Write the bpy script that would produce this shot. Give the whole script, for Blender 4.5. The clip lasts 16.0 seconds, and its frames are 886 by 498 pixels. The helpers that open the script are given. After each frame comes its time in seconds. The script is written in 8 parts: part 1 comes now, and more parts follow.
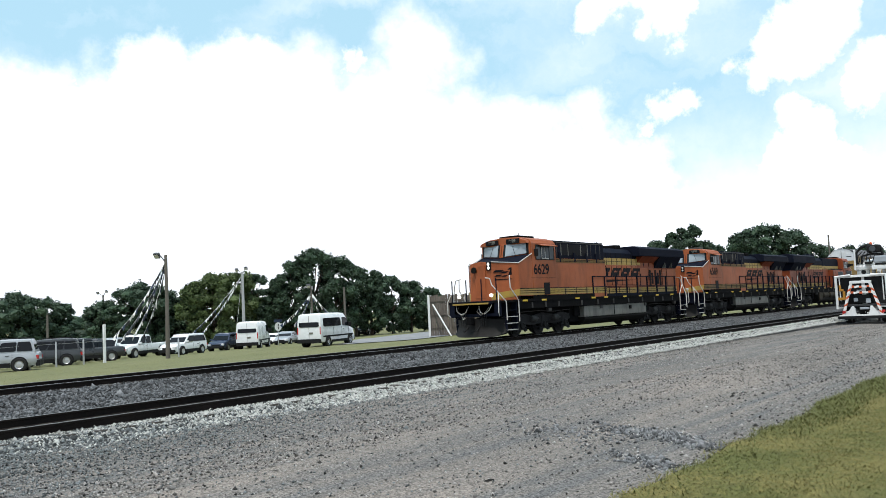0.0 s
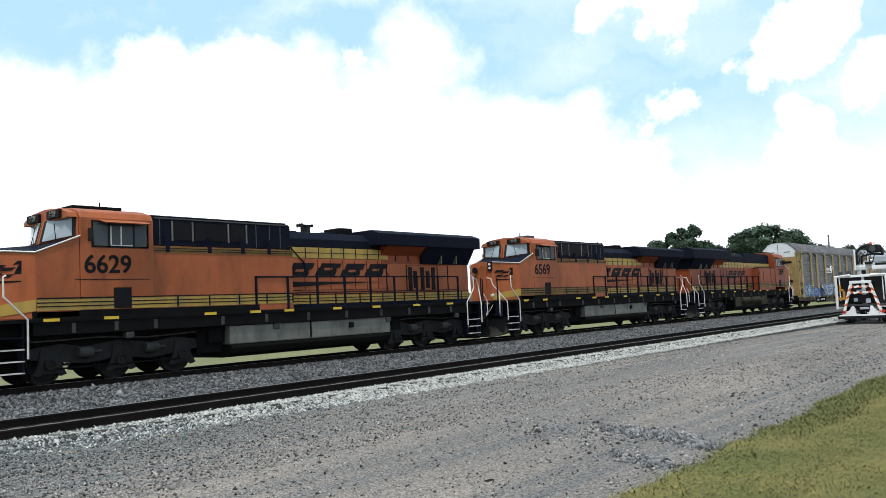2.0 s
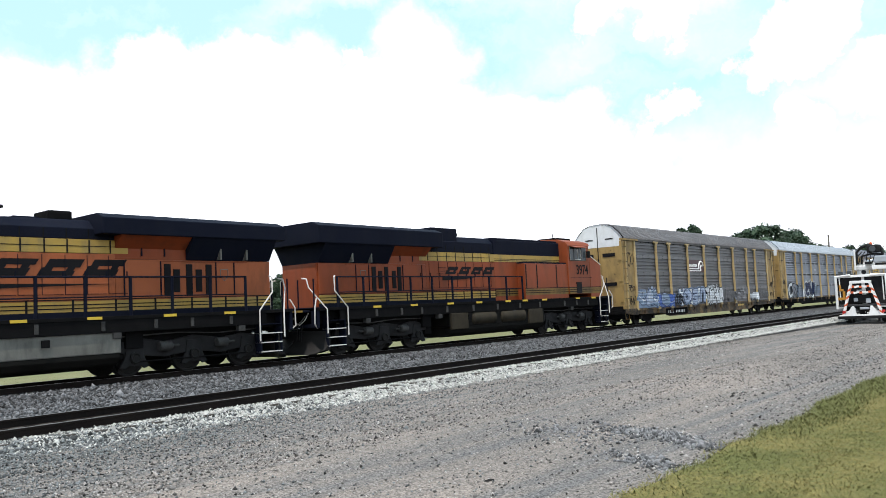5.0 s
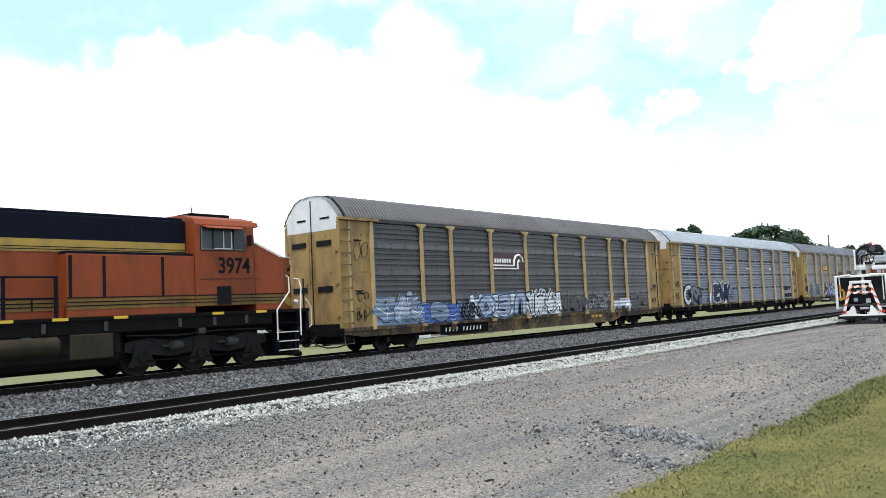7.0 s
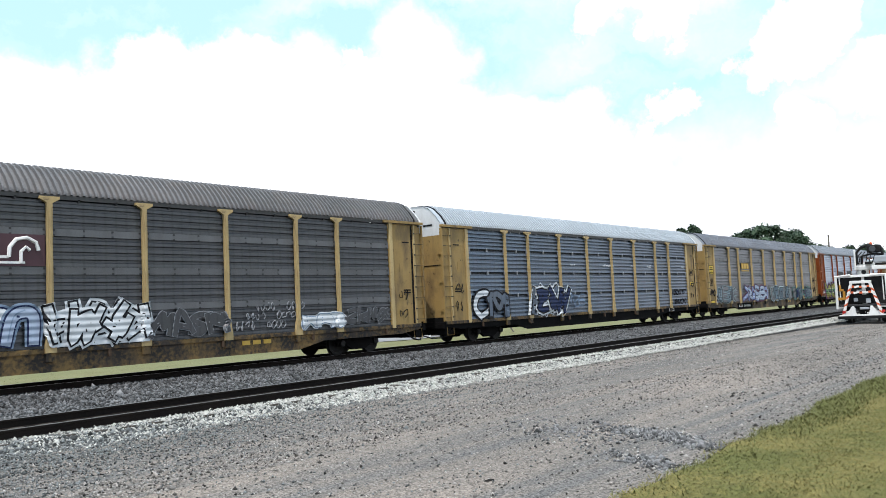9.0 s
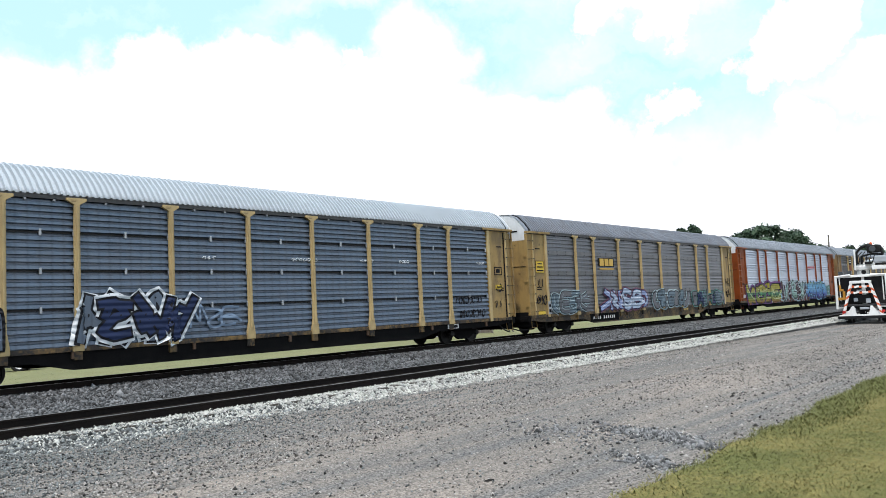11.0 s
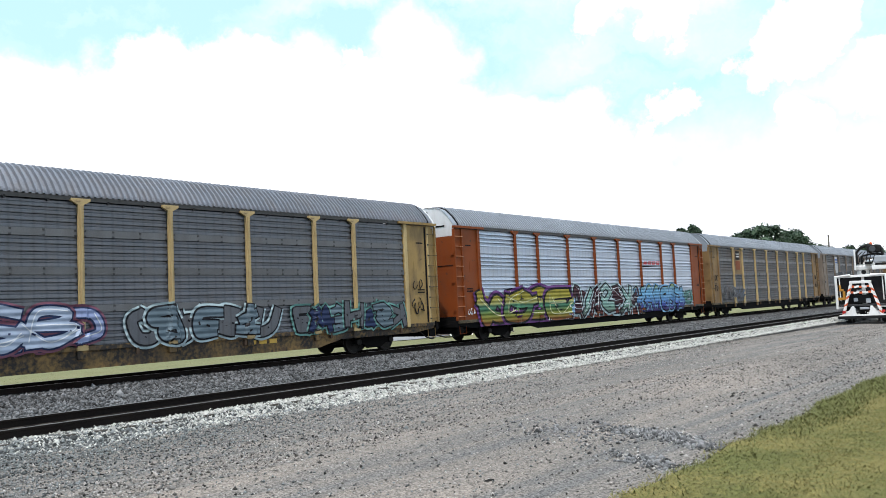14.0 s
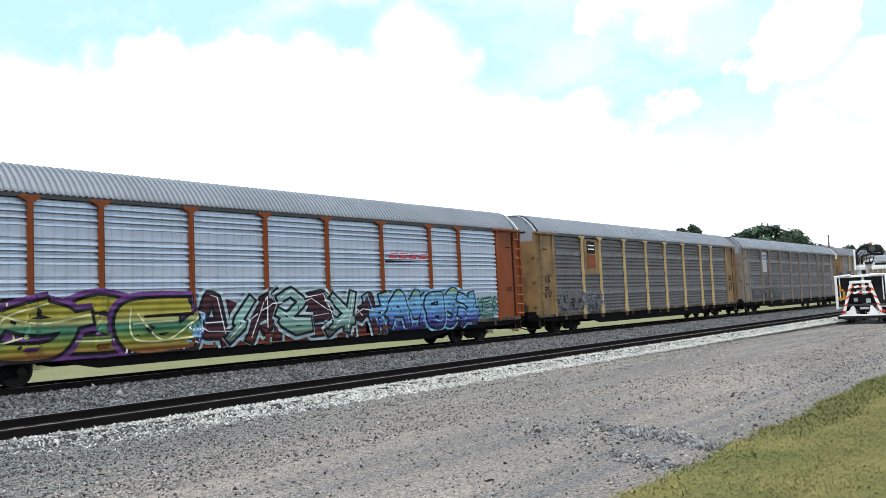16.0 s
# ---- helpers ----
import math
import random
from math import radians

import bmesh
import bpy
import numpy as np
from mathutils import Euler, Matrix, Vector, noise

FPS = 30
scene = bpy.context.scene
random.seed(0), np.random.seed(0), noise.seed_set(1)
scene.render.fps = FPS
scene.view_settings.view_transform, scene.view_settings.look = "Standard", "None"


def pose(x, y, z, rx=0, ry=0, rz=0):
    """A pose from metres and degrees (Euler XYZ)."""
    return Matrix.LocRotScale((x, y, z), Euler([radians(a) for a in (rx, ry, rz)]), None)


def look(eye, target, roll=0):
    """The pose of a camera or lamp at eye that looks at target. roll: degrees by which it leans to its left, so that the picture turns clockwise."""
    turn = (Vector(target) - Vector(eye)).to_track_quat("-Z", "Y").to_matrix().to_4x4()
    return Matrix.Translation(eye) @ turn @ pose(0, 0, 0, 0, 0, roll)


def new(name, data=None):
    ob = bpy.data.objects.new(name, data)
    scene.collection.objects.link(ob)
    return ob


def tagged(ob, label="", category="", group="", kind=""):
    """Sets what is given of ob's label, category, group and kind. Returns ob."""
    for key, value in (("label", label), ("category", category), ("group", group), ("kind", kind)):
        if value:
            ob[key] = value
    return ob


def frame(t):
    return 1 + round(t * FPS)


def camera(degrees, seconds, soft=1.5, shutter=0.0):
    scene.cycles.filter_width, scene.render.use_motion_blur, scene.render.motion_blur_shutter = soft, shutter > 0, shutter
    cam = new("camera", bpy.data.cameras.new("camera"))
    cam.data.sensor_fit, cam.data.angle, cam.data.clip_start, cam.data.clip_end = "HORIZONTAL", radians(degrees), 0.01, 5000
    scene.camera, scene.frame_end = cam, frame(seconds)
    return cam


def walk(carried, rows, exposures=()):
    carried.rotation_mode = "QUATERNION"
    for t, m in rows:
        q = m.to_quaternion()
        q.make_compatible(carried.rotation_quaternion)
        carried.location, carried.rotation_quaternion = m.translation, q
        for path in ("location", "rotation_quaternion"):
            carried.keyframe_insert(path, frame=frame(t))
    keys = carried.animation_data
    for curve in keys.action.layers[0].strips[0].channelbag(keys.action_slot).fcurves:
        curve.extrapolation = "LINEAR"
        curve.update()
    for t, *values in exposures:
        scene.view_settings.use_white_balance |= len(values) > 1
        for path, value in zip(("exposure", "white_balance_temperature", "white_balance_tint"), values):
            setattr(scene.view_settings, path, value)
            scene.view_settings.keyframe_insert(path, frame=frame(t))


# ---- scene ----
from mathutils import geometry

cam = camera(57.74, 16.0, soft=0.7)
EYE = (0.0, 0.0, 1.545)
VIEW = look(EYE, (23.05, 19.07, 3.74), -2.75)
walk(cam, [(0.0, VIEW), (16.0, VIEW)], exposures=[(0.0, 0.0, 6400, 11), (1.8, 0.0, 6400, 11), (2.5, 0.31, 6500, 14), (3.2, 0.33, 6500, 14), (16.0, 0.32, 6500, 14)])

TRACK = 23.0      # centre line of the main track
SIDING = 14.0     # centre line of the siding
# distance run by the train since the start, by time
RUN = [(0.0, 0.55), (0.5, 5.99), (1.0, 11.71), (1.5, 16.96), (2.0, 22.76), (2.5, 28.52), (3.0, 33.79), (3.5, 39.47),
       (4.0, 44.9), (4.5, 50.5), (5.5, 61.5), (6.3, 70.1), (6.5, 72.22), (7.0, 78.01), (7.5, 83.3), (8.0, 89.1),
       (8.5, 94.8), (9.0, 100.5), (9.2, 102.7), (10.2, 113.7), (11.3, 125.74), (11.5, 127.94), (12.0, 133.68),
       (12.5, 139.06), (13.0, 144.82), (13.5, 150.57), (14.0, 156.36), (14.5, 161.68), (15.0, 167.04), (15.5, 172.78), (16.0, 178.48)]

# ---- light ----
SUN_EL, SUN_AZ = 69.0, 206.0      # degrees; the azimuth is counted from +X towards +Y
sun_dir = Vector((math.cos(radians(SUN_EL)) * math.cos(radians(SUN_AZ)),
                  math.cos(radians(SUN_EL)) * math.sin(radians(SUN_AZ)), math.sin(radians(SUN_EL))))
sun_data = bpy.data.lights.new("sun", "SUN")
sun_data.energy, sun_data.angle, sun_data.color = 3.6, radians(0.6), (1.0, 0.96, 0.89)
sun = new("sun", sun_data)
sun.matrix_world = look(sun_dir * 50, (0, 0, 0))


def build_world():
    """Blue sky with bright cumulus: banks low over the trees, loose clouds higher up."""
    world = bpy.data.worlds.new("sky")
    scene.world = world
    world.use_nodes = True
    nt = world.node_tree
    nt.nodes.clear()
    N, L = nt.nodes.new, nt.links.new
    out, bg = N("ShaderNodeOutputWorld"), N("ShaderNodeBackground")
    sky = N("ShaderNodeTexSky")
    sky.sky_type, sky.sun_disc = "NISHITA", False
    sky.sun_elevation, sky.sun_rotation = radians(SUN_EL), radians(90 - SUN_AZ)
    sky.dust_density, sky.air_density = 1.2, 1.0
    co = N("ShaderNodeTexCoord")
    warp = N("ShaderNodeTexNoise")
    warp.inputs["Scale"].default_value, warp.inputs["Detail"].default_value = 9.0, 9.0
    warp.inputs["Roughness"].default_value = 0.62
    L(co.outputs["Generated"], warp.inputs["Vector"])
    sub = N("ShaderNodeVectorMath")
    sub.operation = "SUBTRACT"
    sub.inputs[1].default_value = (0.5, 0.5, 0.5)
    L(warp.outputs["Color"], sub.inputs[0])
    scl = N("ShaderNodeVectorMath")
    scl.operation = "SCALE"
    scl.inputs["Scale"].default_value = 0.16
    L(sub.outputs[0], scl.inputs[0])
    add = N("ShaderNodeVectorMath")
    add.operation = "ADD"
    L(co.outputs["Generated"], add.inputs[0])
    L(scl.outputs[0], add.inputs[1])
    total = None

    def grow(sock):
        nonlocal total
        if total is None:
            total = sock
            return
        mx = N("ShaderNodeMath")
        mx.operation = "MAXIMUM"
        L(total, mx.inputs[0])
        L(sock, mx.inputs[1])
        total = mx.outputs[0]

    # (azimuth from +X, elevation, radius, edge) of the clouds, degrees
    for az, el, r, edge in CLOUDS:
        c = Vector((math.cos(radians(el)) * math.cos(radians(az)), math.cos(radians(el)) * math.sin(radians(az)), math.sin(radians(el))))
        dist = N("ShaderNodeVectorMath")
        dist.operation = "DISTANCE"
        dist.inputs[1].default_value = c
        L(add.outputs[0], dist.inputs[0])
        mr = N("ShaderNodeMapRange")
        mr.interpolation_type = "SMOOTHSTEP"
        mr.inputs["From Min"].default_value = radians(r + edge)
        mr.inputs["From Max"].default_value = radians(r)
        L(dist.outputs["Value"], mr.inputs["Value"])
        grow(mr.outputs[0])
    # thin streaks and the loose clouds of the rest of the sky
    mp = N("ShaderNodeMapping")
    mp.inputs["Scale"].default_value = (2.2, 2.2, 7.0)
    mp.inputs["Rotation"].default_value = (0.5, 0.3, 0.4)
    L(add.outputs[0], mp.inputs["Vector"])
    wisp = N("ShaderNodeTexNoise")
    wisp.inputs["Scale"].default_value, wisp.inputs["Detail"].default_value = 1.4, 8.0
    L(mp.outputs[0], wisp.inputs["Vector"])
    wr = N("ShaderNodeMapRange")
    wr.inputs["From Min"].default_value, wr.inputs["From Max"].default_value = 0.44, 0.75
    wr.inputs["To Max"].default_value = 0.75
    L(wisp.outputs["Fac"], wr.inputs["Value"])
    grow(wr.outputs[0])
    # haze over the horizon
    sep = N("ShaderNodeSeparateXYZ")
    L(add.outputs[0], sep.inputs[0])
    hz = N("ShaderNodeMapRange")
    hz.interpolation_type = "SMOOTHSTEP"
    hz.inputs["From Min"].default_value, hz.inputs["From Max"].default_value = 0.26, 0.08
    L(sep.outputs["Z"], hz.inputs["Value"])
    grow(hz.outputs[0])
    white = N("ShaderNodeRGB")
    white.outputs[0].default_value = CLOUD_COLOR
    mix = N("ShaderNodeMix")
    mix.data_type = "RGBA"
    L(total, mix.inputs["Factor"])
    L(sky.outputs[0], mix.inputs["A"])
    L(white.outputs[0], mix.inputs["B"])
    L(mix.outputs["Result"], bg.inputs["Color"])
    # the thin summer haze that pales all of the blue
    veil = N("ShaderNodeMix")
    veil.data_type = "RGBA"
    veil.inputs["Factor"].default_value = 0.72
    veil.inputs["B"].default_value = HAZE_COLOR
    L(sky.outputs[0], veil.inputs["A"])
    L(veil.outputs["Result"], mix.inputs["A"])
    bg.inputs["Strength"].default_value = 0.11
    L(bg.outputs[0], out.inputs["Surface"])


HAZE_COLOR = (5.6, 8.9, 10.4, 1)
CLOUD_COLOR = (10.5, 11.0, 11.6, 1)
CLOUDS = [(66, 8, 6.5, 3), (58, 9, 7.5, 3), (50, 9, 7.5, 3), (42, 8, 7, 3), (34, 7, 5.5, 3), (27, 7.2, 4.4, 2.5), (58.5, 15.5, 3.2, 1.6), (53.6, 15.0, 3.2, 1.6),
          (49, 13.5, 3.2, 2), (63.5, 11.5, 2.6, 1.6), (68.5, 10.5, 2.4, 1.6), (40.5, 17.5, 1.4, 3), (43, 14.5, 2.2, 3), (36, 11.5, 1.8, 3), (28.5, 12.8, 0.6, 2.4),
          (32, 12.2, 0.6, 2.6), (15.5, 15.5, 1.7, 1.0), (17.7, 14.3, 0.9, 1.0), (13.7, 17.2, 1.7, 1.0), (28, 19.6, 1.1, 1.0), (25.6, 19.6, 1.3, 1.0), (22.6, 19.3, 1.3, 1.0),
          (23, 12.9, 0.9, 0.9), (14.4, 9.2, 1.9, 1.0), (16.7, 8.6, 1.1, 1.2), (12.3, 8.0, 1.6, 1.2), (15.4, 11.3, 0.8, 1.0), (10.6, 13.3, 1.6, 1.0), (12.4, 4.4, 1.5, 1.5),
          (45.6, 17.9, 0.3, 0.9), (64.5, 15.2, 0.2, 0.8), (80, 12, 7, 4), (100, 15, 9, 5), (-20, 14, 8, 5), (150, 20, 12, 6), (230, 25, 12, 6), (300, 18, 10, 5)]
build_world()


# ---- materials ----
def mat(name, a, b=None, rough=0.6, metal=0.0, grain=(60.0, 1.2), bump=0.15, mixmin=0.35, mixmax=0.7, dirt=None, dirt_amount=0.35, island=0.0, spec=0.4,
        stretch=(1, 1, 1), seams=0.0, spots=0.0, run=(1.3, 1.3, 0.45), fleck=0.0, cell=38.0):
    """A worn surface: two tones in large and small patches, a dirt tone in streaks, fine relief."""
    m = bpy.data.materials.new(name)
    m.use_nodes = True
    nt = m.node_tree
    N, L = nt.nodes.new, nt.links.new
    p = nt.nodes["Principled BSDF"]
    p.inputs["Roughness"].default_value, p.inputs["Metallic"].default_value = rough, metal
    p.inputs["Specular IOR Level"].default_value = spec
    b = b or tuple(c * 0.72 for c in a)
    co = N("ShaderNodeTexCoord")
    mp = N("ShaderNodeMapping")
    mp.inputs["Scale"].default_value = stretch
    L(co.outputs["Object"], mp.inputs["Vector"])
    big, small = N("ShaderNodeTexNoise"), N("ShaderNodeTexNoise")
    big.inputs["Scale"].default_value, big.inputs["Detail"].default_value = grain[1], 6.0
    small.inputs["Scale"].default_value, small.inputs["Detail"].default_value = grain[0], 4.0
    for n in (big, small):
        L(mp.outputs[0], n.inputs["Vector"])
    avg = N("ShaderNodeMath")
    avg.operation = "MULTIPLY_ADD"
    avg.inputs[1].default_value = 0.45
    L(small.outputs["Fac"], avg.inputs[0])
    half = N("ShaderNodeMath")
    half.operation = "MULTIPLY"
    half.inputs[1].default_value = 0.55
    L(big.outputs["Fac"], half.inputs[0])
    L(half.outputs[0], avg.inputs[2])
    mr = N("ShaderNodeMapRange")
    mr.inputs["From Min"].default_value, mr.inputs["From Max"].default_value = mixmin, mixmax
    L(avg.outputs[0], mr.inputs["Value"])
    mix = N("ShaderNodeMix")
    mix.data_type = "RGBA"
    mix.inputs["A"].default_value, mix.inputs["B"].default_value = (*a, 1), (*b, 1)
    L(mr.outputs[0], mix.inputs["Factor"])
    col = mix.outputs["Result"]
    if dirt:
        streak = N("ShaderNodeMapping")
        streak.inputs["Scale"].default_value = run
        L(co.outputs["Object"], streak.inputs["Vector"])
        dn = N("ShaderNodeTexNoise")
        dn.inputs["Scale"].default_value, dn.inputs["Detail"].default_value = 1.8, 9.0
        dn.inputs["Roughness"].default_value = 0.62
        L(streak.outputs[0], dn.inputs["Vector"])
        dr = N("ShaderNodeMapRange")
        dr.inputs["From Min"].default_value, dr.inputs["From Max"].default_value = 0.45, 0.75
        dr.inputs["To Max"].default_value = dirt_amount * 2
        L(dn.outputs["Fac"], dr.inputs["Value"])
        dm = N("ShaderNodeMix")
        dm.data_type = "RGBA"
        dm.inputs["B"].default_value = (*dirt, 1)
        L(dr.outputs[0], dm.inputs["Factor"])
        L(col, dm.inputs["A"])
        col = dm.outputs["Result"]
    if spots:
        sp = N("ShaderNodeTexNoise")
        sp.inputs["Scale"].default_value, sp.inputs["Detail"].default_value, sp.inputs["Roughness"].default_value = 3.2, 10.0, 0.7
        L(co.outputs["Object"], sp.inputs["Vector"])
        sr2 = N("ShaderNodeMapRange")
        sr2.inputs["From Min"].default_value, sr2.inputs["From Max"].default_value = 0.60, 0.66
        sr2.inputs["To Max"].default_value = spots
        L(sp.outputs["Fac"], sr2.inputs["Value"])
        sm2 = N("ShaderNodeMix")
        sm2.data_type = "RGBA"
        sm2.inputs["B"].default_value = (0.055, 0.03, 0.018, 1)
        L(sr2.outputs[0], sm2.inputs["Factor"])
        L(col, sm2.inputs["A"])
        col = sm2.outputs["Result"]
    if seams:
        wv = N("ShaderNodeTexWave")
        wv.wave_type, wv.bands_direction = "BANDS", "X"
        wv.inputs["Scale"].default_value, wv.inputs["Distortion"].default_value = 1.0, 0.6
        wv.inputs["Detail"].default_value, wv.inputs["Detail Scale"].default_value = 2.0, 3.0
        L(co.outputs["Object"], wv.inputs["Vector"])
        sr = N("ShaderNodeMapRange")
        sr.inputs["From Min"].default_value, sr.inputs["From Max"].default_value = 0.0, 0.22
        sr.inputs["To Min"].default_value, sr.inputs["To Max"].default_value = seams, 0.0
        L(wv.outputs["Fac"], sr.inputs["Value"])
        sm = N("ShaderNodeMix")
        sm.data_type = "RGBA"
        sm.inputs["B"].default_value = (*[c * 0.35 for c in b], 1)
        L(sr.outputs[0], sm.inputs["Factor"])
        L(col, sm.inputs["A"])
        col = sm.outputs["Result"]
    if fleck:
        vo = N("ShaderNodeTexVoronoi")
        vo.inputs["Scale"].default_value = cell
        L(co.outputs["Object"], vo.inputs["Vector"])
        cv = N("ShaderNodeSeparateColor")
        L(vo.outputs["Color"], cv.inputs[0])
        fr = N("ShaderNodeMapRange")
        fr.inputs["To Min"].default_value, fr.inputs["To Max"].default_value = 1 - fleck, 1 + fleck
        L(cv.outputs[0], fr.inputs["Value"])
        fh = N("ShaderNodeHueSaturation")
        L(fr.outputs[0], fh.inputs["Value"])
        L(col, fh.inputs["Color"])
        col = fh.outputs[0]
    if island:
        g = N("ShaderNodeNewGeometry")
        hsv = N("ShaderNodeHueSaturation")
        vr = N("ShaderNodeMapRange")
        vr.inputs["To Min"].default_value, vr.inputs["To Max"].default_value = 1 - island, 1 + island
        L(g.outputs["Random Per Island"], vr.inputs["Value"])
        L(vr.outputs[0], hsv.inputs["Value"])
        L(col, hsv.inputs["Color"])
        col = hsv.outputs[0]
    L(col, p.inputs["Base Color"])
    if bump:
        bp = N("ShaderNodeBump")
        bp.inputs["Strength"].default_value, bp.inputs["Distance"].default_value = bump, 0.02
        L(small.outputs["Fac"], bp.inputs["Height"])
        L(bp.outputs[0], p.inputs["Normal"])
    rr = N("ShaderNodeMapRange")
    rr.inputs["To Min"].default_value, rr.inputs["To Max"].default_value = max(rough - 0.1, 0.02), min(rough + 0.15, 1)
    L(big.outputs["Fac"], rr.inputs["Value"])
    L(rr.outputs[0], p.inputs["Roughness"])
    return m


def glow(name, color, strength):
    m = bpy.data.materials.new(name)
    m.use_nodes = True
    p = m.node_tree.nodes["Principled BSDF"]
    p.inputs["Base Color"].default_value = (*color, 1)
    p.inputs["Emission Color"].default_value, p.inputs["Emission Strength"].default_value = (*color, 1), strength
    return m


def glass(name, tint):
    """Tinted window glass with a mirror-like face."""
    m = bpy.data.materials.new(name)
    m.use_nodes = True
    p = m.node_tree.nodes["Principled BSDF"]
    p.inputs["Base Color"].default_value = (*tint, 1)
    p.inputs["Roughness"].default_value, p.inputs["Specular IOR Level"].default_value = 0.06, 0.14
    return m


M = {}
M["orange"] = mat("orange_paint", (0.3363, 0.0905, 0.0304), (0.2655, 0.0707, 0.0256), 0.5, dirt=(0.095, 0.034, 0.014), dirt_amount=0.3, spec=0.22, bump=0.03, grain=(30, 0.7))
M["loco_black"] = mat("dark_locomotive_paint", (0.005, 0.0065, 0.014), (0.009, 0.011, 0.019), 0.6, dirt=(0.018, 0.017, 0.018), dirt_amount=0.12, spec=0.03, bump=0.05, grain=(30, 0.8))
M["loco_yellow"] = mat("yellow_band_paint", (0.38, 0.24, 0.035), (0.30, 0.19, 0.04), 0.5, dirt=(0.13, 0.11, 0.05), dirt_amount=0.35, bump=0.03)
M["band_dirty"] = mat("grimy_yellow_band", (0.20, 0.115, 0.024), (0.12, 0.07, 0.02), 0.55, dirt=(0.05, 0.035, 0.02), dirt_amount=0.4, bump=0.03, spec=0.2)
M["dusty"] = mat("dusty_running_gear", (0.0578, 0.0561, 0.0527), (0.017, 0.017, 0.017), 0.75, bump=0.2, grain=(40, 3), spec=0.2)
M["frame_steel"] = mat("oil_caked_frame_steel", (0.014, 0.0138, 0.0142), (0.026, 0.0255, 0.026), 0.7, dirt=(0.006, 0.006, 0.006), dirt_amount=0.3, spec=0.1, bump=0.25, grain=(30, 2.5))
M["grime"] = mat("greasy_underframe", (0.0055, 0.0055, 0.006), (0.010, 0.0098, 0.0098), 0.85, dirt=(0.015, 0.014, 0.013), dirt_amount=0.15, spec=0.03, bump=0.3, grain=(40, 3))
M["axle"] = mat("oily_axle_box", (0.007, 0.0068, 0.0065), (0.014, 0.013, 0.012), 0.6, bump=0.1, spec=0.15)
M["tank_mid"] = mat("oil_streaked_tank_paint", (0.055, 0.052, 0.046), (0.035, 0.033, 0.03), 0.65, dirt=(0.09, 0.085, 0.075), dirt_amount=0.25, bump=0.08)
M["tank_dark"] = mat("oily_and_shaded_tank_paint", (0.006, 0.006, 0.0055), (0.013, 0.0125, 0.011), 0.75, spec=0.06, dirt=(0.012, 0.011, 0.01), dirt_amount=0.3, bump=0.08)
M["orange_dull"] = mat("dull_orange_paint", (0.235, 0.048, 0.014), (0.19, 0.040, 0.012), 0.5, dirt=(0.08, 0.028, 0.012), dirt_amount=0.3, spec=0.22, bump=0.03, grain=(30, 0.7))
M["tank"] = mat("dusty_tank_paint", (0.165, 0.163, 0.142), (0.085, 0.083, 0.072), 0.65, dirt=(0.03, 0.03, 0.026), dirt_amount=0.4, bump=0.08)
M["rail_paint"] = mat("pale_handrail_paint", (0.62, 0.60, 0.56), (0.45, 0.43, 0.4), 0.5, bump=0.02)
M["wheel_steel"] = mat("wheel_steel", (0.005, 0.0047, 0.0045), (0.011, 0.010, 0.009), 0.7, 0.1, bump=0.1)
M["white"] = mat("white_paint", (0.76, 0.76, 0.75), (0.66, 0.66, 0.65), 0.45, dirt=(0.4, 0.38, 0.34), dirt_amount=0.15, bump=0.02)
M["glass"] = glass("window_glass", (0.008, 0.010, 0.013))
# pale base colour paints the sky's reflection into the windscreen
M["cab_glass"] = glass("painted_sky_windscreen", (0.30, 0.34, 0.37))
M["headlight"] = glow("headlight_glow", (1.0, 0.95, 0.85), 2.2)
M["letter"] = mat("black_lettering", (0.006, 0.006, 0.008), (0.012, 0.011, 0.012), 0.6, bump=0.0, spec=0.08)
M["rack_yellow"] = mat("rack_yellow_paint", (0.3028, 0.1988, 0.0664), (0.2373, 0.1514, 0.0508), 0.6, dirt=(0.075, 0.05, 0.032), dirt_amount=0.42, bump=0.06, grain=(40, 0.9), spots=0.75)
M["rack_ochre"] = mat("rack_ochre_paint", (0.25, 0.155, 0.058), (0.12, 0.066, 0.028), 0.65, dirt=(0.08, 0.05, 0.03), dirt_amount=0.45, bump=0.06, grain=(40, 0.9), spots=0.75)
M["rack_orange"] = mat("rack_orange_paint", (0.2012, 0.0446, 0.0077), (0.1548, 0.0338, 0.0065), 0.55, spec=0.2, dirt=(0.12, 0.045, 0.022), dirt_amount=0.25, bump=0.05, grain=(40, 0.9), spots=0.75)
M["rung_worn"] = mat("worn_pale_orange_rungs", (0.46, 0.20, 0.09), (0.34, 0.12, 0.05), 0.55, bump=0.02)
M["rack_brown"] = mat("rack_brown_paint", (0.21, 0.175, 0.14), (0.13, 0.10, 0.08), 0.65, dirt=(0.06, 0.04, 0.03), dirt_amount=0.35, bump=0.05)
M["panel_dark"] = mat("weathered_panel_steel", (0.050, 0.053, 0.061), (0.026, 0.028, 0.033), 0.4, 0.25, dirt=(0.06, 0.064, 0.06), dirt_amount=0.28, spec=0.6, bump=0.06, grain=(25, 0.6), seams=0.38)
M["panel_blue"] = mat("blue_grey_panel_steel", (0.078, 0.112, 0.160), (0.052, 0.076, 0.112), 0.36, 0.3, dirt=(0.10, 0.10, 0.105), dirt_amount=0.2, spec=0.7, bump=0.05, grain=(25, 0.6), seams=0.38)
M["panel_pale"] = mat("pale_galvanised_panel", (0.3817, 0.438, 0.5267), (0.2777, 0.3251, 0.4022), 0.33, 0.35, dirt=(0.3, 0.27, 0.24), dirt_amount=0.15, spec=0.8, bump=0.05, grain=(25, 0.6), seams=0.2)
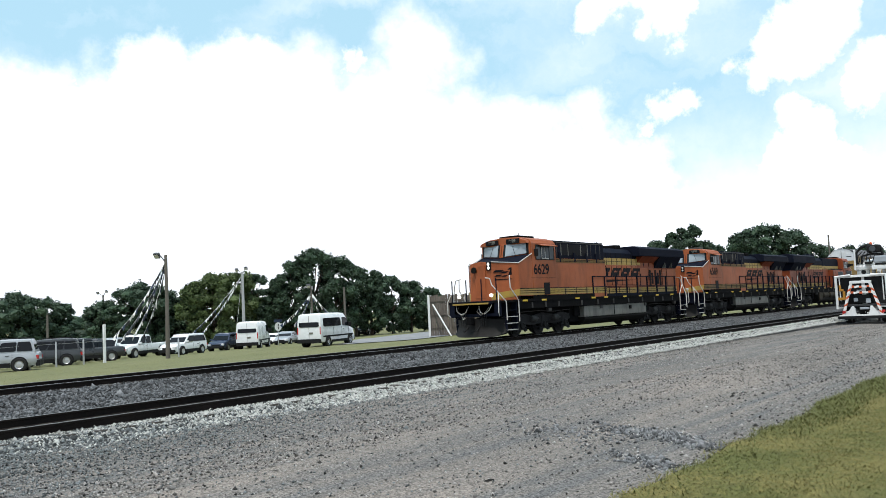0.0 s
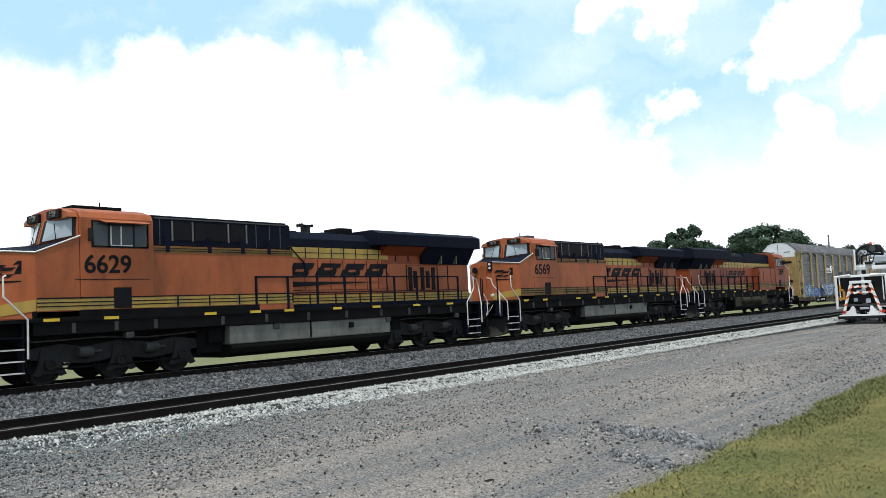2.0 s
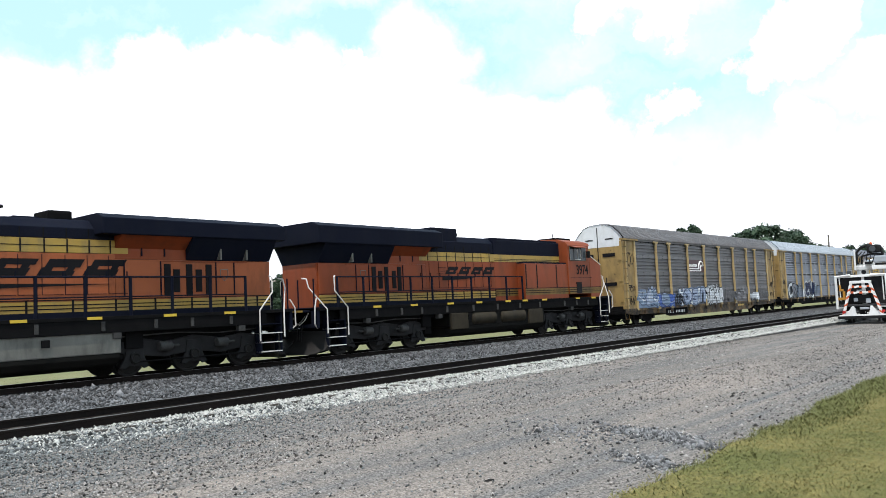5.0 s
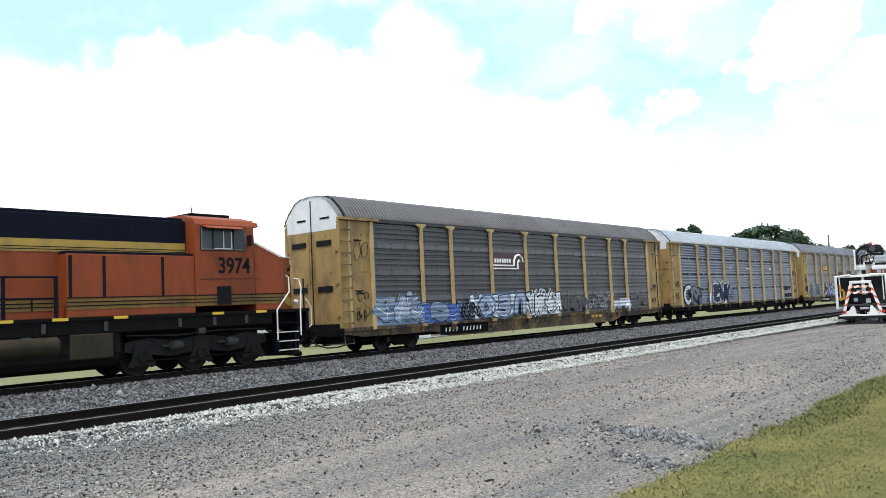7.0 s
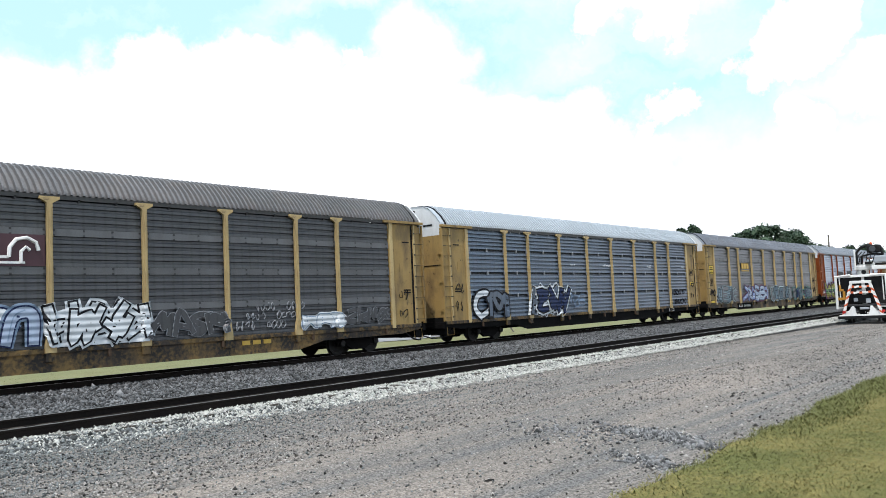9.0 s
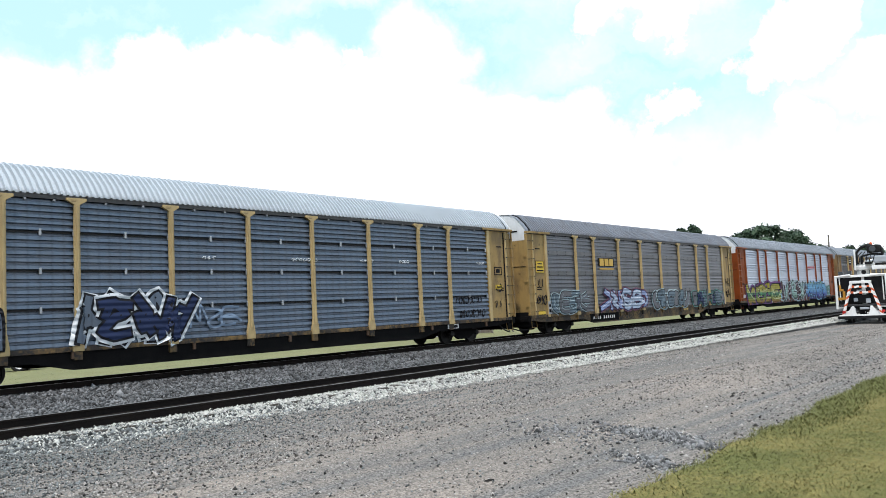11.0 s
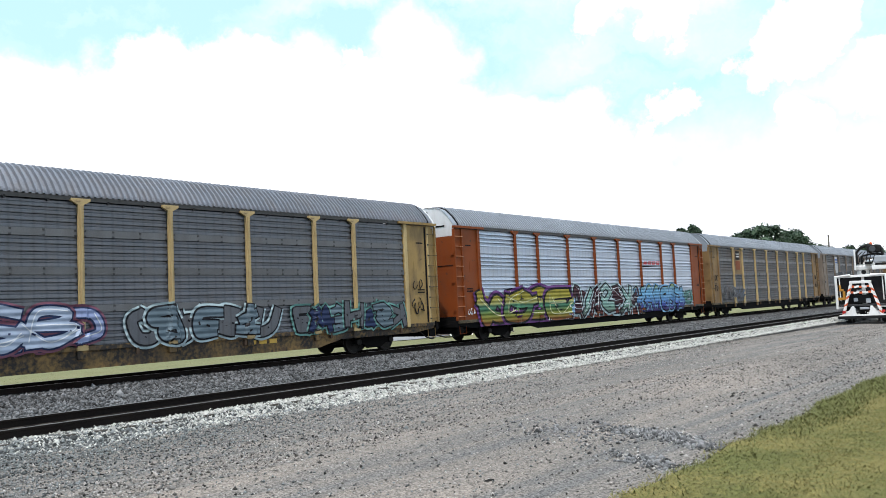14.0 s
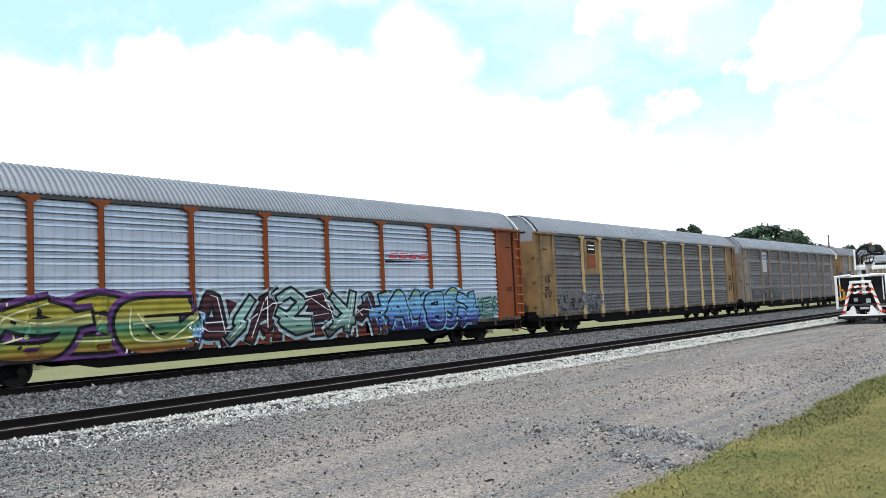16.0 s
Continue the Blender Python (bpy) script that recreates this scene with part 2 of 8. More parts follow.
M["panel_brown"] = mat("rusty_brown_panel_steel", (0.118, 0.122, 0.130), (0.064, 0.066, 0.071), 0.65, 0.2, dirt=(0.11, 0.065, 0.04), dirt_amount=0.35, bump=0.06, grain=(25, 0.6), seams=0.38)
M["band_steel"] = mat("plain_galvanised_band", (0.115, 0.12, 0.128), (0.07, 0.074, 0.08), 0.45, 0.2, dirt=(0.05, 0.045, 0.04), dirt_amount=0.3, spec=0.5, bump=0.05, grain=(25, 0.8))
M["roof_grey"] = mat("grey_galvanised_roof", (0.1898, 0.2065, 0.2419), (0.1207, 0.1334, 0.1605), 0.55, 0.12, dirt=(0.16, 0.13, 0.11), dirt_amount=0.2, bump=0.04, grain=(20, 0.5))
M["roof_mid"] = mat("blue_grey_galvanised_roof", (0.25, 0.275, 0.31), (0.18, 0.20, 0.23), 0.55, 0.12, bump=0.04, grain=(20, 0.5))
M["sill_patch"] = mat("oil_blackened_sill", (0.012, 0.012, 0.013), (0.16, 0.115, 0.055), 0.7, dirt=(0.016, 0.014, 0.013), dirt_amount=0.4, bump=0.08, grain=(30, 0.9), mixmin=0.5, mixmax=0.58)
M["sill_dirt"] = mat("dirty_yellow_sill", (0.175, 0.105, 0.034), (0.015, 0.013, 0.012), 0.7, dirt=(0.05, 0.035, 0.025), dirt_amount=0.5, bump=0.08, grain=(9, 1.2), mixmin=0.4, mixmax=0.56, spots=0.75)
M["rack_post"] = mat("pale_yellow_post_paint", (0.46, 0.34, 0.16), (0.35, 0.25, 0.115), 0.6, dirt=(0.12, 0.085, 0.05), dirt_amount=0.3, bump=0.06, grain=(40, 0.9), spots=0.6)
M["roof_warm"] = mat("dull_galvanised_roof", (0.165, 0.163, 0.170), (0.095, 0.095, 0.10), 0.55, 0.12, dirt=(0.2, 0.17, 0.15), dirt_amount=0.2, bump=0.04, grain=(20, 0.5))
# base lightened to paint a little reflected sky into the side panes
M["cab_side_glass"] = glass("cab_side_glass", (0.05, 0.062, 0.07))
M["roof_pale"] = mat("bright_galvanised_roof", (0.40, 0.44, 0.48), (0.32, 0.355, 0.39), 0.55, 0.12, bump=0.04, grain=(20, 0.5))
M["end_white"] = mat("white_roof_end", (0.66, 0.67, 0.68), (0.52, 0.53, 0.55), 0.5, 0.1, dirt=(0.3, 0.28, 0.25), dirt_amount=0.2, bump=0.03)
M["rail_top"] = mat("polished_rail_head", (0.26, 0.25, 0.245), (0.16, 0.155, 0.15), 0.35, 0.8, bump=0.0)
M["rail_rust"] = mat("rusty_rail_web", (0.009, 0.0075, 0.007), (0.018, 0.014, 0.012), 0.9, bump=0.2, spec=0.1)
M["rail_dull"] = mat("rusted_rail_head", (0.24, 0.23, 0.22), (0.13, 0.12, 0.115), 0.4, 0.7, bump=0.0, spec=0.2)
M["oil_shade_bed"] = mat("oiled_and_shaded_ballast", (0.010, 0.0095, 0.009), (0.024, 0.022, 0.021), 0.95, spec=0.1, bump=0.8, grain=(30, 1.5))
M["rust"] = mat("rusty_bracket_steel", (0.085, 0.05, 0.03), (0.045, 0.03, 0.02), 0.85, bump=0.1)
M["tie"] = mat("creosoted_timber", (0.035, 0.03, 0.026), (0.07, 0.06, 0.05), 0.9, bump=0.3, grain=(30, 2), stretch=(1, 0.2, 1))
M["ballast_bed"] = mat("ballast_bed", (0.05, 0.0495, 0.049), (0.016, 0.016, 0.0165), 0.95, bump=1.0, grain=(26, 1.2), mixmin=0.42, mixmax=0.6, fleck=0.6, cell=22.0)
M["ballast"] = mat("ballast_stone", (0.1148, 0.1173, 0.1215), (0.0357, 0.0365, 0.0391), 0.9, bump=0.2, island=0.95)
M["shoulder"] = mat("limestone_ballast", (0.40, 0.40, 0.37), (0.25, 0.25, 0.235), 0.9, bump=0.2, island=0.4)
M["gravel"] = mat("gravel_surface", (0.228, 0.196, 0.170), (0.132, 0.121, 0.111), 0.95, bump=1.0, grain=(46, 0.5), mixmin=0.38, mixmax=0.62, stretch=(0.3, 1, 1), dirt=(0.105, 0.106, 0.107), dirt_amount=0.6, run=(0.035, 1.2, 1.0), spec=0.15, fleck=0.6, cell=58.0)
M["clod"] = mat("dark_stone_lump", (0.045, 0.042, 0.04), (0.025, 0.024, 0.023), 0.9, spec=0.15, bump=0.2, island=0.4)
M["stone_dark"] = mat("dark_spilled_stone", (0.1312, 0.1411, 0.1428), (0.0779, 0.084, 0.085), 0.9, spec=0.15, bump=0.2, island=0.85)
M["stone"] = mat("gravel_stone", (0.215, 0.198, 0.183), (0.13, 0.123, 0.115), 0.9, spec=0.15, bump=0.2, island=0.95)
M["pebble"] = mat("pale_pebble", (0.40, 0.385, 0.36), (0.27, 0.26, 0.245), 0.85, spec=0.2, bump=0.1, island=0.3)
M["stone_patch"] = mat("mixed_grey_stone", (0.15, 0.152, 0.155), (0.05, 0.051, 0.054), 0.9, bump=0.2, island=0.85)
M["ground"] = mat("dry_grass_ground", (0.155, 0.1489, 0.0612), (0.1028, 0.1125, 0.041), 0.95, bump=0.7, grain=(14, 0.25), fleck=0.25, cell=30.0)
M["blade_dark"] = mat("green_tuft_blades", (0.115, 0.118, 0.041), (0.08, 0.09, 0.03), 0.85, spec=0.15, bump=0.0, grain=(3, 0.5), island=0.3)
M["blade_dry"] = mat("pale_dry_blades", (0.2, 0.186, 0.084), (0.14, 0.14, 0.056), 0.8, bump=0.0, grain=(14, 0.25), island=0.15)
M["blade"] = mat("grass_blades", (0.19, 0.165, 0.060), (0.115, 0.122, 0.042), 0.85, spec=0.15, bump=0.0, grain=(5, 0.8), mixmin=0.42, mixmax=0.58, island=0.2)
M["bank_ground"] = mat("mown_grass_ground", (0.15, 0.13, 0.048), (0.09, 0.096, 0.033), 0.95, spec=0.1, bump=0.7, grain=(9, 0.8), mixmin=0.40, mixmax=0.6, fleck=0.2, cell=30.0)
M["asphalt"] = mat("worn_asphalt", (0.22, 0.22, 0.225), (0.17, 0.17, 0.175), 0.9, bump=0.2, grain=(30, 0.3))
M["bark"] = mat("tree_bark", (0.06, 0.045, 0.032), (0.03, 0.024, 0.018), 0.95, bump=0.6, grain=(20, 2))
M["leaf"] = mat("oak_leaves", (0.036, 0.066, 0.034), (0.018, 0.037, 0.021), 0.7, bump=0.0, grain=(2, 0.3), island=0.5)
M["leaf_light"] = mat("yellow_green_leaves", (0.07, 0.10, 0.03), (0.04, 0.062, 0.02), 0.7, bump=0.0, grain=(2, 0.3), island=0.45)
M["pole"] = mat("weathered_pole_timber", (0.14, 0.125, 0.105), (0.08, 0.07, 0.06), 0.9, bump=0.3, grain=(25, 2), stretch=(1, 1, 0.1))
M["galv"] = mat("galvanised_steel", (0.5, 0.5, 0.5), (0.38, 0.38, 0.39), 0.45, 0.7, bump=0.02)
M["dark_metal"] = mat("dark_fitting_metal", (0.04, 0.04, 0.042), (0.06, 0.06, 0.06), 0.5, 0.4, bump=0.03)
M["planks"] = mat("grey_brown_planks", (0.17, 0.14, 0.12), (0.09, 0.075, 0.065), 0.9, bump=0.3, grain=(25, 1.5), stretch=(1, 1, 0.15))
M["tyre"] = mat("tyre_rubber", (0.01, 0.01, 0.01), (0.018, 0.017, 0.016), 0.85, bump=0.1)
M["rim"] = mat("alloy_rim", (0.55, 0.55, 0.56), (0.42, 0.42, 0.43), 0.35, 0.8, bump=0.0)
M["car_white"] = mat("white_car_paint", (0.74, 0.75, 0.76), (0.68, 0.69, 0.70), 0.25, spec=0.6, bump=0.0)
M["car_silver"] = mat("silver_car_paint", (0.40, 0.42, 0.45), (0.33, 0.35, 0.37), 0.3, 0.4, bump=0.0)
M["car_black"] = mat("charcoal_car_paint", (0.02, 0.022, 0.026), (0.03, 0.032, 0.035), 0.25, spec=0.6, bump=0.0)
M["car_grey"] = mat("slate_car_paint", (0.06, 0.065, 0.072), (0.05, 0.055, 0.06), 0.28, 0.3, bump=0.0)
M["car_blue"] = mat("navy_car_paint", (0.035, 0.05, 0.09), (0.03, 0.042, 0.075), 0.28, 0.2, bump=0.0)
M["red_lens"] = mat("red_lamp_lens", (0.45, 0.02, 0.02), (0.35, 0.02, 0.02), 0.2, bump=0.0)
M["clear_lens"] = mat("clear_lamp_lens", (0.6, 0.6, 0.6), (0.5, 0.5, 0.5), 0.1, bump=0.0)
M["bolt"] = mat("dark_bolts_and_joint_shade", (0.018, 0.018, 0.02), (0.03, 0.03, 0.032), 0.7, bump=0.0)
M["clip"] = mat("pale_panel_clips", (0.36, 0.38, 0.40), (0.28, 0.29, 0.31), 0.5, 0.2, bump=0.0)
M["cylinder"] = mat("brown_air_cylinder_paint", (0.042, 0.034, 0.022), (0.022, 0.019, 0.013), 0.7, spec=0.1, dirt=(0.015, 0.013, 0.012), dirt_amount=0.35, bump=0.08)
M["trim"] = mat("black_plastic_trim", (0.009, 0.009, 0.01), (0.015, 0.015, 0.015), 0.6, bump=0.05, spec=0.15)
M["stripe"] = mat("orange_safety_stripe", (0.62, 0.11, 0.03), (0.5, 0.09, 0.03), 0.4, bump=0.0)
M["amber"] = mat("amber_plastic", (0.42, 0.20, 0.02), (0.3, 0.14, 0.02), 0.5, bump=0.0)
M["sign_yellow"] = mat("yellow_placard", (0.62, 0.42, 0.03), (0.52, 0.35, 0.03), 0.5, bump=0.0)
M["maroon"] = mat("maroon_plate", (0.06, 0.022, 0.03), (0.045, 0.018, 0.025), 0.5, bump=0.02)
M["logo_yellow"] = mat("logo_yellow", (0.55, 0.34, 0.05), (0.42, 0.26, 0.05), 0.5, bump=0.0)
M["red"] = mat("red_lettering", (0.40, 0.03, 0.04), (0.32, 0.03, 0.04), 0.5, bump=0.0)


def spray(name, stops):
    """Matt spray paint over fluted sheet: one tone or bands of tones by height (z, colour), uneven cover, the flutes' relief."""
    m = bpy.data.materials.new(name)
    m.use_nodes = True
    nt = m.node_tree
    N, L = nt.nodes.new, nt.links.new
    p = nt.nodes["Principled BSDF"]
    p.inputs["Roughness"].default_value, p.inputs["Specular IOR Level"].default_value = 0.6, 0.2
    co, sep, n1 = N("ShaderNodeTexCoord"), N("ShaderNodeSeparateXYZ"), N("ShaderNodeTexNoise")
    n1.inputs["Scale"].default_value, n1.inputs["Detail"].default_value = 2.2, 6.0
    L(co.outputs["Object"], n1.inputs["Vector"])
    L(co.outputs["Object"], sep.inputs[0])
    wob = N("ShaderNodeMath")
    wob.operation = "MULTIPLY_ADD"
    wob.inputs[1].default_value = 0.22
    L(n1.outputs["Fac"], wob.inputs[0])
    L(sep.outputs["Z"], wob.inputs[2])
    place = N("ShaderNodeMapRange")
    place.inputs["From Min"].default_value, place.inputs["From Max"].default_value = 0.71, 2.61
    L(wob.outputs[0], place.inputs["Value"])
    ramp = N("ShaderNodeValToRGB")
    while len(ramp.color_ramp.elements) < len(stops):
        ramp.color_ramp.elements.new(0.5)
    for e, (z, c) in zip(ramp.color_ramp.elements, stops):
        e.position, e.color = (z - 0.6) / 1.9, (*c, 1)
    L(place.outputs[0], ramp.inputs[0])
    hsv, vr = N("ShaderNodeHueSaturation"), N("ShaderNodeMapRange")
    vr.inputs["From Min"].default_value, vr.inputs["From Max"].default_value = 0.3, 0.7
    vr.inputs["To Min"].default_value, vr.inputs["To Max"].default_value = 1.12, 0.75
    L(n1.outputs["Fac"], vr.inputs["Value"])
    L(vr.outputs[0], hsv.inputs["Value"])
    L(ramp.outputs[0], hsv.inputs["Color"])
    L(hsv.outputs[0], p.inputs["Base Color"])
    wave, bp = N("ShaderNodeTexWave"), N("ShaderNodeBump")
    wave.wave_type, wave.bands_direction = "BANDS", "Z"
    wave.inputs["Scale"].default_value, wave.inputs["Distortion"].default_value = 0.314 / 0.185, 0.0
    L(co.outputs["Object"], wave.inputs["Vector"])
    bp.inputs["Strength"].default_value, bp.inputs["Distance"].default_value = 0.55, 0.03
    L(wave.outputs["Fac"], bp.inputs["Height"])
    L(bp.outputs[0], p.inputs["Normal"])
    return m


for n, c in dict(g_white=(0.55, 0.58, 0.61), g_black=(0.008, 0.008, 0.011), g_blue=(0.05, 0.10, 0.30), g_sky=(0.16, 0.34, 0.52), g_purple=(0.11, 0.035, 0.15), g_teal=(0.11, 0.25, 0.23),
                 g_grey=(0.24, 0.25, 0.27), g_pale=(0.30, 0.36, 0.47), g_navy=(0.015, 0.025, 0.07), g_mist=(0.18, 0.245, 0.34), g_cream=(0.50, 0.50, 0.28), g_ice=(0.33, 0.42, 0.45),
                 g_slate=(0.10, 0.14, 0.17), g_violet=(0.22, 0.27, 0.44), g_rose=(0.15, 0.06, 0.09)).items():
    M[n] = spray("spray_" + n[2:], [(0.6, c), (2.4, c)])
M["lime_fade"] = spray("spray_lime_fade", [(0.75, (0.16, 0.06, 0.02)), (0.95, (0.20, 0.165, 0.022)), (1.15, (0.13, 0.175, 0.035)), (1.38, (0.03, 0.13, 0.07)), (1.52, (0.07, 0.18, 0.11)), (1.64, (0.28, 0.27, 0.09)), (1.85, (0.25, 0.22, 0.03)), (2.3, (0.23, 0.19, 0.022))])
M["wine_fade"] = spray("spray_wine_fade", [(0.75, (0.12, 0.025, 0.012)), (1.05, (0.045, 0.012, 0.016)), (1.6, (0.030, 0.010, 0.016)), (2.3, (0.055, 0.016, 0.022))])
M["teal_fade"] = spray("spray_teal_fade", [(0.75, (0.06, 0.05, 0.05)), (1.1, (0.12, 0.22, 0.17)), (1.5, (0.22, 0.38, 0.34)), (2.2, (0.20, 0.32, 0.30))])
M["blue_fade"] = spray("spray_blue_fade", [(0.8, (0.03, 0.025, 0.11)), (1.15, (0.05, 0.07, 0.26)), (1.35, (0.08, 0.19, 0.40)), (1.8, (0.13, 0.32, 0.50)), (2.1, (0.11, 0.25, 0.36)), (2.3, (0.24, 0.33, 0.13))])
M["panel_slate"] = mat("slate_grey_panel_steel", (0.0754, 0.0869, 0.1054), (0.0423, 0.051, 0.0654), 0.33, 0.35, dirt=(0.075, 0.07, 0.066), dirt_amount=0.28, spec=0.8, bump=0.06, grain=(25, 0.6), seams=0.38)


# ---- mesh helpers ----
def box(bm, x0, x1, y0, y1, z0, z1):
    vs = [bm.verts.new((x, y, z)) for x in (x0, x1) for y in (y0, y1) for z in (z0, z1)]
    for f in ((0, 1, 3, 2), (4, 6, 7, 5), (0, 4, 5, 1), (2, 3, 7, 6), (0, 2, 6, 4), (1, 5, 7, 3)):
        bm.faces.new([vs[i] for i in f])


def tube(bm, pts, r, n=6, r2=None):
    """A round bar through the points, its ends closed."""
    pts = [Vector(p) for p in pts]
    rings = []
    for i, p in enumerate(pts):
        a = (pts[min(i + 1, len(pts) - 1)] - pts[max(i - 1, 0)]).normalized()
        u = a.orthogonal().normalized() if i == 0 else (u - a * u.dot(a)).normalized()
        v = a.cross(u)
        rad = r if r2 is None else r + (r2 - r) * i / (len(pts) - 1)
        rings.append([bm.verts.new(p + (u * math.cos(2 * math.pi * k / n) + v * math.sin(2 * math.pi * k / n)) * rad) for k in range(n)])
    for a, b in zip(rings, rings[1:]):
        for k in range(n):
            bm.faces.new((a[k], a[(k + 1) % n], b[(k + 1) % n], b[k]))
    bm.faces.new(rings[0][::-1])
    bm.faces.new(rings[-1])


def lathe(bm, centre, axis, prof, n=20, closed=True):
    """Turns (distance along the axis, radius) pairs about an axis 'x', 'y' or 'z'."""
    c = Vector(centre)
    a = {"x": Vector((1, 0, 0)), "y": Vector((0, 1, 0)), "z": Vector((0, 0, 1))}[axis]
    u = a.orthogonal().normalized()
    v = a.cross(u)
    rings = [[bm.verts.new(c + a * d + (u * math.cos(2 * math.pi * k / n) + v * math.sin(2 * math.pi * k / n)) * max(r, 0.001)) for k in range(n)] for d, r in prof]
    for p, q in zip(rings, rings[1:]):
        for k in range(n):
            bm.faces.new((p[k], p[(k + 1) % n], q[(k + 1) % n], q[k]))
    if closed:
        bm.faces.new(rings[0][::-1])
        bm.faces.new(rings[-1])


def prism(bm, prof, axis, a, b):
    """Pushes a flat outline along an axis from a to b. The outline's pairs are (y, z) for x, (x, z) for y, (x, y) for z."""
    def at(p, d):
        return {"x": (d, p[0], p[1]), "y": (p[0], d, p[1]), "z": (p[0], p[1], d)}[axis]
    lo, hi = [bm.verts.new(at(p, a)) for p in prof], [bm.verts.new(at(p, b)) for p in prof]
    n = len(prof)
    for k in range(n):
        bm.faces.new((lo[k], lo[(k + 1) % n], hi[(k + 1) % n], hi[k]))
    bm.faces.new(lo[::-1])
    bm.faces.new(hi)


def finish(bm, material, bevel=0.0, smooth=False, name="mesh"):
    bmesh.ops.recalc_face_normals(bm, faces=bm.faces)
    if bevel:
        edges = [e for e in bm.edges if len(e.link_faces) == 2 and e.calc_face_angle(0) > 0.6]
        bmesh.ops.bevel(bm, geom=edges, offset=bevel, segments=2, affect="EDGES", profile=0.6, clamp_overlap=True)
    me = bpy.data.meshes.new(name)
    bm.to_mesh(me)
    bm.free()
    me.materials.append(material)
    if smooth:
        for p in me.polygons:
            p.use_smooth = True
        me.set_sharp_from_angle(angle=radians(35))
    return me


def part(name, bm, material, parent=None, label="", bevel=0.0, smooth=False):
    """Links a bmesh, or a mesh made before, as one object under a thing or a part."""
    me = bm if isinstance(bm, bpy.types.Mesh) else finish(bm, material, bevel, smooth, name)
    ob = new(name, me)
    if parent:
        ob.parent = parent
    return tagged(ob, label)


def thing(name, label, category, m=Matrix(), group="", kind=""):
    ob = new(name)
    ob.empty_display_size = 0.3
    ob.matrix_basis = m
    return tagged(ob, label, category, group, kind)


def B():
    return bmesh.new()


def boxes(name, rows, material, parent, label="", bevel=0.0):
    bm = B()
    for r in rows:
        box(bm, *r)
    return part(name, bm, material, parent, label, bevel)


def each(name, rows, material, parent, label="", bevel=0.0):
    """One part for each box of the rows."""
    for r in rows:
        boxes(name, [r], material, parent, label, bevel)


def bar(name, pts, r, material, parent, n=6, label=""):
    bm = B()
    tube(bm, pts, r, n)
    return part(name, bm, material, parent, label, smooth=True)


def raw(name, verts, faces, material):
    me = bpy.data.meshes.new(name)
    me.from_pydata(verts, [], faces)
    me.materials.append(material)
    me.update()
    return me


def text_mesh(body, size, depth, material):
    cu = bpy.data.curves.new("lettering", "FONT")
    cu.body, cu.size, cu.extrude, cu.align_x, cu.align_y = body, size, depth, "CENTER", "CENTER"
    cu.offset = 0.012
    ob = bpy.data.objects.new("lettering", cu)
    scene.collection.objects.link(ob)
    me = bpy.data.meshes.new_from_object(ob.evaluated_get(bpy.context.evaluated_depsgraph_get()))
    bpy.data.objects.remove(ob)
    me.materials.clear()
    me.materials.append(material)
    return me


# ---- ground and tracks ----
def hill(x, y):
    return 0.05 * noise.noise((x * 0.13, y * 0.13, 0.0)) + 0.02 * noise.noise((x * 0.7, y * 0.7, 3.0))


def sheet(name, xs, ys, height, material, label, category):
    verts = [(x, y, height(x, y)) for x in xs for y in ys]
    n = len(ys)
    faces = [(i * n + j, (i + 1) * n + j, (i + 1) * n + j + 1, i * n + j + 1) for i in range(len(xs) - 1) for j in range(n - 1)]
    ob = new(name, raw(name, verts, faces, material))
    for p in ob.data.polygons:
        p.use_smooth = True
    return tagged(ob, label, category, kind="structure")


def steps(*runs):
    out = []
    for a, b, d in runs:
        out += list(np.arange(a, b, d))
    return out + [runs[-1][1]]


def bank_edge(x):
    """Where the mown grass meets the gravel."""
    return 3.66 + 0.22 * noise.noise((x * 0.45, 2.0, 0.0)) + 0.10 * noise.noise((x * 1.7, 5.0, 0.0))


def ground_height(x, y):
    near = 0.34 * min(1, max(0, (x - 20) / 30)) * min(1, max(0, (14 - y) / 4))
    return -0.47 - near - 0.014 * max(0, min(y, 38) - 27) + hill(x, y) * 0.5 - 0.02 * max(0, min(y, 50) - 38) - 0.035 * max(0, min(y, 90) - 50)


sheet("ground", steps((-1500, -100, 200), (-100, 150, 5), (150, 3000, 150)), steps((-1500, -60, 160), (-60, 120, 4), (120, 3000, 150)), ground_height,
      M["ground"], "flat dry summer grassland around the railway", "ground")


def road_height(x, y):
    return -0.26 - 0.006 * max(0, min(x, 60) - 15) + hill(x, y) * 0.5 + 0.03 * math.sin(y * 1.9 + 0.4 * math.sin(x * 0.1)) * (1 if 4.5 < y < 11 else 0)


sheet("gravel_road", steps((-60, 0, 4), (0, 30, 0.35), (30, 80, 2), (80, 420, 20)), list(np.arange(2.6, 12.9, 0.25)), road_height,
      M["gravel"], "grey-brown gravel access road beside the siding", "road")


def bank_height(x, v):
    e = bank_edge(x)
    return -0.24 + 0.06 * min(1, max(0, (e - v) / 1.2)) + hill(x, v) * 0.6


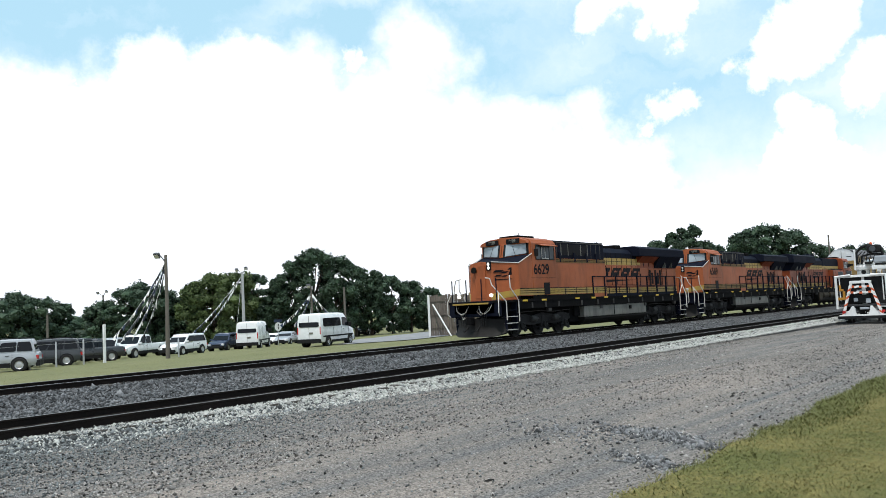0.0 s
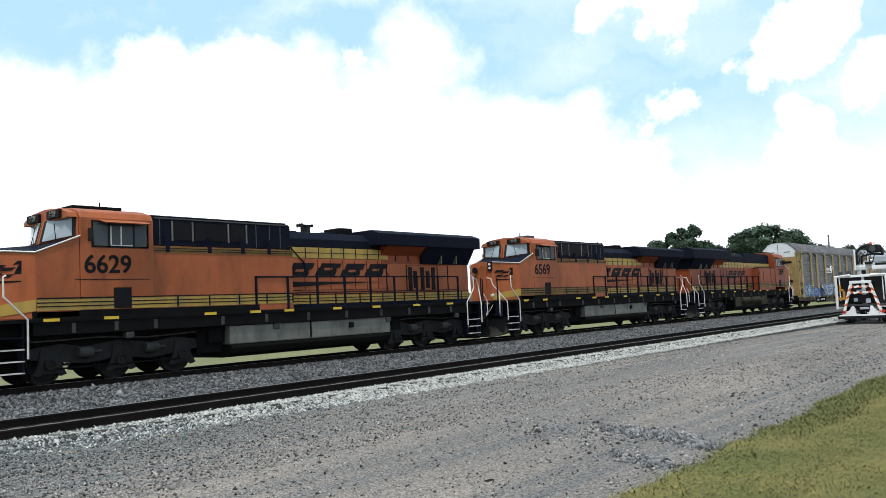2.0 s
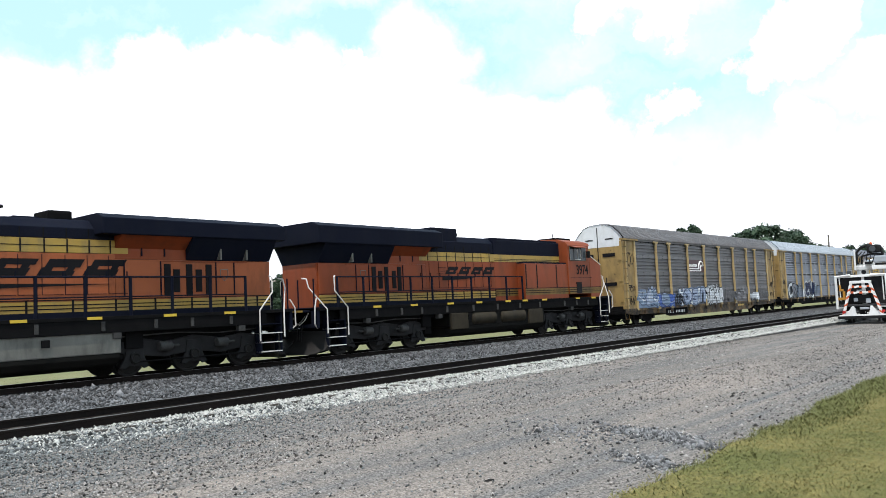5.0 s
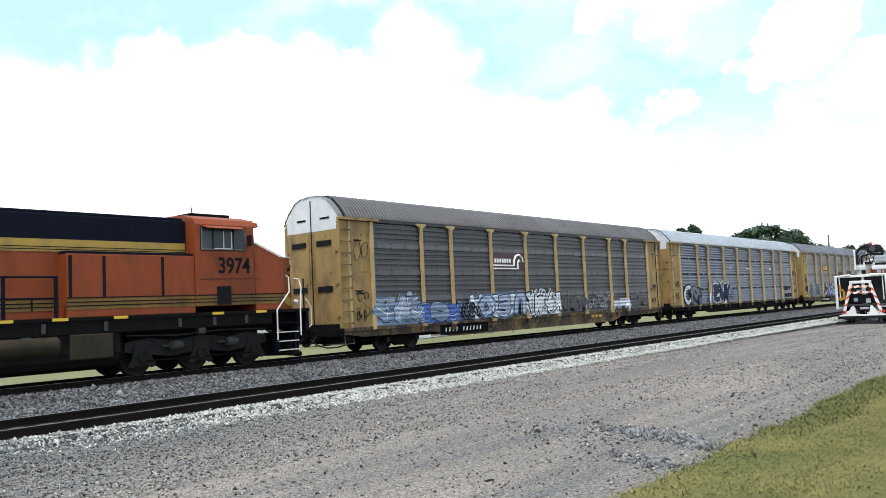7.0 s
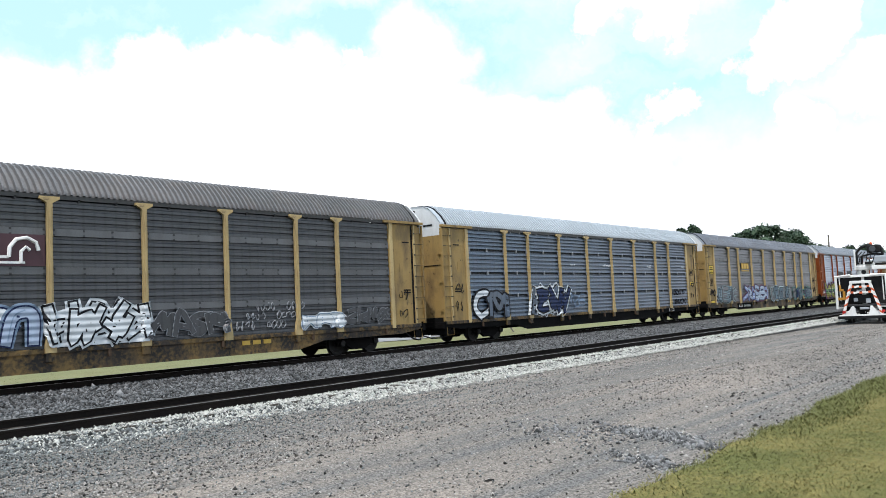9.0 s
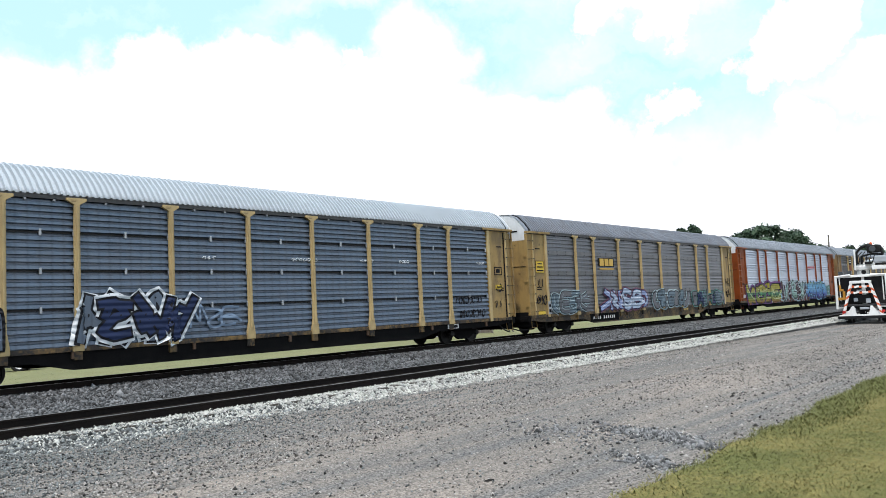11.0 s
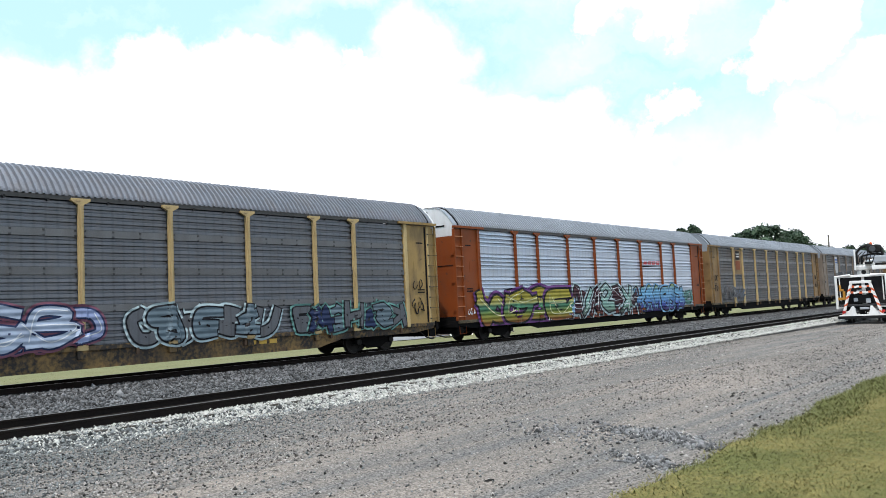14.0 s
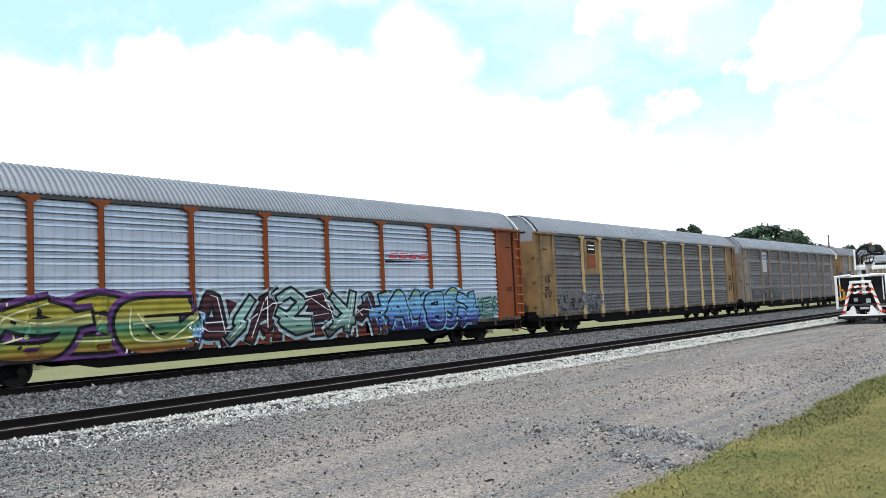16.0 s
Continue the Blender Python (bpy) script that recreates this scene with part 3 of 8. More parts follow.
def build_bank():
    xs = steps((-60, 2, 4), (2, 24, 0.25), (24, 80, 2), (80, 400, 20))
    cols = [0, 0.06, 0.2, 0.5, 1.0, 1.6, 2.5, 4, 7, 12, 25, 60]
    verts, faces = [], []
    for x in xs:
        e = bank_edge(x)
        for k, c in enumerate(cols):
            y = e - c
            verts.append((x, y, -0.31 if k == 0 else bank_height(x, y)))
    n = len(cols)
    for i in range(len(xs) - 1):
        for j in range(n - 1):
            faces.append((i * n + j, i * n + j + 1, (i + 1) * n + j + 1, (i + 1) * n + j))
    ob = new("grass_bank", raw("grass_bank", verts, faces, M["bank_ground"]))
    for p in ob.data.polygons:
        p.use_smooth = True
    tagged(ob, "low mown grass bank along the gravel road", "grass verge", kind="structure")


build_bank()


def build_bed():
    bm = B()
    prism(bm, [(12.0, -0.6), (12.35, -0.3), (12.75, -0.17), (15.2, -0.17), (15.8, -0.25), (20.6, -0.27), (21.4, -0.17), (24.6, -0.17), (25.5, -0.42), (25.9, -0.6)], "x", -120, 500)
    ob = part("ballast_bed", bm, M["ballast_bed"])
    tagged(ob, "grey crushed stone ballast under two tracks", "track bed", kind="structure")


build_bed()


def rail_profile(y):
    return [(y - 0.07, -0.178), (y + 0.07, -0.178), (y + 0.07, -0.165), (y + 0.012, -0.145), (y + 0.012, -0.045), (y + 0.036, -0.036), (y + 0.036, -0.006),
            (y - 0.036, -0.006), (y - 0.036, -0.036), (y - 0.012, -0.045), (y - 0.012, -0.145), (y - 0.07, -0.165)]


def build_track(yc, label):
    t = thing("railway_track", label, "railway track", pose(0, yc, 0), "tracks", "structure")
    for y in (-0.7525, 0.7525):
        bm = B()
        prism(bm, rail_profile(y), "x", -120, 500)
        r = part("rail", bm, M["rail_rust"], t)
        bm = B()
        shiny = 0.03 if yc == TRACK else 0.016
        prism(bm, [(y - shiny - 0.004, -0.006), (y + shiny + 0.004, -0.006), (y + shiny, 0.0), (y - shiny, 0.0)], "x", -120, 500)
        part("rail_head", bm, M["rail_top" if yc == TRACK else "rail_dull"], r, "worn running surface")
    # near-black strip: oil stain, with the shadow beside the ties painted in
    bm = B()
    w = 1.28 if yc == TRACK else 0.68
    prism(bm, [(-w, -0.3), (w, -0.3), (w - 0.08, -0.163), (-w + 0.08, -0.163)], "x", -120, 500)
    part("crib_ballast", bm, M["oil_shade_bed"], t, "stone between the rails, oil-dark with shade painted in")
    bm = B()
    box(bm, -0.11, 0.11, -1.3, 1.3, -0.32, -0.155)
    me = finish(bm, M["tie"], name="tie")
    for k in range(260):
        ob = part("tie", me, None, t)
        ob.location, ob.rotation_euler = (-8 + k * 0.5, random.uniform(-0.05, 0.05), random.uniform(-0.01, 0.004)), (0, 0, random.uniform(-0.02, 0.02))
    return t


build_track(TRACK, "main line track with dark steel rails")
build_track(SIDING, "siding track with rusty rails nearer the road")


def stones(name, label, material, pts, size, flat=0.85):
    """Loose angular stones as one piece of stuff."""
    rng = np.random.default_rng(len(pts))
    base = np.array([(1, 0, 0), (-1, 0, 0), (0, 1, 0), (0, -1, 0), (0, 0, 1), (0, 0, -1)], float)
    tri = np.array([(0, 2, 4), (2, 1, 4), (1, 3, 4), (3, 0, 4), (2, 0, 5), (1, 2, 5), (3, 1, 5), (0, 3, 5)])
    n = len(pts)
    s = size * rng.lognormal(0, 0.35, (n, 1, 1))
    v = base[None] * rng.uniform(0.6, 1.2, (n, 6, 1)) + rng.uniform(-0.25, 0.25, (n, 6, 3))
    a = rng.uniform(0, 6.28, n)
    c, sn = np.cos(a)[:, None], np.sin(a)[:, None]
    v = np.stack([v[..., 0] * c - v[..., 1] * sn, v[..., 0] * sn + v[..., 1] * c, v[..., 2] * flat], -1) * s + np.asarray(pts)[:, None]
    f = (tri[None] + 6 * np.arange(n)[:, None, None]).reshape(-1, 3)
    me = bpy.data.meshes.new(name)
    me.vertices.add(n * 6)
    me.vertices.foreach_set("co", v.reshape(-1).astype(np.float32))
    me.loops.add(len(f) * 3)
    me.loops.foreach_set("vertex_index", f.reshape(-1).astype(np.int32))
    me.polygons.add(len(f))
    me.polygons.foreach_set("loop_start", np.arange(0, len(f) * 3, 3, dtype=np.int32))
    me.materials.append(material)
    me.update(calc_edges=True)
    tagged(new(name, me), label, "stones", kind="stuff")


def spread(n, x0, x1, y0, y1, power, height, seed):
    """Random places, denser towards the low end of x."""
    rng = np.random.default_rng(seed)
    x = x0 + (x1 - x0) * rng.random(n) ** power
    y = rng.uniform(y0, y1, n)
    return [(a, b, height(a, b)) for a, b in zip(x, y)]


def bed_top(x, y):
    z = np.interp(y, (15.2, 15.8, 20.6, 21.4), (-0.17, -0.25, -0.27, -0.17))
    return float(z) + random.uniform(-0.01, 0.025)


stones("ballast_stones", "loose grey ballast stones between the tracks", M["ballast"],
       spread(52000, 3, 75, 14.95, 21.8, 1.7, bed_top, 1) + spread(7000, 3, 60, 22.4, 24.8, 1.4, bed_top, 2) + spread(9000, 3, 60, 20.3, 21.8, 1.5, bed_top, 3), 0.036)


def shoulder_top(x, y):
    return -0.17 if y > 12.75 else -0.30 + (y - 12.35) / 0.4 * 0.13 if y > 12.35 else -0.27


heaped = [p for p in spread(62000, 2, 75, 11.75, 13.25, 1.8, shoulder_top, 4) if random.random() < (p[1] - 11.6) / 0.8]
pale = [random.random() < max(0.1, min(0.95, 0.22 + 0.107 * (p[0] - 4.6) + 0.3 * (p[1] - 12.6))) for p in heaped]
stones("shoulder_stones", "pale limestone ballast heaped along the siding", M["shoulder"], [p for p, q in zip(heaped, pale) if q], 0.027)
stones("dull_shoulder_stones", "dull grey ballast heaped along the siding", M["stone_dark"], [p for p, q in zip(heaped, pale) if not q], 0.027)


def on_road(x, y):
    return road_height(x, y) + random.uniform(-0.006, 0.012)


pts = spread(80000, 2.5, 60, 3.2, 12.3, 1.9, on_road, 5)
pts = [p for p in pts if random.random() < 0.12 + 0.88 * max(0, min(1, 0.5 + 3.0 * noise.noise((p[0] * 0.07, p[1] * 0.8, 1.0))))]
stones("road_gravel", "loose gravel scattered over the access road", M["stone"], pts, 0.0155)
spill = [p for p in spread(110000, 2.5, 26, 4.5, 12.6, 2.1, on_road, 11) if random.random() < max(0.05, min(1, (p[1] - 8.6) / 2.4)) * max(0.12, 1 - (p[0] - 4) / 15)]
stones("spilled_ballast", "dark ballast spilled onto the road beside the siding", M["stone_dark"], spill, 0.0135)
heap = np.random.default_rng(6)
pts, light = [], []
# a ridge of coarse stones pushed up against the grass, and a thinner one before it: (middle, run, length, breadth, count)
for mx, my, rx, ry, su, sv, count in ((10.0, 4.7, -0.49, -0.87, 0.6, 0.13, 2000), (8.37, 4.15, -0.44, -0.9, 0.34, 0.12, 420), (9.9, 5.9, -0.35, -0.94, 0.7, 0.4, 420)):
    for k in range(count):
        u, v = heap.normal(0, su), heap.normal(0, sv)
        x, y = mx + u * rx - v * ry, my + u * ry + v * rx
        if y < bank_edge(x) - 0.05:
            continue
        (light if heap.random() < 0.1 else pts).append((x, y, on_road(x, y) + 0.035 * math.exp(-(u / su) ** 2 - (v / sv) ** 2) * (count > 1000)))
stones("pale_patch_stones", "pale stones among the coarse patch at the road edge", M["pebble"], light, 0.019)
stones("scattered_pebbles", "pale pebbles scattered over the access road", M["pebble"], spread(8000, 2.5, 45, 3.4, 12.2, 1.9, on_road, 21), 0.0105)
clods = np.random.default_rng(31)
dark = [(x, y, on_road(x, y)) for x, y in zip(4 + 20 * clods.random(60) ** 1.5, clods.uniform(3.8, 11.8, 60))]
stones("dark_clods", "dark lumps of stone scattered over the road", M["clod"], dark, 0.021)
stones("coarse_gravel_patch", "patch of coarse dark stones at the road edge", M["stone_patch"], pts, 0.023)


def blades(name, label, pts, height, material, wide=0.006):
    rng = np.random.default_rng(len(pts))
    n = len(pts)
    p = np.asarray(pts)
    h = height * rng.lognormal(0, 0.35, (n, 1))
    a = rng.uniform(0, 6.28, n)
    d = np.stack([np.cos(a), np.sin(a), np.zeros(n)], 1)
    side = np.stack([-np.sin(a), np.cos(a), np.zeros(n)], 1) * wide
    up = np.array([0, 0, 1.0])
    v = np.stack([p - side, p + side, p + d * h * 0.5 + up * h * 0.42 + side * 0.7, p + d * h * 0.5 + up * h * 0.42 - side * 0.7, p + d * h * 1.2 + up * h * 0.62], 1)
    i = 5 * np.arange(n)[:, None]
    faces = (np.concatenate([i + np.array([[0, 1, 2, 3]])], 0)).tolist() + (i + np.array([[3, 2, 4]])).tolist()
    ob = new(name, raw(name, v.reshape(-1, 3).tolist(), faces, material))
    tagged(ob, label, "grass", kind="stuff")


def bank_points(n, seed, depth, power):
    rng = np.random.default_rng(seed)
    x = 4.0 + 22 * rng.random(n) ** 1.5 - 3.0 * rng.random(n) ** 3
    c = depth * rng.random(n) ** power * (1 + 0.35 * rng.random(n) ** 4)
    out = []
    for a, b in zip(x, c):
        y = bank_edge(a) - b + 0.05 * rng.normal()
        out.append((a, y, max(bank_height(a, y), -0.3) - 0.003))
    return out


blades("bank_grass", "short dry green grass on the bank", bank_points(170000, 7, 3.4, 1.0), 0.025, M["blade"], 0.0045)
blades("edge_grass", "longer green tufts where the grass meets the gravel", [p for p in bank_points(26000, 8, 0.6, 1.2) if random.random() < 0.05 + 0.95 * min(1, max(0, (p[0] - 10.0) / 2.5))], 0.06, M["blade_dark"], 0.006)
rng0 = np.random.default_rng(9)
pts = [(x, y, ground_height(x, y)) for x, y in zip(rng0.uniform(4, 70, 12000), 25.6 + 17 * rng0.random(12000))]
blades("trackside_grass", "dry pale grass strip beyond the main line", pts, 0.022, M["blade_dry"], 0.012)


# ---- rolling stock ----
SPINNING = []     # (wheelset, place on its car, radius, turned round)


def wheelset(parent, x, r, material):
    bm = B()
    tube(bm, [(0, -0.85, 0), (0, 0.85, 0)], 0.085, 10)
    for s in (-1, 1):
        lathe(bm, (0, 0.7525 * s, 0), "y", [(-0.07 * s, 0.12), (-0.07 * s, r + 0.028), (-0.045 * s, r + 0.028), (-0.035 * s, r), (0.06 * s, r - 0.008), (0.06 * s, r - 0.08),
                                            (0.035 * s, r - 0.10), (0.04 * s, 0.16), (0.09 * s, 0.13), (0.09 * s, 0.01)], 28)
    ob = part("wheelset", bm, material, parent, smooth=True)
    ob.matrix_basis = pose(x, 0, r)
    return ob


def bogie(parent, xs, r, heavy):
    mid, half = (xs[0] + xs[-1]) / 2, (xs[-1] - xs[0]) / 2
    b = thing("bogie", "", "", pose(mid, 0, 0))
    b.parent = parent
    if heavy:
        for s in (-1, 1):
            y0, y1 = sorted((1.02 * s, 1.16 * s))
            bm = B()
            prism(bm, [(-half - 0.55, 0.70), (-half - 0.5, 0.98), (-half + 0.3, 1.08), (-half * 0.5, 0.96), (0, 1.1), (half * 0.5, 0.96), (half - 0.3, 1.08), (half + 0.5, 0.98), (half + 0.55, 0.70), (half, 0.62), (half * 0.5, 0.5), (0, 0.62), (-half * 0.5, 0.5), (-half, 0.62)], "y", y0, y1)
            part("bogie_frame", bm, M["frame_steel"], b, bevel=0.03)
            for x in xs:
                d = x - mid
                bm = B()
                prism(bm, [(d - 0.24, 0.96), (d + 0.24, 0.96), (d + 0.30, 0.55), (d + 0.46, 0.27), (d + 0.30, 0.22), (d + 0.2, 0.3), (d - 0.2, 0.3), (d - 0.30, 0.22), (d - 0.46, 0.27), (d - 0.30, 0.55)], "y", min(1.1 * s, 1.2 * s), max(1.1 * s, 1.2 * s))
                part("pedestal", bm, M["frame_steel"], b, bevel=0.025)
            bar("air_pipe", [(-half - 0.5, 1.2 * s, 1.16), (-half * 0.3, 1.24 * s, 1.2), (half * 0.4, 1.24 * s, 1.12), (half + 0.5, 1.2 * s, 1.18)], 0.022, M["dusty"], b)
        # dark plate added to block the bright ground seen between the wheels
        boxes("blocking_plate", [(-half - 0.3, half + 0.3, -0.98, 0.98, 0.62, 1.2)], M["grime"], b)
        for x in xs:
            boxes("traction_motor", [(x - mid - 0.62, x - mid + 0.62, -0.62, 0.62, 0.28, 1.18)], M["grime"], b, bevel=0.08)
        for x in xs:
            for s in (-1, 1):
                bm = B()
                lathe(bm, (x - mid, 1.18 * s, r), "y", [(0, 0.17), (0.07 * s, 0.17), (0.09 * s, 0.13), (0.06 * s, 0.1), (0.06 * s, 0.01)], 14)
                part("axle_box", bm, M["axle"], b, smooth=True)
        for s in (-1, 1):
            for d in (-half * 0.5, half * 0.5):
                bm = B()
                lathe(bm, (d, 1.26 * s, 0.82), "x", [(-0.26, 0.05), (-0.26, 0.13), (-0.2, 0.15), (0.12, 0.15), (0.16, 0.1), (0.16, 0.04), (0.4, 0.04)], 12)
                part("brake_cylinder", bm, M["dusty"], b, smooth=True)
            bar("sand_pipe", [(-half - 0.62, 1.0 * s, 1.0), (-half - 0.55, 1.0 * s, 0.5), (-half - 0.35, 0.85 * s, 0.18)], 0.025, M["grime"], b)
            bar("brake_rod", [(-half, 1.22 * s, 0.42), (half, 1.22 * s, 0.42)], 0.025, M["grime"], b)
    else:
        for s in (-1, 1):
            bm = B()
            y0, y1 = sorted((0.94 * s, 1.08 * s))
            prism(bm, [(-half - 0.2, 0.36), (-half - 0.18, 0.52), (-half + 0.25, 0.56), (-0.42, 0.66), (0.42, 0.66), (half - 0.25, 0.56), (half + 0.18, 0.52), (half + 0.2, 0.36),
                       (half - 0.22, 0.34), (0.34, 0.17), (-0.34, 0.17), (-half + 0.22, 0.34)], "y", y0, y1)
            part("side_frame", bm, M["grime"], b, bevel=0.02)
            for x in (-half, half):
                bm = B()
                lathe(bm, (x, 1.05 * s, r), "y", [(0, 0.12), (0.09 * s, 0.12), (0.11 * s, 0.07), (0.11 * s, 0.01)], 12)
                part("axle_cap", bm, M["wheel_steel"], b, smooth=True)
            for d in (-0.16, 0, 0.16):
                bm = B()
                lathe(bm, (d, 1.0 * s, 0.24), "z", [(0, 0.07), (0.3, 0.07)], 8)
                part("spring", bm, M["wheel_steel"], b, smooth=True)
        boxes("bolster", [(-0.2, 0.2, -1.02, 1.02, 0.42, 0.68)], M["grime"], b, bevel=0.02)
    for x in xs:
        w = wheelset(b, x - mid, r, M["wheel_steel"])
        SPINNING.append((w, x - mid, r, parent))
    return b


def coupler(parent, x, way, z=0.88):
    bm = B()
    box(bm, min(x, x + 0.75 * way), max(x, x + 0.75 * way), -0.09, 0.09, z - 0.09, z + 0.09)
    prism(bm, [(x - 0.02 * way, -0.2), (x - 0.02 * way, 0.05), (x + 0.1 * way, 0.2), (x + 0.3 * way, 0.14), (x + 0.36 * way, -0.12), (x + 0.2 * way, -0.2)], "z", z - 0.17, z + 0.17)
    part("coupler", bm, M["grime"], parent, bevel=0.02)
    for s in (-0.35, 0.3):
        bar("air_hose", [(x + 0.5 * way, s, z - 0.1), (x + 0.3 * way, s, z - 0.35), (x + 0.1 * way, s, z - 0.5), (x - 0.05 * way, s * 0.8, z - 0.45)], 0.025, M["trim"], parent)


def locomotive(number, s0, turned, length=22.3, lead=False, shift=0.0):
    """Six-axle road diesel, its nose towards -x. One side has a full-width cabinet behind the cab, the other a walkway along all of the hood."""
    lab = "orange, black and yellow diesel locomotive " + ("leading the train" if lead else "running cab rearwards" if turned else "coupled second in the train")
    t = thing("locomotive", lab, "locomotive", group="locomotives")
    OR, BK, YE, GR = M["orange_dull" if turned else "orange"], M["loco_black"], M["loco_yellow"], M["grime"]
    end = length - 0.55
    k = -shift
    # running gear
    bogie(t, (2.75, 4.75, 6.7), 0.53, True)
    bogie(t, (length - 6.15, length - 4.2, length - 2.2), 0.53, True)
    tx = -0.75 if turned else 0.0
    bm = B()
    box(bm, 8.25 + tx, 15.6 + tx, -1.45, 1.45, 0.72, 1.3)
    tank = part("fuel_tank", bm, M["tank_dark" if turned else "tank"], t, "oily dark fuel tank" if turned else "dusty grey fuel tank", bevel=0.03)
    # the tank's lower faces are coloured near black to paint in their shade
    bm = B()
    prism(bm, [(-1.3, 0.42), (-1.44, 0.6), (-1.44, 0.715), (1.44, 0.715), (1.44, 0.6), (1.3, 0.42), (1.0, 0.3), (-1.0, 0.3)], "x", 8.3 + tx, 15.55 + tx)
    part("tank_bottom", bm, M["tank_dark"], tank, "tank bottom painted near black for its shaded underside")
    for s in (-1, 1):
        boxes("tank_seam", [(11.55, 11.62, 1.455 * s - 0.008, 1.455 * s + 0.008, 0.76, 1.3)], GR, tank)
        boxes("filler", [(13.4, 13.6, 1.46 * s - 0.05, 1.46 * s + 0.05, 1.0, 1.2)], GR, tank)
    if turned:
        for s in (-1, 1):
            for x, ln in ((9.15, 2.05), (11.5, 1.85)):
                bm = B()
                lathe(bm, (x, 1.3 * s, 1.04), "x", [(0, 0.08), (0.04, 0.22), (0.14, 0.3), (ln - 0.14, 0.3), (ln - 0.04, 0.22), (ln, 0.08)], 18)
                part("air_cylinder", bm, M["cylinder"], t, "grimy brown air cylinder", smooth=True)
            boxes("tank_locker", [(7.75, 8.95, min(1.2 * s, 1.5 * s), max(1.2 * s, 1.53 * s), 0.62, 1.3)], M["cylinder"], t, bevel=0.03)
            boxes("tank_locker", [(13.65, 14.8, min(1.2 * s, 1.5 * s), max(1.2 * s, 1.53 * s), 0.62, 1.3)], M["cylinder"], t, bevel=0.03)
    boxes("air_reservoir", [(8.3, 15.5, -1.2, 1.2, 1.32, 1.42)], GR, t)
    for x0, x1 in ((7.25, 8.2), (15.65, 16.1)):
        boxes("gear_case", [(x0, x1, -1.12, 1.12, 0.5, 1.3)], GR, t, bevel=0.04)
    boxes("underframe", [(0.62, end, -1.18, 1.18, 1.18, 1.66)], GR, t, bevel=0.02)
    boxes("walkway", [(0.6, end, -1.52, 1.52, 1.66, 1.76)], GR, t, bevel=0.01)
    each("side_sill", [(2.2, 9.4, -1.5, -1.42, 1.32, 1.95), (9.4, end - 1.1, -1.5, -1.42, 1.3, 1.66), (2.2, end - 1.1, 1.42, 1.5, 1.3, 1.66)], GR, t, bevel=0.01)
    for x in (2.45, 4.1, 7.3, 9.0, 10.4, 12.6, 14.6, 16.9, 19.0):
        for s in (-1, 1):
            boxes("reflector", [(x, x + 0.42, 1.515 * s - 0.012, 1.515 * s + 0.012, 1.68, 1.76)], M["sign_yellow"], t)
    for s in (-1, 1):
        for i, x in enumerate((7.6, 15.85)):
            boxes("equipment_box", [(x, x + 0.55, 1.05 * s - 0.2, 1.05 * s + 0.25, 0.8, 1.4)], GR, t, bevel=0.03)
        for i, x in enumerate((3.2, 4.4, 5.6, 7.9, 9.6, 11.4, 13.2, 15.0, 16.6, 17.8, 19.2)):
            boxes("sill_bracket", [(x, x + 0.1, min(1.5 * s, 1.54 * s), max(1.5 * s, 1.54 * s), 1.36, 1.62)], M["dusty"], t)
            if i % 3 == 1:
                boxes("valve_box", [(x + 0.35, x + 0.6, min(1.3 * s, 1.5 * s), max(1.3 * s, 1.5 * s), 1.12, 1.3)], M["dusty"], t, bevel=0.02)
        bar("pipe", [(2.3, 1.28 * s, 1.36), (8.2, 1.28 * s, 1.38), (15.8, 1.3 * s, 1.4), (end - 1, 1.28 * s, 1.36)], 0.035, GR, t)
    # nose and cab
    bm = B()
    P = {n: bm.verts.new(v) for n, v in dict(
        a=(1.2 + k, -0.62, 1.76), b=(1.2 + k, 0.62, 1.76), c=(2.27 + k, 1.5, 1.76), d=(3.45 + k, 1.5, 1.76), e=(3.45 + k, -1.5, 1.76), f=(2.27 + k, -1.5, 1.76),
        A=(1.3 + k, -0.62, 3.58), Bb=(1.3 + k, 0.62, 3.58), Cc=(2.27 + k, 1.5, 3.49), D=(3.45 + k, 1.5, 3.97), E=(3.45 + k, -1.5, 3.97), F=(2.27 + k, -1.5, 3.49),
        G=(2.98 + k, 0.0, 3.84), H=(1.3 + k, 0, 3.66)).items()}
    for f in ("ab Bb H A", "bc Cc Bb", "cd D Cc", "fa A F", "ef F E", "de E D"):
        w = f.split()
        bm.faces.new([P[ch] for ch in w[0]] + [P[ch] for ch in w[1:]])
    for f in (("A", "H", "G", "F"), ("H", "Bb", "Cc", "G"), ("F", "G", "E"), ("G", "Cc", "D"), ("G", "D", "E")):
        bm.faces.new([P[i] for i in f])
    bm.faces.new([P[i] for i in "fedcba"])
    nose = part("nose", bm, OR, t, bevel=0.035)
    nose.data.materials.append(BK)
    for f in nose.data.polygons:
        if f.normal.z > 0.6:
            f.material_index = 1
    bm = B()
    cabprof = [(-1.5, 1.95), (1.5, 1.95), (1.5, 4.5), (1.38, 4.68), (0.9, 4.82), (0, 4.88), (-0.9, 4.82), (-1.38, 4.68), (-1.5, 4.5)]
    prism(bm, cabprof, "x", 3.46 + k, 5.65 + k)
    cab = part("cab", bm, OR, t, bevel=0.03)
    bm = B()
    prism(bm, [(-1.42, 4.5), (-1.36, 4.64), (-0.85, 4.80), (0, 4.86), (0.85, 4.80), (1.36, 4.64), (1.42, 4.5), (0, 4.46)], "x", 3.2 + k, 3.46 + k)
    brow = part("brow", bm, OR, cab, bevel=0.02)
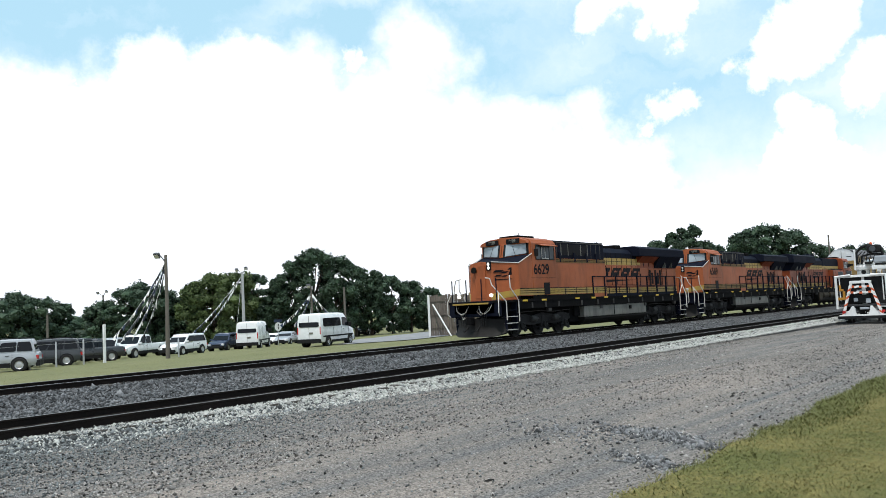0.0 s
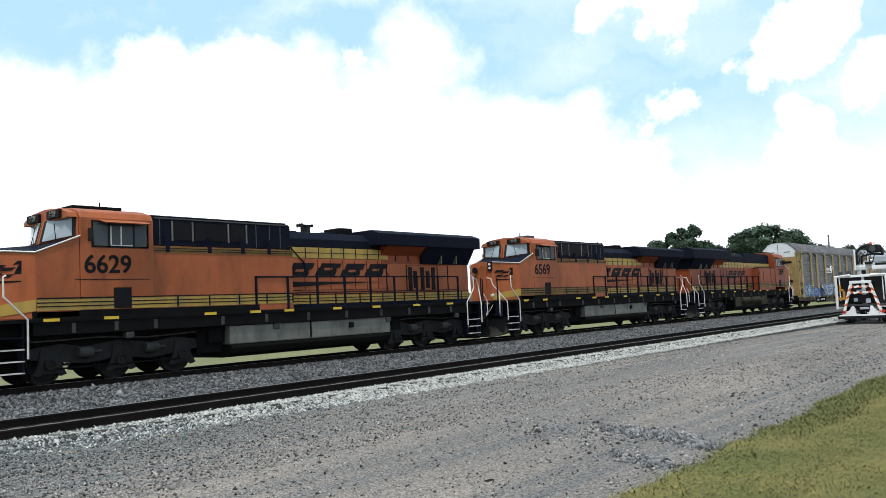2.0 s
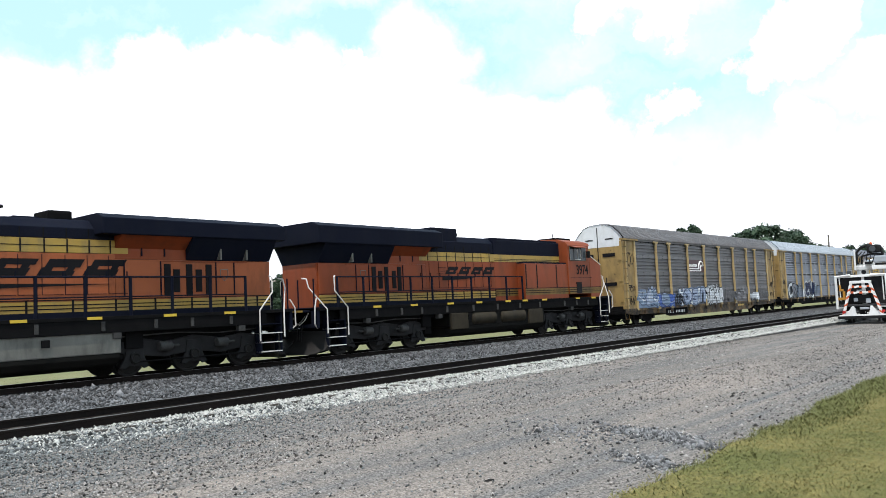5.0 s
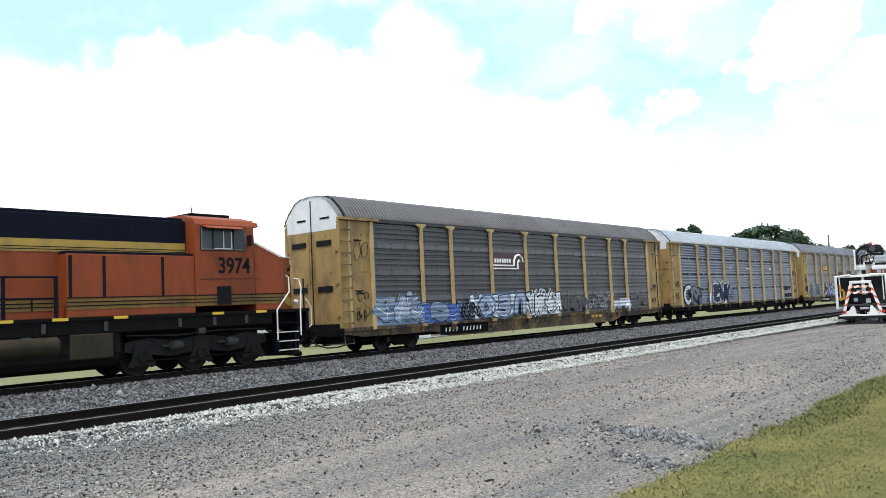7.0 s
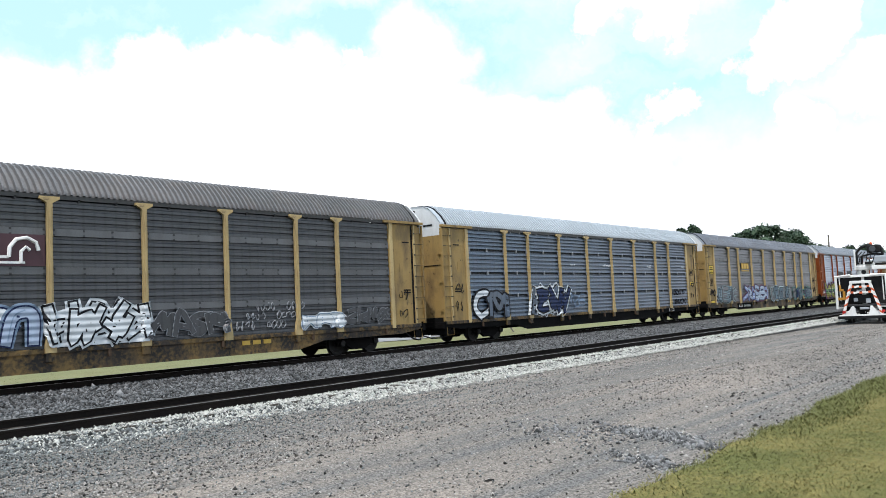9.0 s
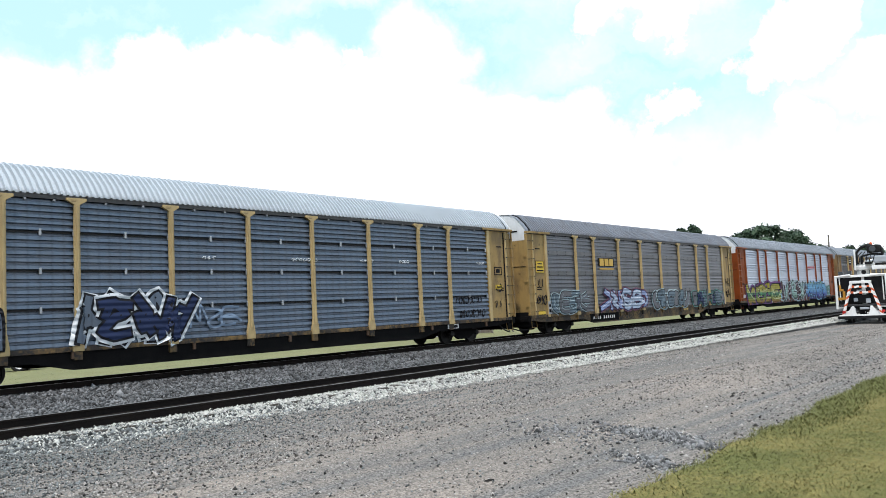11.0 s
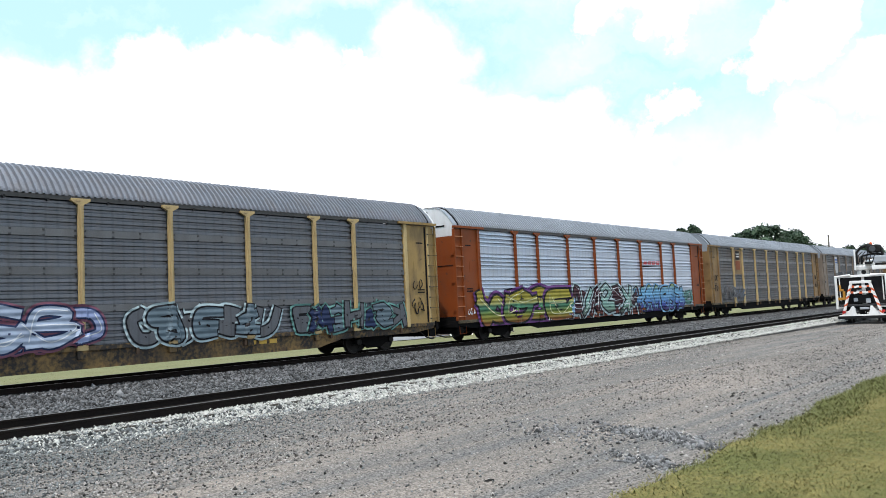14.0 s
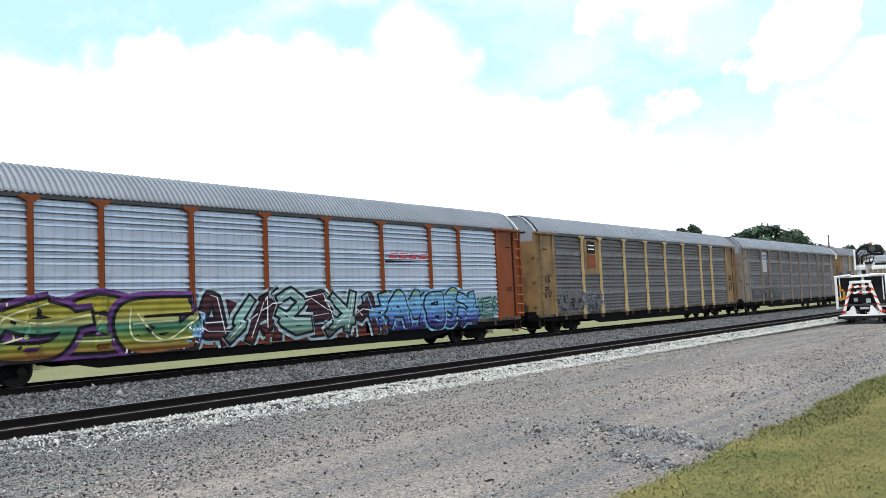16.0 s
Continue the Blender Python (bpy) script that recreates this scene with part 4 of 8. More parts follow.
    for s in (-1, 1):
        boxes("number_board", [(3.12 + k, 3.22 + k, min(0.25 * s, 1.0 * s), max(0.25 * s, 1.0 * s), 4.53, 4.76)], M["letter"], cab, "black number board with pale digits", bevel=0.01)
        ob = part("number_digits", text_mesh(number, 0.2, 0.004, M["tank"]), None, cab, "pale digits on the number board")
        ob.matrix_basis = pose(3.112 + k, 0.62 * s, 4.645, 90, 0, -90)
        # windscreen half, its frame and wiper
        lo0, lo1, hi0, hi1 = Vector((2.97 + k, 0.03 * s, 3.86)), Vector((3.42 + k, 1.46 * s, 3.98)), Vector((3.14 + k, 0.03 * s, 4.52)), Vector((3.44 + k, 1.44 * s, 4.52))
        nrm = (lo1 - lo0).cross(hi0 - lo0).normalized()
        if nrm.x > 0:
            nrm = -nrm
        for nm, ins, off, m in (("windscreen_frame", 0.0, 0.0, OR), ("seal", 0.07, 0.022, M["trim"]), ("windscreen", 0.17, 0.034, M["cab_glass"])):
            quad = [lo0.lerp(hi1, ins * 0.6).lerp(lo0.lerp(lo1, ins), 0.5), lo1.lerp(hi0, ins * 0.6).lerp(lo1.lerp(lo0, ins), 0.5), hi1.lerp(lo0, ins * 0.6).lerp(hi1.lerp(hi0, ins), 0.5), hi0.lerp(lo1, ins * 0.6).lerp(hi0.lerp(hi1, ins), 0.5)]
            bm = B()
            front, back = [bm.verts.new(q + nrm * off) for q in quad], [bm.verts.new(q - nrm * 0.04) for q in quad]
            bm.faces.new(front), bm.faces.new(back[::-1])
            for i in range(4):
                bm.faces.new((front[i], front[(i + 1) % 4], back[(i + 1) % 4], back[i]))
            part(nm, bm, m, cab)
        m0 = lo0.lerp(lo1, 0.5) + nrm * 0.06
        bar("wiper", [m0, m0.lerp(hi0.lerp(hi1, 0.35) + nrm * 0.06, 0.75)], 0.012, M["trim"], cab, 4)
        # pale piping along the cab's front edge
        bar("piping", [(1.28 + k, 0.63 * s, 3.6), (2.26 + k, 1.51 * s, 3.51), (3.46 + k, 1.51 * s, 3.99)], 0.022, M["rail_paint"], nose, 5)
        # side windows: frame, three panes, sunshade
        y = 1.5 * s
        boxes("window_frame", [(3.78 + k, 5.48 + k, y - 0.02, y + 0.02, z0, z1) for z0, z1 in ((3.68, 3.73), (4.38, 4.43))]
              + [(x + k, x + 0.05 + k, y - 0.02, y + 0.02, 3.73, 4.38) for x in (3.78, 4.25, 5.0, 5.43)], M["trim"], cab)
        for x0, x1 in ((3.83, 4.25), (4.3, 5.0), (5.05, 5.43)):
            boxes("side_window", [(x0 + k, x1 + k, y - 0.01, y + 0.01, 3.73, 4.38)], M["cab_side_glass"], cab)
        boxes("pane_edge", [(3.8 + k, 3.84 + k, y - 0.02, y + 0.026, 3.7, 4.41), (5.42 + k, 5.46 + k, y - 0.02, y + 0.026, 3.7, 4.41), (3.84 + k, 5.42 + k, y - 0.02, y + 0.026, 3.7, 3.735)], M["tank"], cab, "pale metal window edge")
        boxes("sliding_sash", [(4.32 + k, 4.36 + k, y - 0.015, y + 0.025, 3.75, 4.3), (4.62 + k, 4.66 + k, y - 0.015, y + 0.025, 3.75, 4.3), (4.32 + k, 4.98 + k, y - 0.015, y + 0.03, 3.73, 3.76)], M["rail_paint"], cab)
        bm = B()
        out = [bm.verts.new(v) for v in ((3.98 + k, y + 0.02 * s, 4.46), (5.42 + k, y + 0.02 * s, 4.46), (5.36 + k, y + 0.34 * s, 4.36), (4.04 + k, y + 0.34 * s, 4.36))]
        back = [bm.verts.new(v.co - Vector((0, 0.02 * s, 0.025))) for v in out]
        bm.faces.new(out), bm.faces.new(back[::-1])
        for i in range(4):
            bm.faces.new((out[i], out[(i + 1) % 4], back[(i + 1) % 4], back[i]))
        part("sunshade", bm, OR, cab, "flat orange sunshade")
        boxes("mirror", [(3.68 + k, 3.72 + k, y, y + 0.22 * s, 3.85, 4.2)] if s > 0 else [(3.68 + k, 3.72 + k, y - 0.22, y, 3.85, 4.2)], M["trim"], cab)
        boxes("cab_band", [(2.3 + k, 5.65 + k, y - 0.008, y + 0.008, 1.97, 2.27)], YE if lead else M["band_dirty"], cab, "yellow band with dark rules")
        each("band_rule", [(2.3 + k, 5.65 + k, y - 0.014, y + 0.014, z, z + 0.03) for z in (2.06, 2.16)] + [(2.3 + k, 5.65 + k, y - 0.014, y + 0.014, 2.27, 2.31)], M["letter"], cab)
        boxes("recess", [(4.4 + k, 4.92 + k, y - 0.02, y + 0.02, 1.98, 2.56)], M["letter"], cab, "dark door recess")
        boxes("number_rule", [(3.3 + k, 5.5 + k, y - 0.007, y + 0.007, 2.78, 2.8)], M["letter"], cab)
        ob = part("number_lettering", text_mesh(number, 0.7, 0.006, M["letter"]), None, cab, "black road number on the cab side")
        ob.matrix_basis = pose(4.25 + k, y + 0.004 * s, 3.19, 90, 0, 0 if s < 0 else 180)
        ob.scale = (0.88 if turned else 1.0, 1, 1)
        # nose crest: swept bars standing for the railway's mark
        d = Vector((2.27 - 1.2, 0.88 * s, 0)).normalized()
        n2 = Vector((-0.88, 1.07 * s, 0)).normalized()
        for u0, u1, z0, z1 in ((0.1, 0.5, 3.1, 3.2), (0.15, 0.42, 2.9, 2.98), (0.45, 0.75, 3.05, 3.13), (0.5, 0.7, 2.88, 2.95), (0.8, 1.2, 3.2, 3.3), (0.82, 1.0, 2.95, 3.2), (0.85, 1.12, 3.06, 3.13), (0.1, 1.1, 2.74, 2.78)):
            o = Vector((1.25 + k, 0.62 * s, 0)) + n2 * 0.016
            bm = B()
            sk = 0.12
            q = [o + d * (u0 + 0) + Vector((0, 0, z0)), o + d * u1 + Vector((0, 0, z0)), o + d * (u1 + sk) + Vector((0, 0, z1)), o + d * (u0 + sk) + Vector((0, 0, z1))]
            fr, bk2 = [bm.verts.new(v) for v in q], [bm.verts.new(v - n2 * 0.05) for v in q]
            bm.faces.new(fr), bm.faces.new(bk2)
            for i in range(4):
                bm.faces.new((fr[i], fr[(i + 1) % 4], bk2[(i + 1) % 4], bk2[i]))
            part("crest_bar", bm, M["letter"], nose, "dark swept bar of the railway's mark")
        o0, o1 = Vector((1.2 + k, 0.62 * s, 2.0)) + n2 * 0.012, Vector((2.27 + k, 1.5 * s, 2.0)) + n2 * 0.012
        bm = B()
        q = [o0 + Vector((0, 0, -0.2)), o1 + Vector((0, 0, -0.03)), o1 + Vector((0, 0, 0.27)), o0 + Vector((0, 0, 0.1))]
        fr, bk2 = [bm.verts.new(v) for v in q], [bm.verts.new(v - n2 * 0.04) for v in q]
        bm.faces.new(fr), bm.faces.new(bk2)
        for i in range(4):
            bm.faces.new((fr[i], fr[(i + 1) % 4], bk2[(i + 1) % 4], bk2[i]))
        part("nose_band", bm, YE, nose)
    for s in (-1, 1):
        for z in (3.32, 3.5) if s < 0 else ():
            bm = B()
            lathe(bm, (1.22 + k, 0.5 * s, z), "x", [(0, 0.01), (0, 0.066), (0.08, 0.085)], 14)
            part("headlight", bm, M["headlight"] if lead else M["clear_lens"], nose, "bright round headlight" if lead else "")
        if s < 0:
            boxes("headlight_housing", [(1.225 + k, 1.3 + k, 0.5 * s - 0.12, 0.5 * s + 0.12, 3.2, 3.61)], M["letter"], nose)
        else:
            bm = B()
            lathe(bm, (1.1 + k, 0.3, 3.25), "x", [(0, 0.15), (0.05, 0.15), (0.1, 0.09), (0.18, 0.06), (0.2, 0.03)], 14)
            part("bell", bm, M["tank_dark"], nose, "dark brass bell", smooth=True)
        bm = B()
        lathe(bm, (0.66, 0.95 * s, 2.02), "x", [(0, 0.01), (0, 0.058), (0.1, 0.085), (0.16, 0.05)], 14)
        part("ditch_light", bm, M["headlight"] if lead else M["clear_lens"], t, "bright ditch light" if lead else "")
    boxes("nose_door", [(1.19 + k, 1.24 + k, -0.3, 0.3, 1.9, 3.45)], OR, nose, bevel=0.015)
    if lead or turned:
        boxes("air_conditioner", [(3.7 + k, 5.2 + k, -0.55, 0.55, 4.86, 4.97)], M["grime"], t, "dark flat roof-top air conditioner", bevel=0.03)
    else:
        boxes("air_conditioner", [(4.75 + k, 5.4 + k, -0.4, 0.4, 4.84, 5.02)], M["tank_mid"], t, "grey roof-top air conditioner", bevel=0.04)
    bar("antenna", [(4.9 + k, 0.2, 4.98), (4.9 + k, 0.2, 5.2)], 0.02, M["trim"], t)
    # hood: wide cabinet on one side, walkway on the other
    A1x, B1x, R1x = 10.85, 15.7, end - 0.55
    boxes("equipment_cabinet", [(5.66 + k, A1x, -1.46, 1.0, 1.76, 3.78)], OR, t, bevel=0.02)
    boxes("inverter_housing", [(5.66 + k, A1x, -1.4, 1.0, 3.785, 4.62)], BK, t, bevel=0.04)
    if turned:
        boxes("equipment_cabinet", [(5.66 + k, 9.0, 1.0, 1.44, 1.76, 3.5)], OR, t, bevel=0.02)
        boxes("cabinet_top", [(5.66 + k, 9.0, 1.0, 1.38, 3.5, 3.58)], BK, t)
        each("cabinet_gap", [(x, x + 0.09, 1.43, 1.448, 2.3, 3.45) for x in (6.1, 7.9, 8.85)], M["letter"], t)
        boxes("lower_band", [(5.66 + k, 9.0, 1.435, 1.447, 1.97, 2.27)], M["band_dirty"], t, "grimy yellow band with dark rules")
        each("band_rule", [(5.66 + k, 9.0, 1.435, 1.452, z, z + 0.03) for z in (2.06, 2.16, 2.28)], M["letter"], t)
    boxes("roof_cap", [(5.7 + k, A1x - 0.05, -1.25, 0.9, 4.62, 4.72)], BK, t, bevel=0.03)
    if not turned:
        each("vent_frame", [(x, x + 0.05, y - 0.012, y + 0.012, 3.95, 4.55) for x in (6.3, 7.0, 8.3, 9.0) for y in (-1.41, 1.01)], M["tank"], t)
        each("vent", [(x0, x1, y - 0.006, y + 0.006, 3.98, 4.52) for x0, x1 in ((6.38, 6.98), (7.1, 8.25), (8.4, 8.95)) for y in (-1.41, 1.01)], M["letter"], t)
        each("lifting_lug", [(x, x + 0.14, y - 0.05, y + 0.05, 3.6, 4.1) for x in (6.05, 7.5, 8.75, 9.8) for y in (-1.43, 1.03)], BK, t)
    each("upper_band", [(5.7 + k, A1x + 0.3, 0.994, 1.012, 3.58, 3.92)] if turned else [(5.7 + k, A1x, y - 0.006, y + 0.006, 3.58, 3.77) for y in (-1.466, 1.006)], YE if turned else M["band_dirty"], t, "yellow band under the vents")
    each("upper_band_rule", [(5.7 + k, A1x, y - 0.012, y + 0.012, z, z + 0.022) for z in (3.63, 3.7) for y in (-1.466, 1.006)], M["letter"], t)
    # seams, rails and fittings of the dark upper works
    each("roof_seam", [(A1x + 0.35 + 0.62 * i, A1x + 0.375 + 0.62 * i, y - 0.006, y + 0.006, 3.96, 4.24) for i in range(8) for y in (-0.982, 0.982)], M["tank_dark"], t)
    each("roof_seam", [(x, x + 0.025, -1.408, -1.398, 3.82, 4.58) for x in (5.9, 9.4, 9.95, 10.4)], M["tank_mid"], t)
    if not turned:
        each("roof_ledge", [(5.75 + k, A1x - 0.1, y - 0.03, y + 0.03, 4.6, 4.64) for y in (-1.39, 0.99)], M["tank_mid"], t)
    each("roof_hatch", [(x, x + 0.7, -0.5, 0.5, 4.5, 4.58) for x in (11.2, 13.1)], BK, t, bevel=0.02)
    for y in () if turned else (-1.0, 1.0):
        bar("air_line", [(A1x - 0.2, y * 1.02, 4.3), (A1x + 0.3, y * 1.02, 3.92), (A1x + 0.9, y * 1.02, 3.4), (A1x + 1.0, y * 1.02, 2.9)], 0.022, BK, t)
    boxes("engine_hood", [(A1x, B1x, -1.0, 1.0, 1.76, 3.55)], OR, t, bevel=0.02)
    boxes("hood_band", [(A1x + 0.3, B1x + 0.4, -1.006, 1.006, 3.556, 3.94)], YE, t, "yellow louvred band under the roof", bevel=0.01)
    each("band_louvre", [(A1x + 0.35 + i * 0.62, A1x + 0.39 + i * 0.62, y - 0.015, y + 0.015, 3.56, 3.93) for i in range(8) for y in (-1.0, 1.0)] +
          [(A1x + 0.3, B1x + 0.4, y - 0.012, y + 0.012, 3.74, 3.76) for y in (-1.0, 1.0)], M["letter"], t)
    bm = B()
    hi = 0.16 if turned else 0.0
    prism(bm, [(-0.98, 3.945), (0.98, 3.945), (0.98, 4.25 + hi), (0.7, 4.52 + hi), (-0.7, 4.52 + hi), (-0.98, 4.25 + hi)], "x", A1x + 0.02, B1x)
    part("engine_roof", bm, BK, t, bevel=0.03)
    boxes("silencer", [(14.05, 14.75, -0.45, 0.45, 4.5, 4.64 if turned else 4.8)], GR, t, bevel=0.06)
    if turned:
        boxes("dynamic_brake_housing", [(13.45, 15.2, -0.95, 0.95, 4.3, 5.0)], BK, t, "raised black brake housing on the roof", bevel=0.04)
    bm = B()
    for y in (-0.12, 0.0, 0.12):
        lathe(bm, (12.75, y, 4.86), "x", [(-0.28, 0.075), (-0.2, 0.03), (0.15, 0.025), (0.18, 0.05), (0.25, 0.05)], 10)
    box(bm, 12.68, 12.8, -0.2, 0.2, 4.5, 4.84)
    part("horn", bm, M["trim"], t, smooth=True)
    boxes("radiator_body", [(B1x, R1x, -1.0, 1.0, 1.76, 3.4)], OR, t, bevel=0.02)
    bm = B()
    prism(bm, [(-1.02, 3.405), (1.02, 3.405), (1.44, 4.09), (-1.44, 4.09)], "x", B1x + 2.3, R1x)
    part("radiator_grille", bm, BK, t, "dark slanted radiator screens")
    each("grille_bar", [(x, x + 0.05, -1.25, 1.25, 3.42, 3.76) for x in (B1x + 3.4, B1x + 4.4)], M["tank"], t)
    bm = B()
    up = 0.16 if turned else 0.0
    prism(bm, [(-1.5, 4.08), (1.5, 4.08), (1.5, 4.55 + up), (1.1, 4.7 + up), (-1.1, 4.7 + up), (-1.5, 4.55 + up)], "x", B1x - 0.6, end - 0.2)
    part("radiator_wing", bm, BK, t, "wide overhanging black radiator hood", bevel=0.03)
    # duller orange than the lead's body: the wing's shadow is painted in
    bm = B()
    prism(bm, [(-1.0, 3.405), (1.0, 3.405), (1.0, 3.72), (1.4, 4.09), (-1.4, 4.09), (-1.0, 3.72)], "x", B1x, B1x + 2.3)
    part("radiator_intake", bm, M["orange_dull"], t, "flared intake under the hood, orange dulled to paint shade")
    each("intake_rib", [(x, x + 0.05, -1.02, 1.02, 3.5, 3.74) for x in (B1x + 0.8, B1x + 1.55)], BK, t)
    boxes("rear_end", [(R1x, R1x + 0.05, -0.95, 0.95, 1.8, 3.4)], OR, t)
    # side bands, doors, mark
    for s in (-1, 1):
        y = -1.46 if s < 0 else 1.0
        boxes("lower_band", [(5.66 + k, A1x, y - 0.008, y + 0.008, 1.97, 2.27)], YE if lead else M["band_dirty"], t, "yellow band with dark rules")
        each("band_divider", [(x, x + 0.05, y - 0.016, y + 0.016, 1.97, 2.3) for x in np.arange(6.4, A1x, 1.1)], M["letter"], t)
        each("band_rule", [(5.66 + k, A1x, y - 0.014, y + 0.014, z, z + 0.03) for z in (2.06, 2.16, 2.28)], M["letter"], t)
        y = 1.0 * s
        boxes("lower_band", [(A1x + 0.02, R1x, y - 0.008, y + 0.008, 1.92, 2.22)], YE, t, "yellow band with dark rules")
        boxes("toe_plate", [(A1x + 0.02, R1x, y - 0.02, y + 0.02, 1.76, 1.92)], BK, t)
        each("band_divider", [(x, x + 0.06, y - 0.016, y + 0.016, 1.92, 2.24) for x in np.arange(A1x + 1.1, R1x, 1.24)], M["letter"], t)
        each("band_rule", [(A1x + 0.02, R1x, y - 0.014, y + 0.014, z, z + 0.03) for z in (2.0, 2.1, 2.24)], M["letter"], t)
        for i in range(8):
            x = A1x + 0.3 + i * 0.62
            bm = B()
            for q in ((x, x + 0.58, y - 0.014, y + 0.014, 2.4, 2.414), (x, x + 0.014, y - 0.014, y + 0.014, 2.4, 3.5), (x + 0.55, x + 0.58, y - 0.02, y + 0.02, 2.9, 3.05)):
                box(bm, *q)
            part("hood_door", bm, BK, t)
        for i, (dx, tall) in enumerate(((1.55, 1), (1.86, 0), (2.3, 1), (2.64, 0), (3.0, 1))):
            x = B1x + dx
            boxes("rear_door", [(x, x + 0.22, y - 0.025, y + 0.025, 2.32 if tall else 2.42, 3.28 if tall else 3.12)], M["letter"], t, "dark screened doorway", bevel=0.01)
        for dx in (0.25, 1.42, 3.36, 4.05):
            boxes("door_frame", [(B1x + dx, B1x + dx + 0.04, y - 0.02, y + 0.02, 2.3, 3.36)], BK, t)
        boxes("door_head", [(B1x + 1.42, B1x + 4.6, y - 0.018, y + 0.018, 3.34, 3.38)], M["orange_dull"], t)
        bar("shield_mark", [(B1x + 3.55, y + 0.012 * s, 3.12), (B1x + 3.83, y + 0.012 * s, 3.12), (B1x + 3.83, y + 0.012 * s, 2.9), (B1x + 3.69, y + 0.012 * s, 2.76), (B1x + 3.55, y + 0.012 * s, 2.9), (B1x + 3.55, y + 0.012 * s, 3.12)], 0.014, M["tank"], t, 4, "pale shield outline")
        # the railway's mark on the hood side: slanted bars and a long stroke, not lettering
        yy = y + 0.012 * s

        def slab(pts):
            bm = B()
            fr, bk2 = [bm.verts.new((px, yy, pz)) for px, pz in pts], [bm.verts.new((px, y - 0.02 * s, pz)) for px, pz in pts]
            bm.faces.new(fr), bm.faces.new(bk2)
            for i in range(len(pts)):
                bm.faces.new((fr[i], fr[(i + 1) % len(pts)], bk2[(i + 1) % len(pts)], bk2[i]))
            part("mark_bar", bm, M["letter"], t, "dark slanted bar of the railway's mark")
        flip = 1 if s < 0 else -1
        x0, zc, long, tall = (10.94, 2.92, 5.2, 0.46) if s < 0 else (14.45, 2.99, 3.66, 0.33)

        def bar_at(u0, u1, v0, v1):
            """A slanted bar between shares of the mark's length and height."""
            lean = 0.055
            slab([(x0 + flip * long * (u + lean * v), zc + tall * v) for u, v in ((u0, v0), (u1, v0), (u1, v1), (u0, v1))])
        for u, gap in ((0.0, 0.42), (0.25, 0.55), (0.49, 0.4), (0.73, 0.5)):
            bar_at(u, u + 0.185, 0.0, gap - 0.1)
            bar_at(u + 0.015, u + 0.2, gap + 0.1, 1.0)
            bar_at(u, u + 0.06, gap - 0.1, gap + 0.1)
            bar_at(u + 0.135, u + 0.175, gap - 0.1, gap + 0.1)
        for v, u in ((0.0, -0.16), (0.36, -0.12), (0.8, -0.17)):
            bar_at(u, -0.015, v, v + 0.07)
        tip, low, top = (4.71, -0.23, -0.23) if s < 0 else (2.15, -0.13, -0.13)
        slab([(x0 + flip * a, zc + b) for a, b in ((-0.2, low - 0.19 * tall / 0.46), (long * 0.35, low - 0.09), (tip, low), (long * 0.35, low + 0.02), (-0.2, low + 0.02))])
        # handrails
        y = 1.47 * s
        first = 9.3
        xs = list(np.arange(first, end - 1.0, 1.32))
        for x in xs:
            bar("handrail_post", [(x, y, 1.7), (x, y, 2.88)], 0.05, BK, t)
        bar("handrail", [(xs[0], y, 2.86), (xs[-1], y, 2.86)], 0.028, BK, t)
        bar("handrail", [(xs[0], y, 2.3), (xs[-1], y, 2.3)], 0.02, BK, t)
        # corner steps and stanchions, both ends
        for xe, w in ((0.62, 1), (end, -1)):
            for i, z in enumerate((0.38, 0.68, 0.98, 1.28)):
                xa, xb = sorted((xe + 0.48 * w, xe + 1.35 * w))
                boxes("step", [(xa, xb, min(1.2 * s, 1.52 * s), max(1.2 * s, 1.52 * s), z, z + 0.03)], M["rail_paint"] if i < 3 else BK, t, "pale-edged step" if i < 3 else "")
            for x in (xe + 0.5 * w, xe + 1.33 * w):
                boxes("step_side", [(x - 0.02, x + 0.02, min(1.15 * s, 1.5 * s), max(1.15 * s, 1.5 * s), 0.34, 1.7)], BK, t)
            bar("grab_rail", [(xe + 1.42 * w, 1.56 * s, 0.75), (xe + 1.42 * w, 1.56 * s, 1.75), (xe + 0.85 * w, 1.52 * s, 2.35), (xe + 0.85 * w, 1.5 * s, 2.85), (xe + 0.93 * w, 1.45 * s, 2.9)], 0.026, M["rail_paint"], t)
            bar("grab_rail", [(xe + 0.42 * w, 1.56 * s, 0.85), (xe + 0.42 * w, 1.56 * s, 1.7), (xe - 0.02 * w, 1.1 * s, 2.5), (xe - 0.02 * w, 1.0 * s, 2.8), (xe - 0.02 * w, 0.75 * s, 2.84)], 0.026, M["rail_paint"], t)
            for yy2 in (0.45, 1.3):
                bar("end_post", [(xe + 0.04 * w, yy2 * s, 1.7), (xe + 0.04 * w, yy2 * s, 2.8)], 0.03, BK, t)
    for xe, w in ((0.62, 1), (end, -1)):
        boxes("end_plate", [(min(xe, xe + 0.12 * w), max(xe, xe + 0.12 * w), -1.5, 1.5, 1.05, 1.78)], BK, t, bevel=0.03)
        boxes("end_band", [(min(xe - 0.29 * w, xe - 0.282 * w), max(xe - 0.29 * w, xe - 0.282 * w), -1.05, 1.05, 1.625, 1.695)], YE, t)
        boxes("anticlimber", [(min(xe - 0.28 * w, xe), max(xe - 0.28 * w, xe), -1.1, 1.1, 1.62, 1.7)], BK, t, bevel=0.02)
        bm = B()
        rings = []
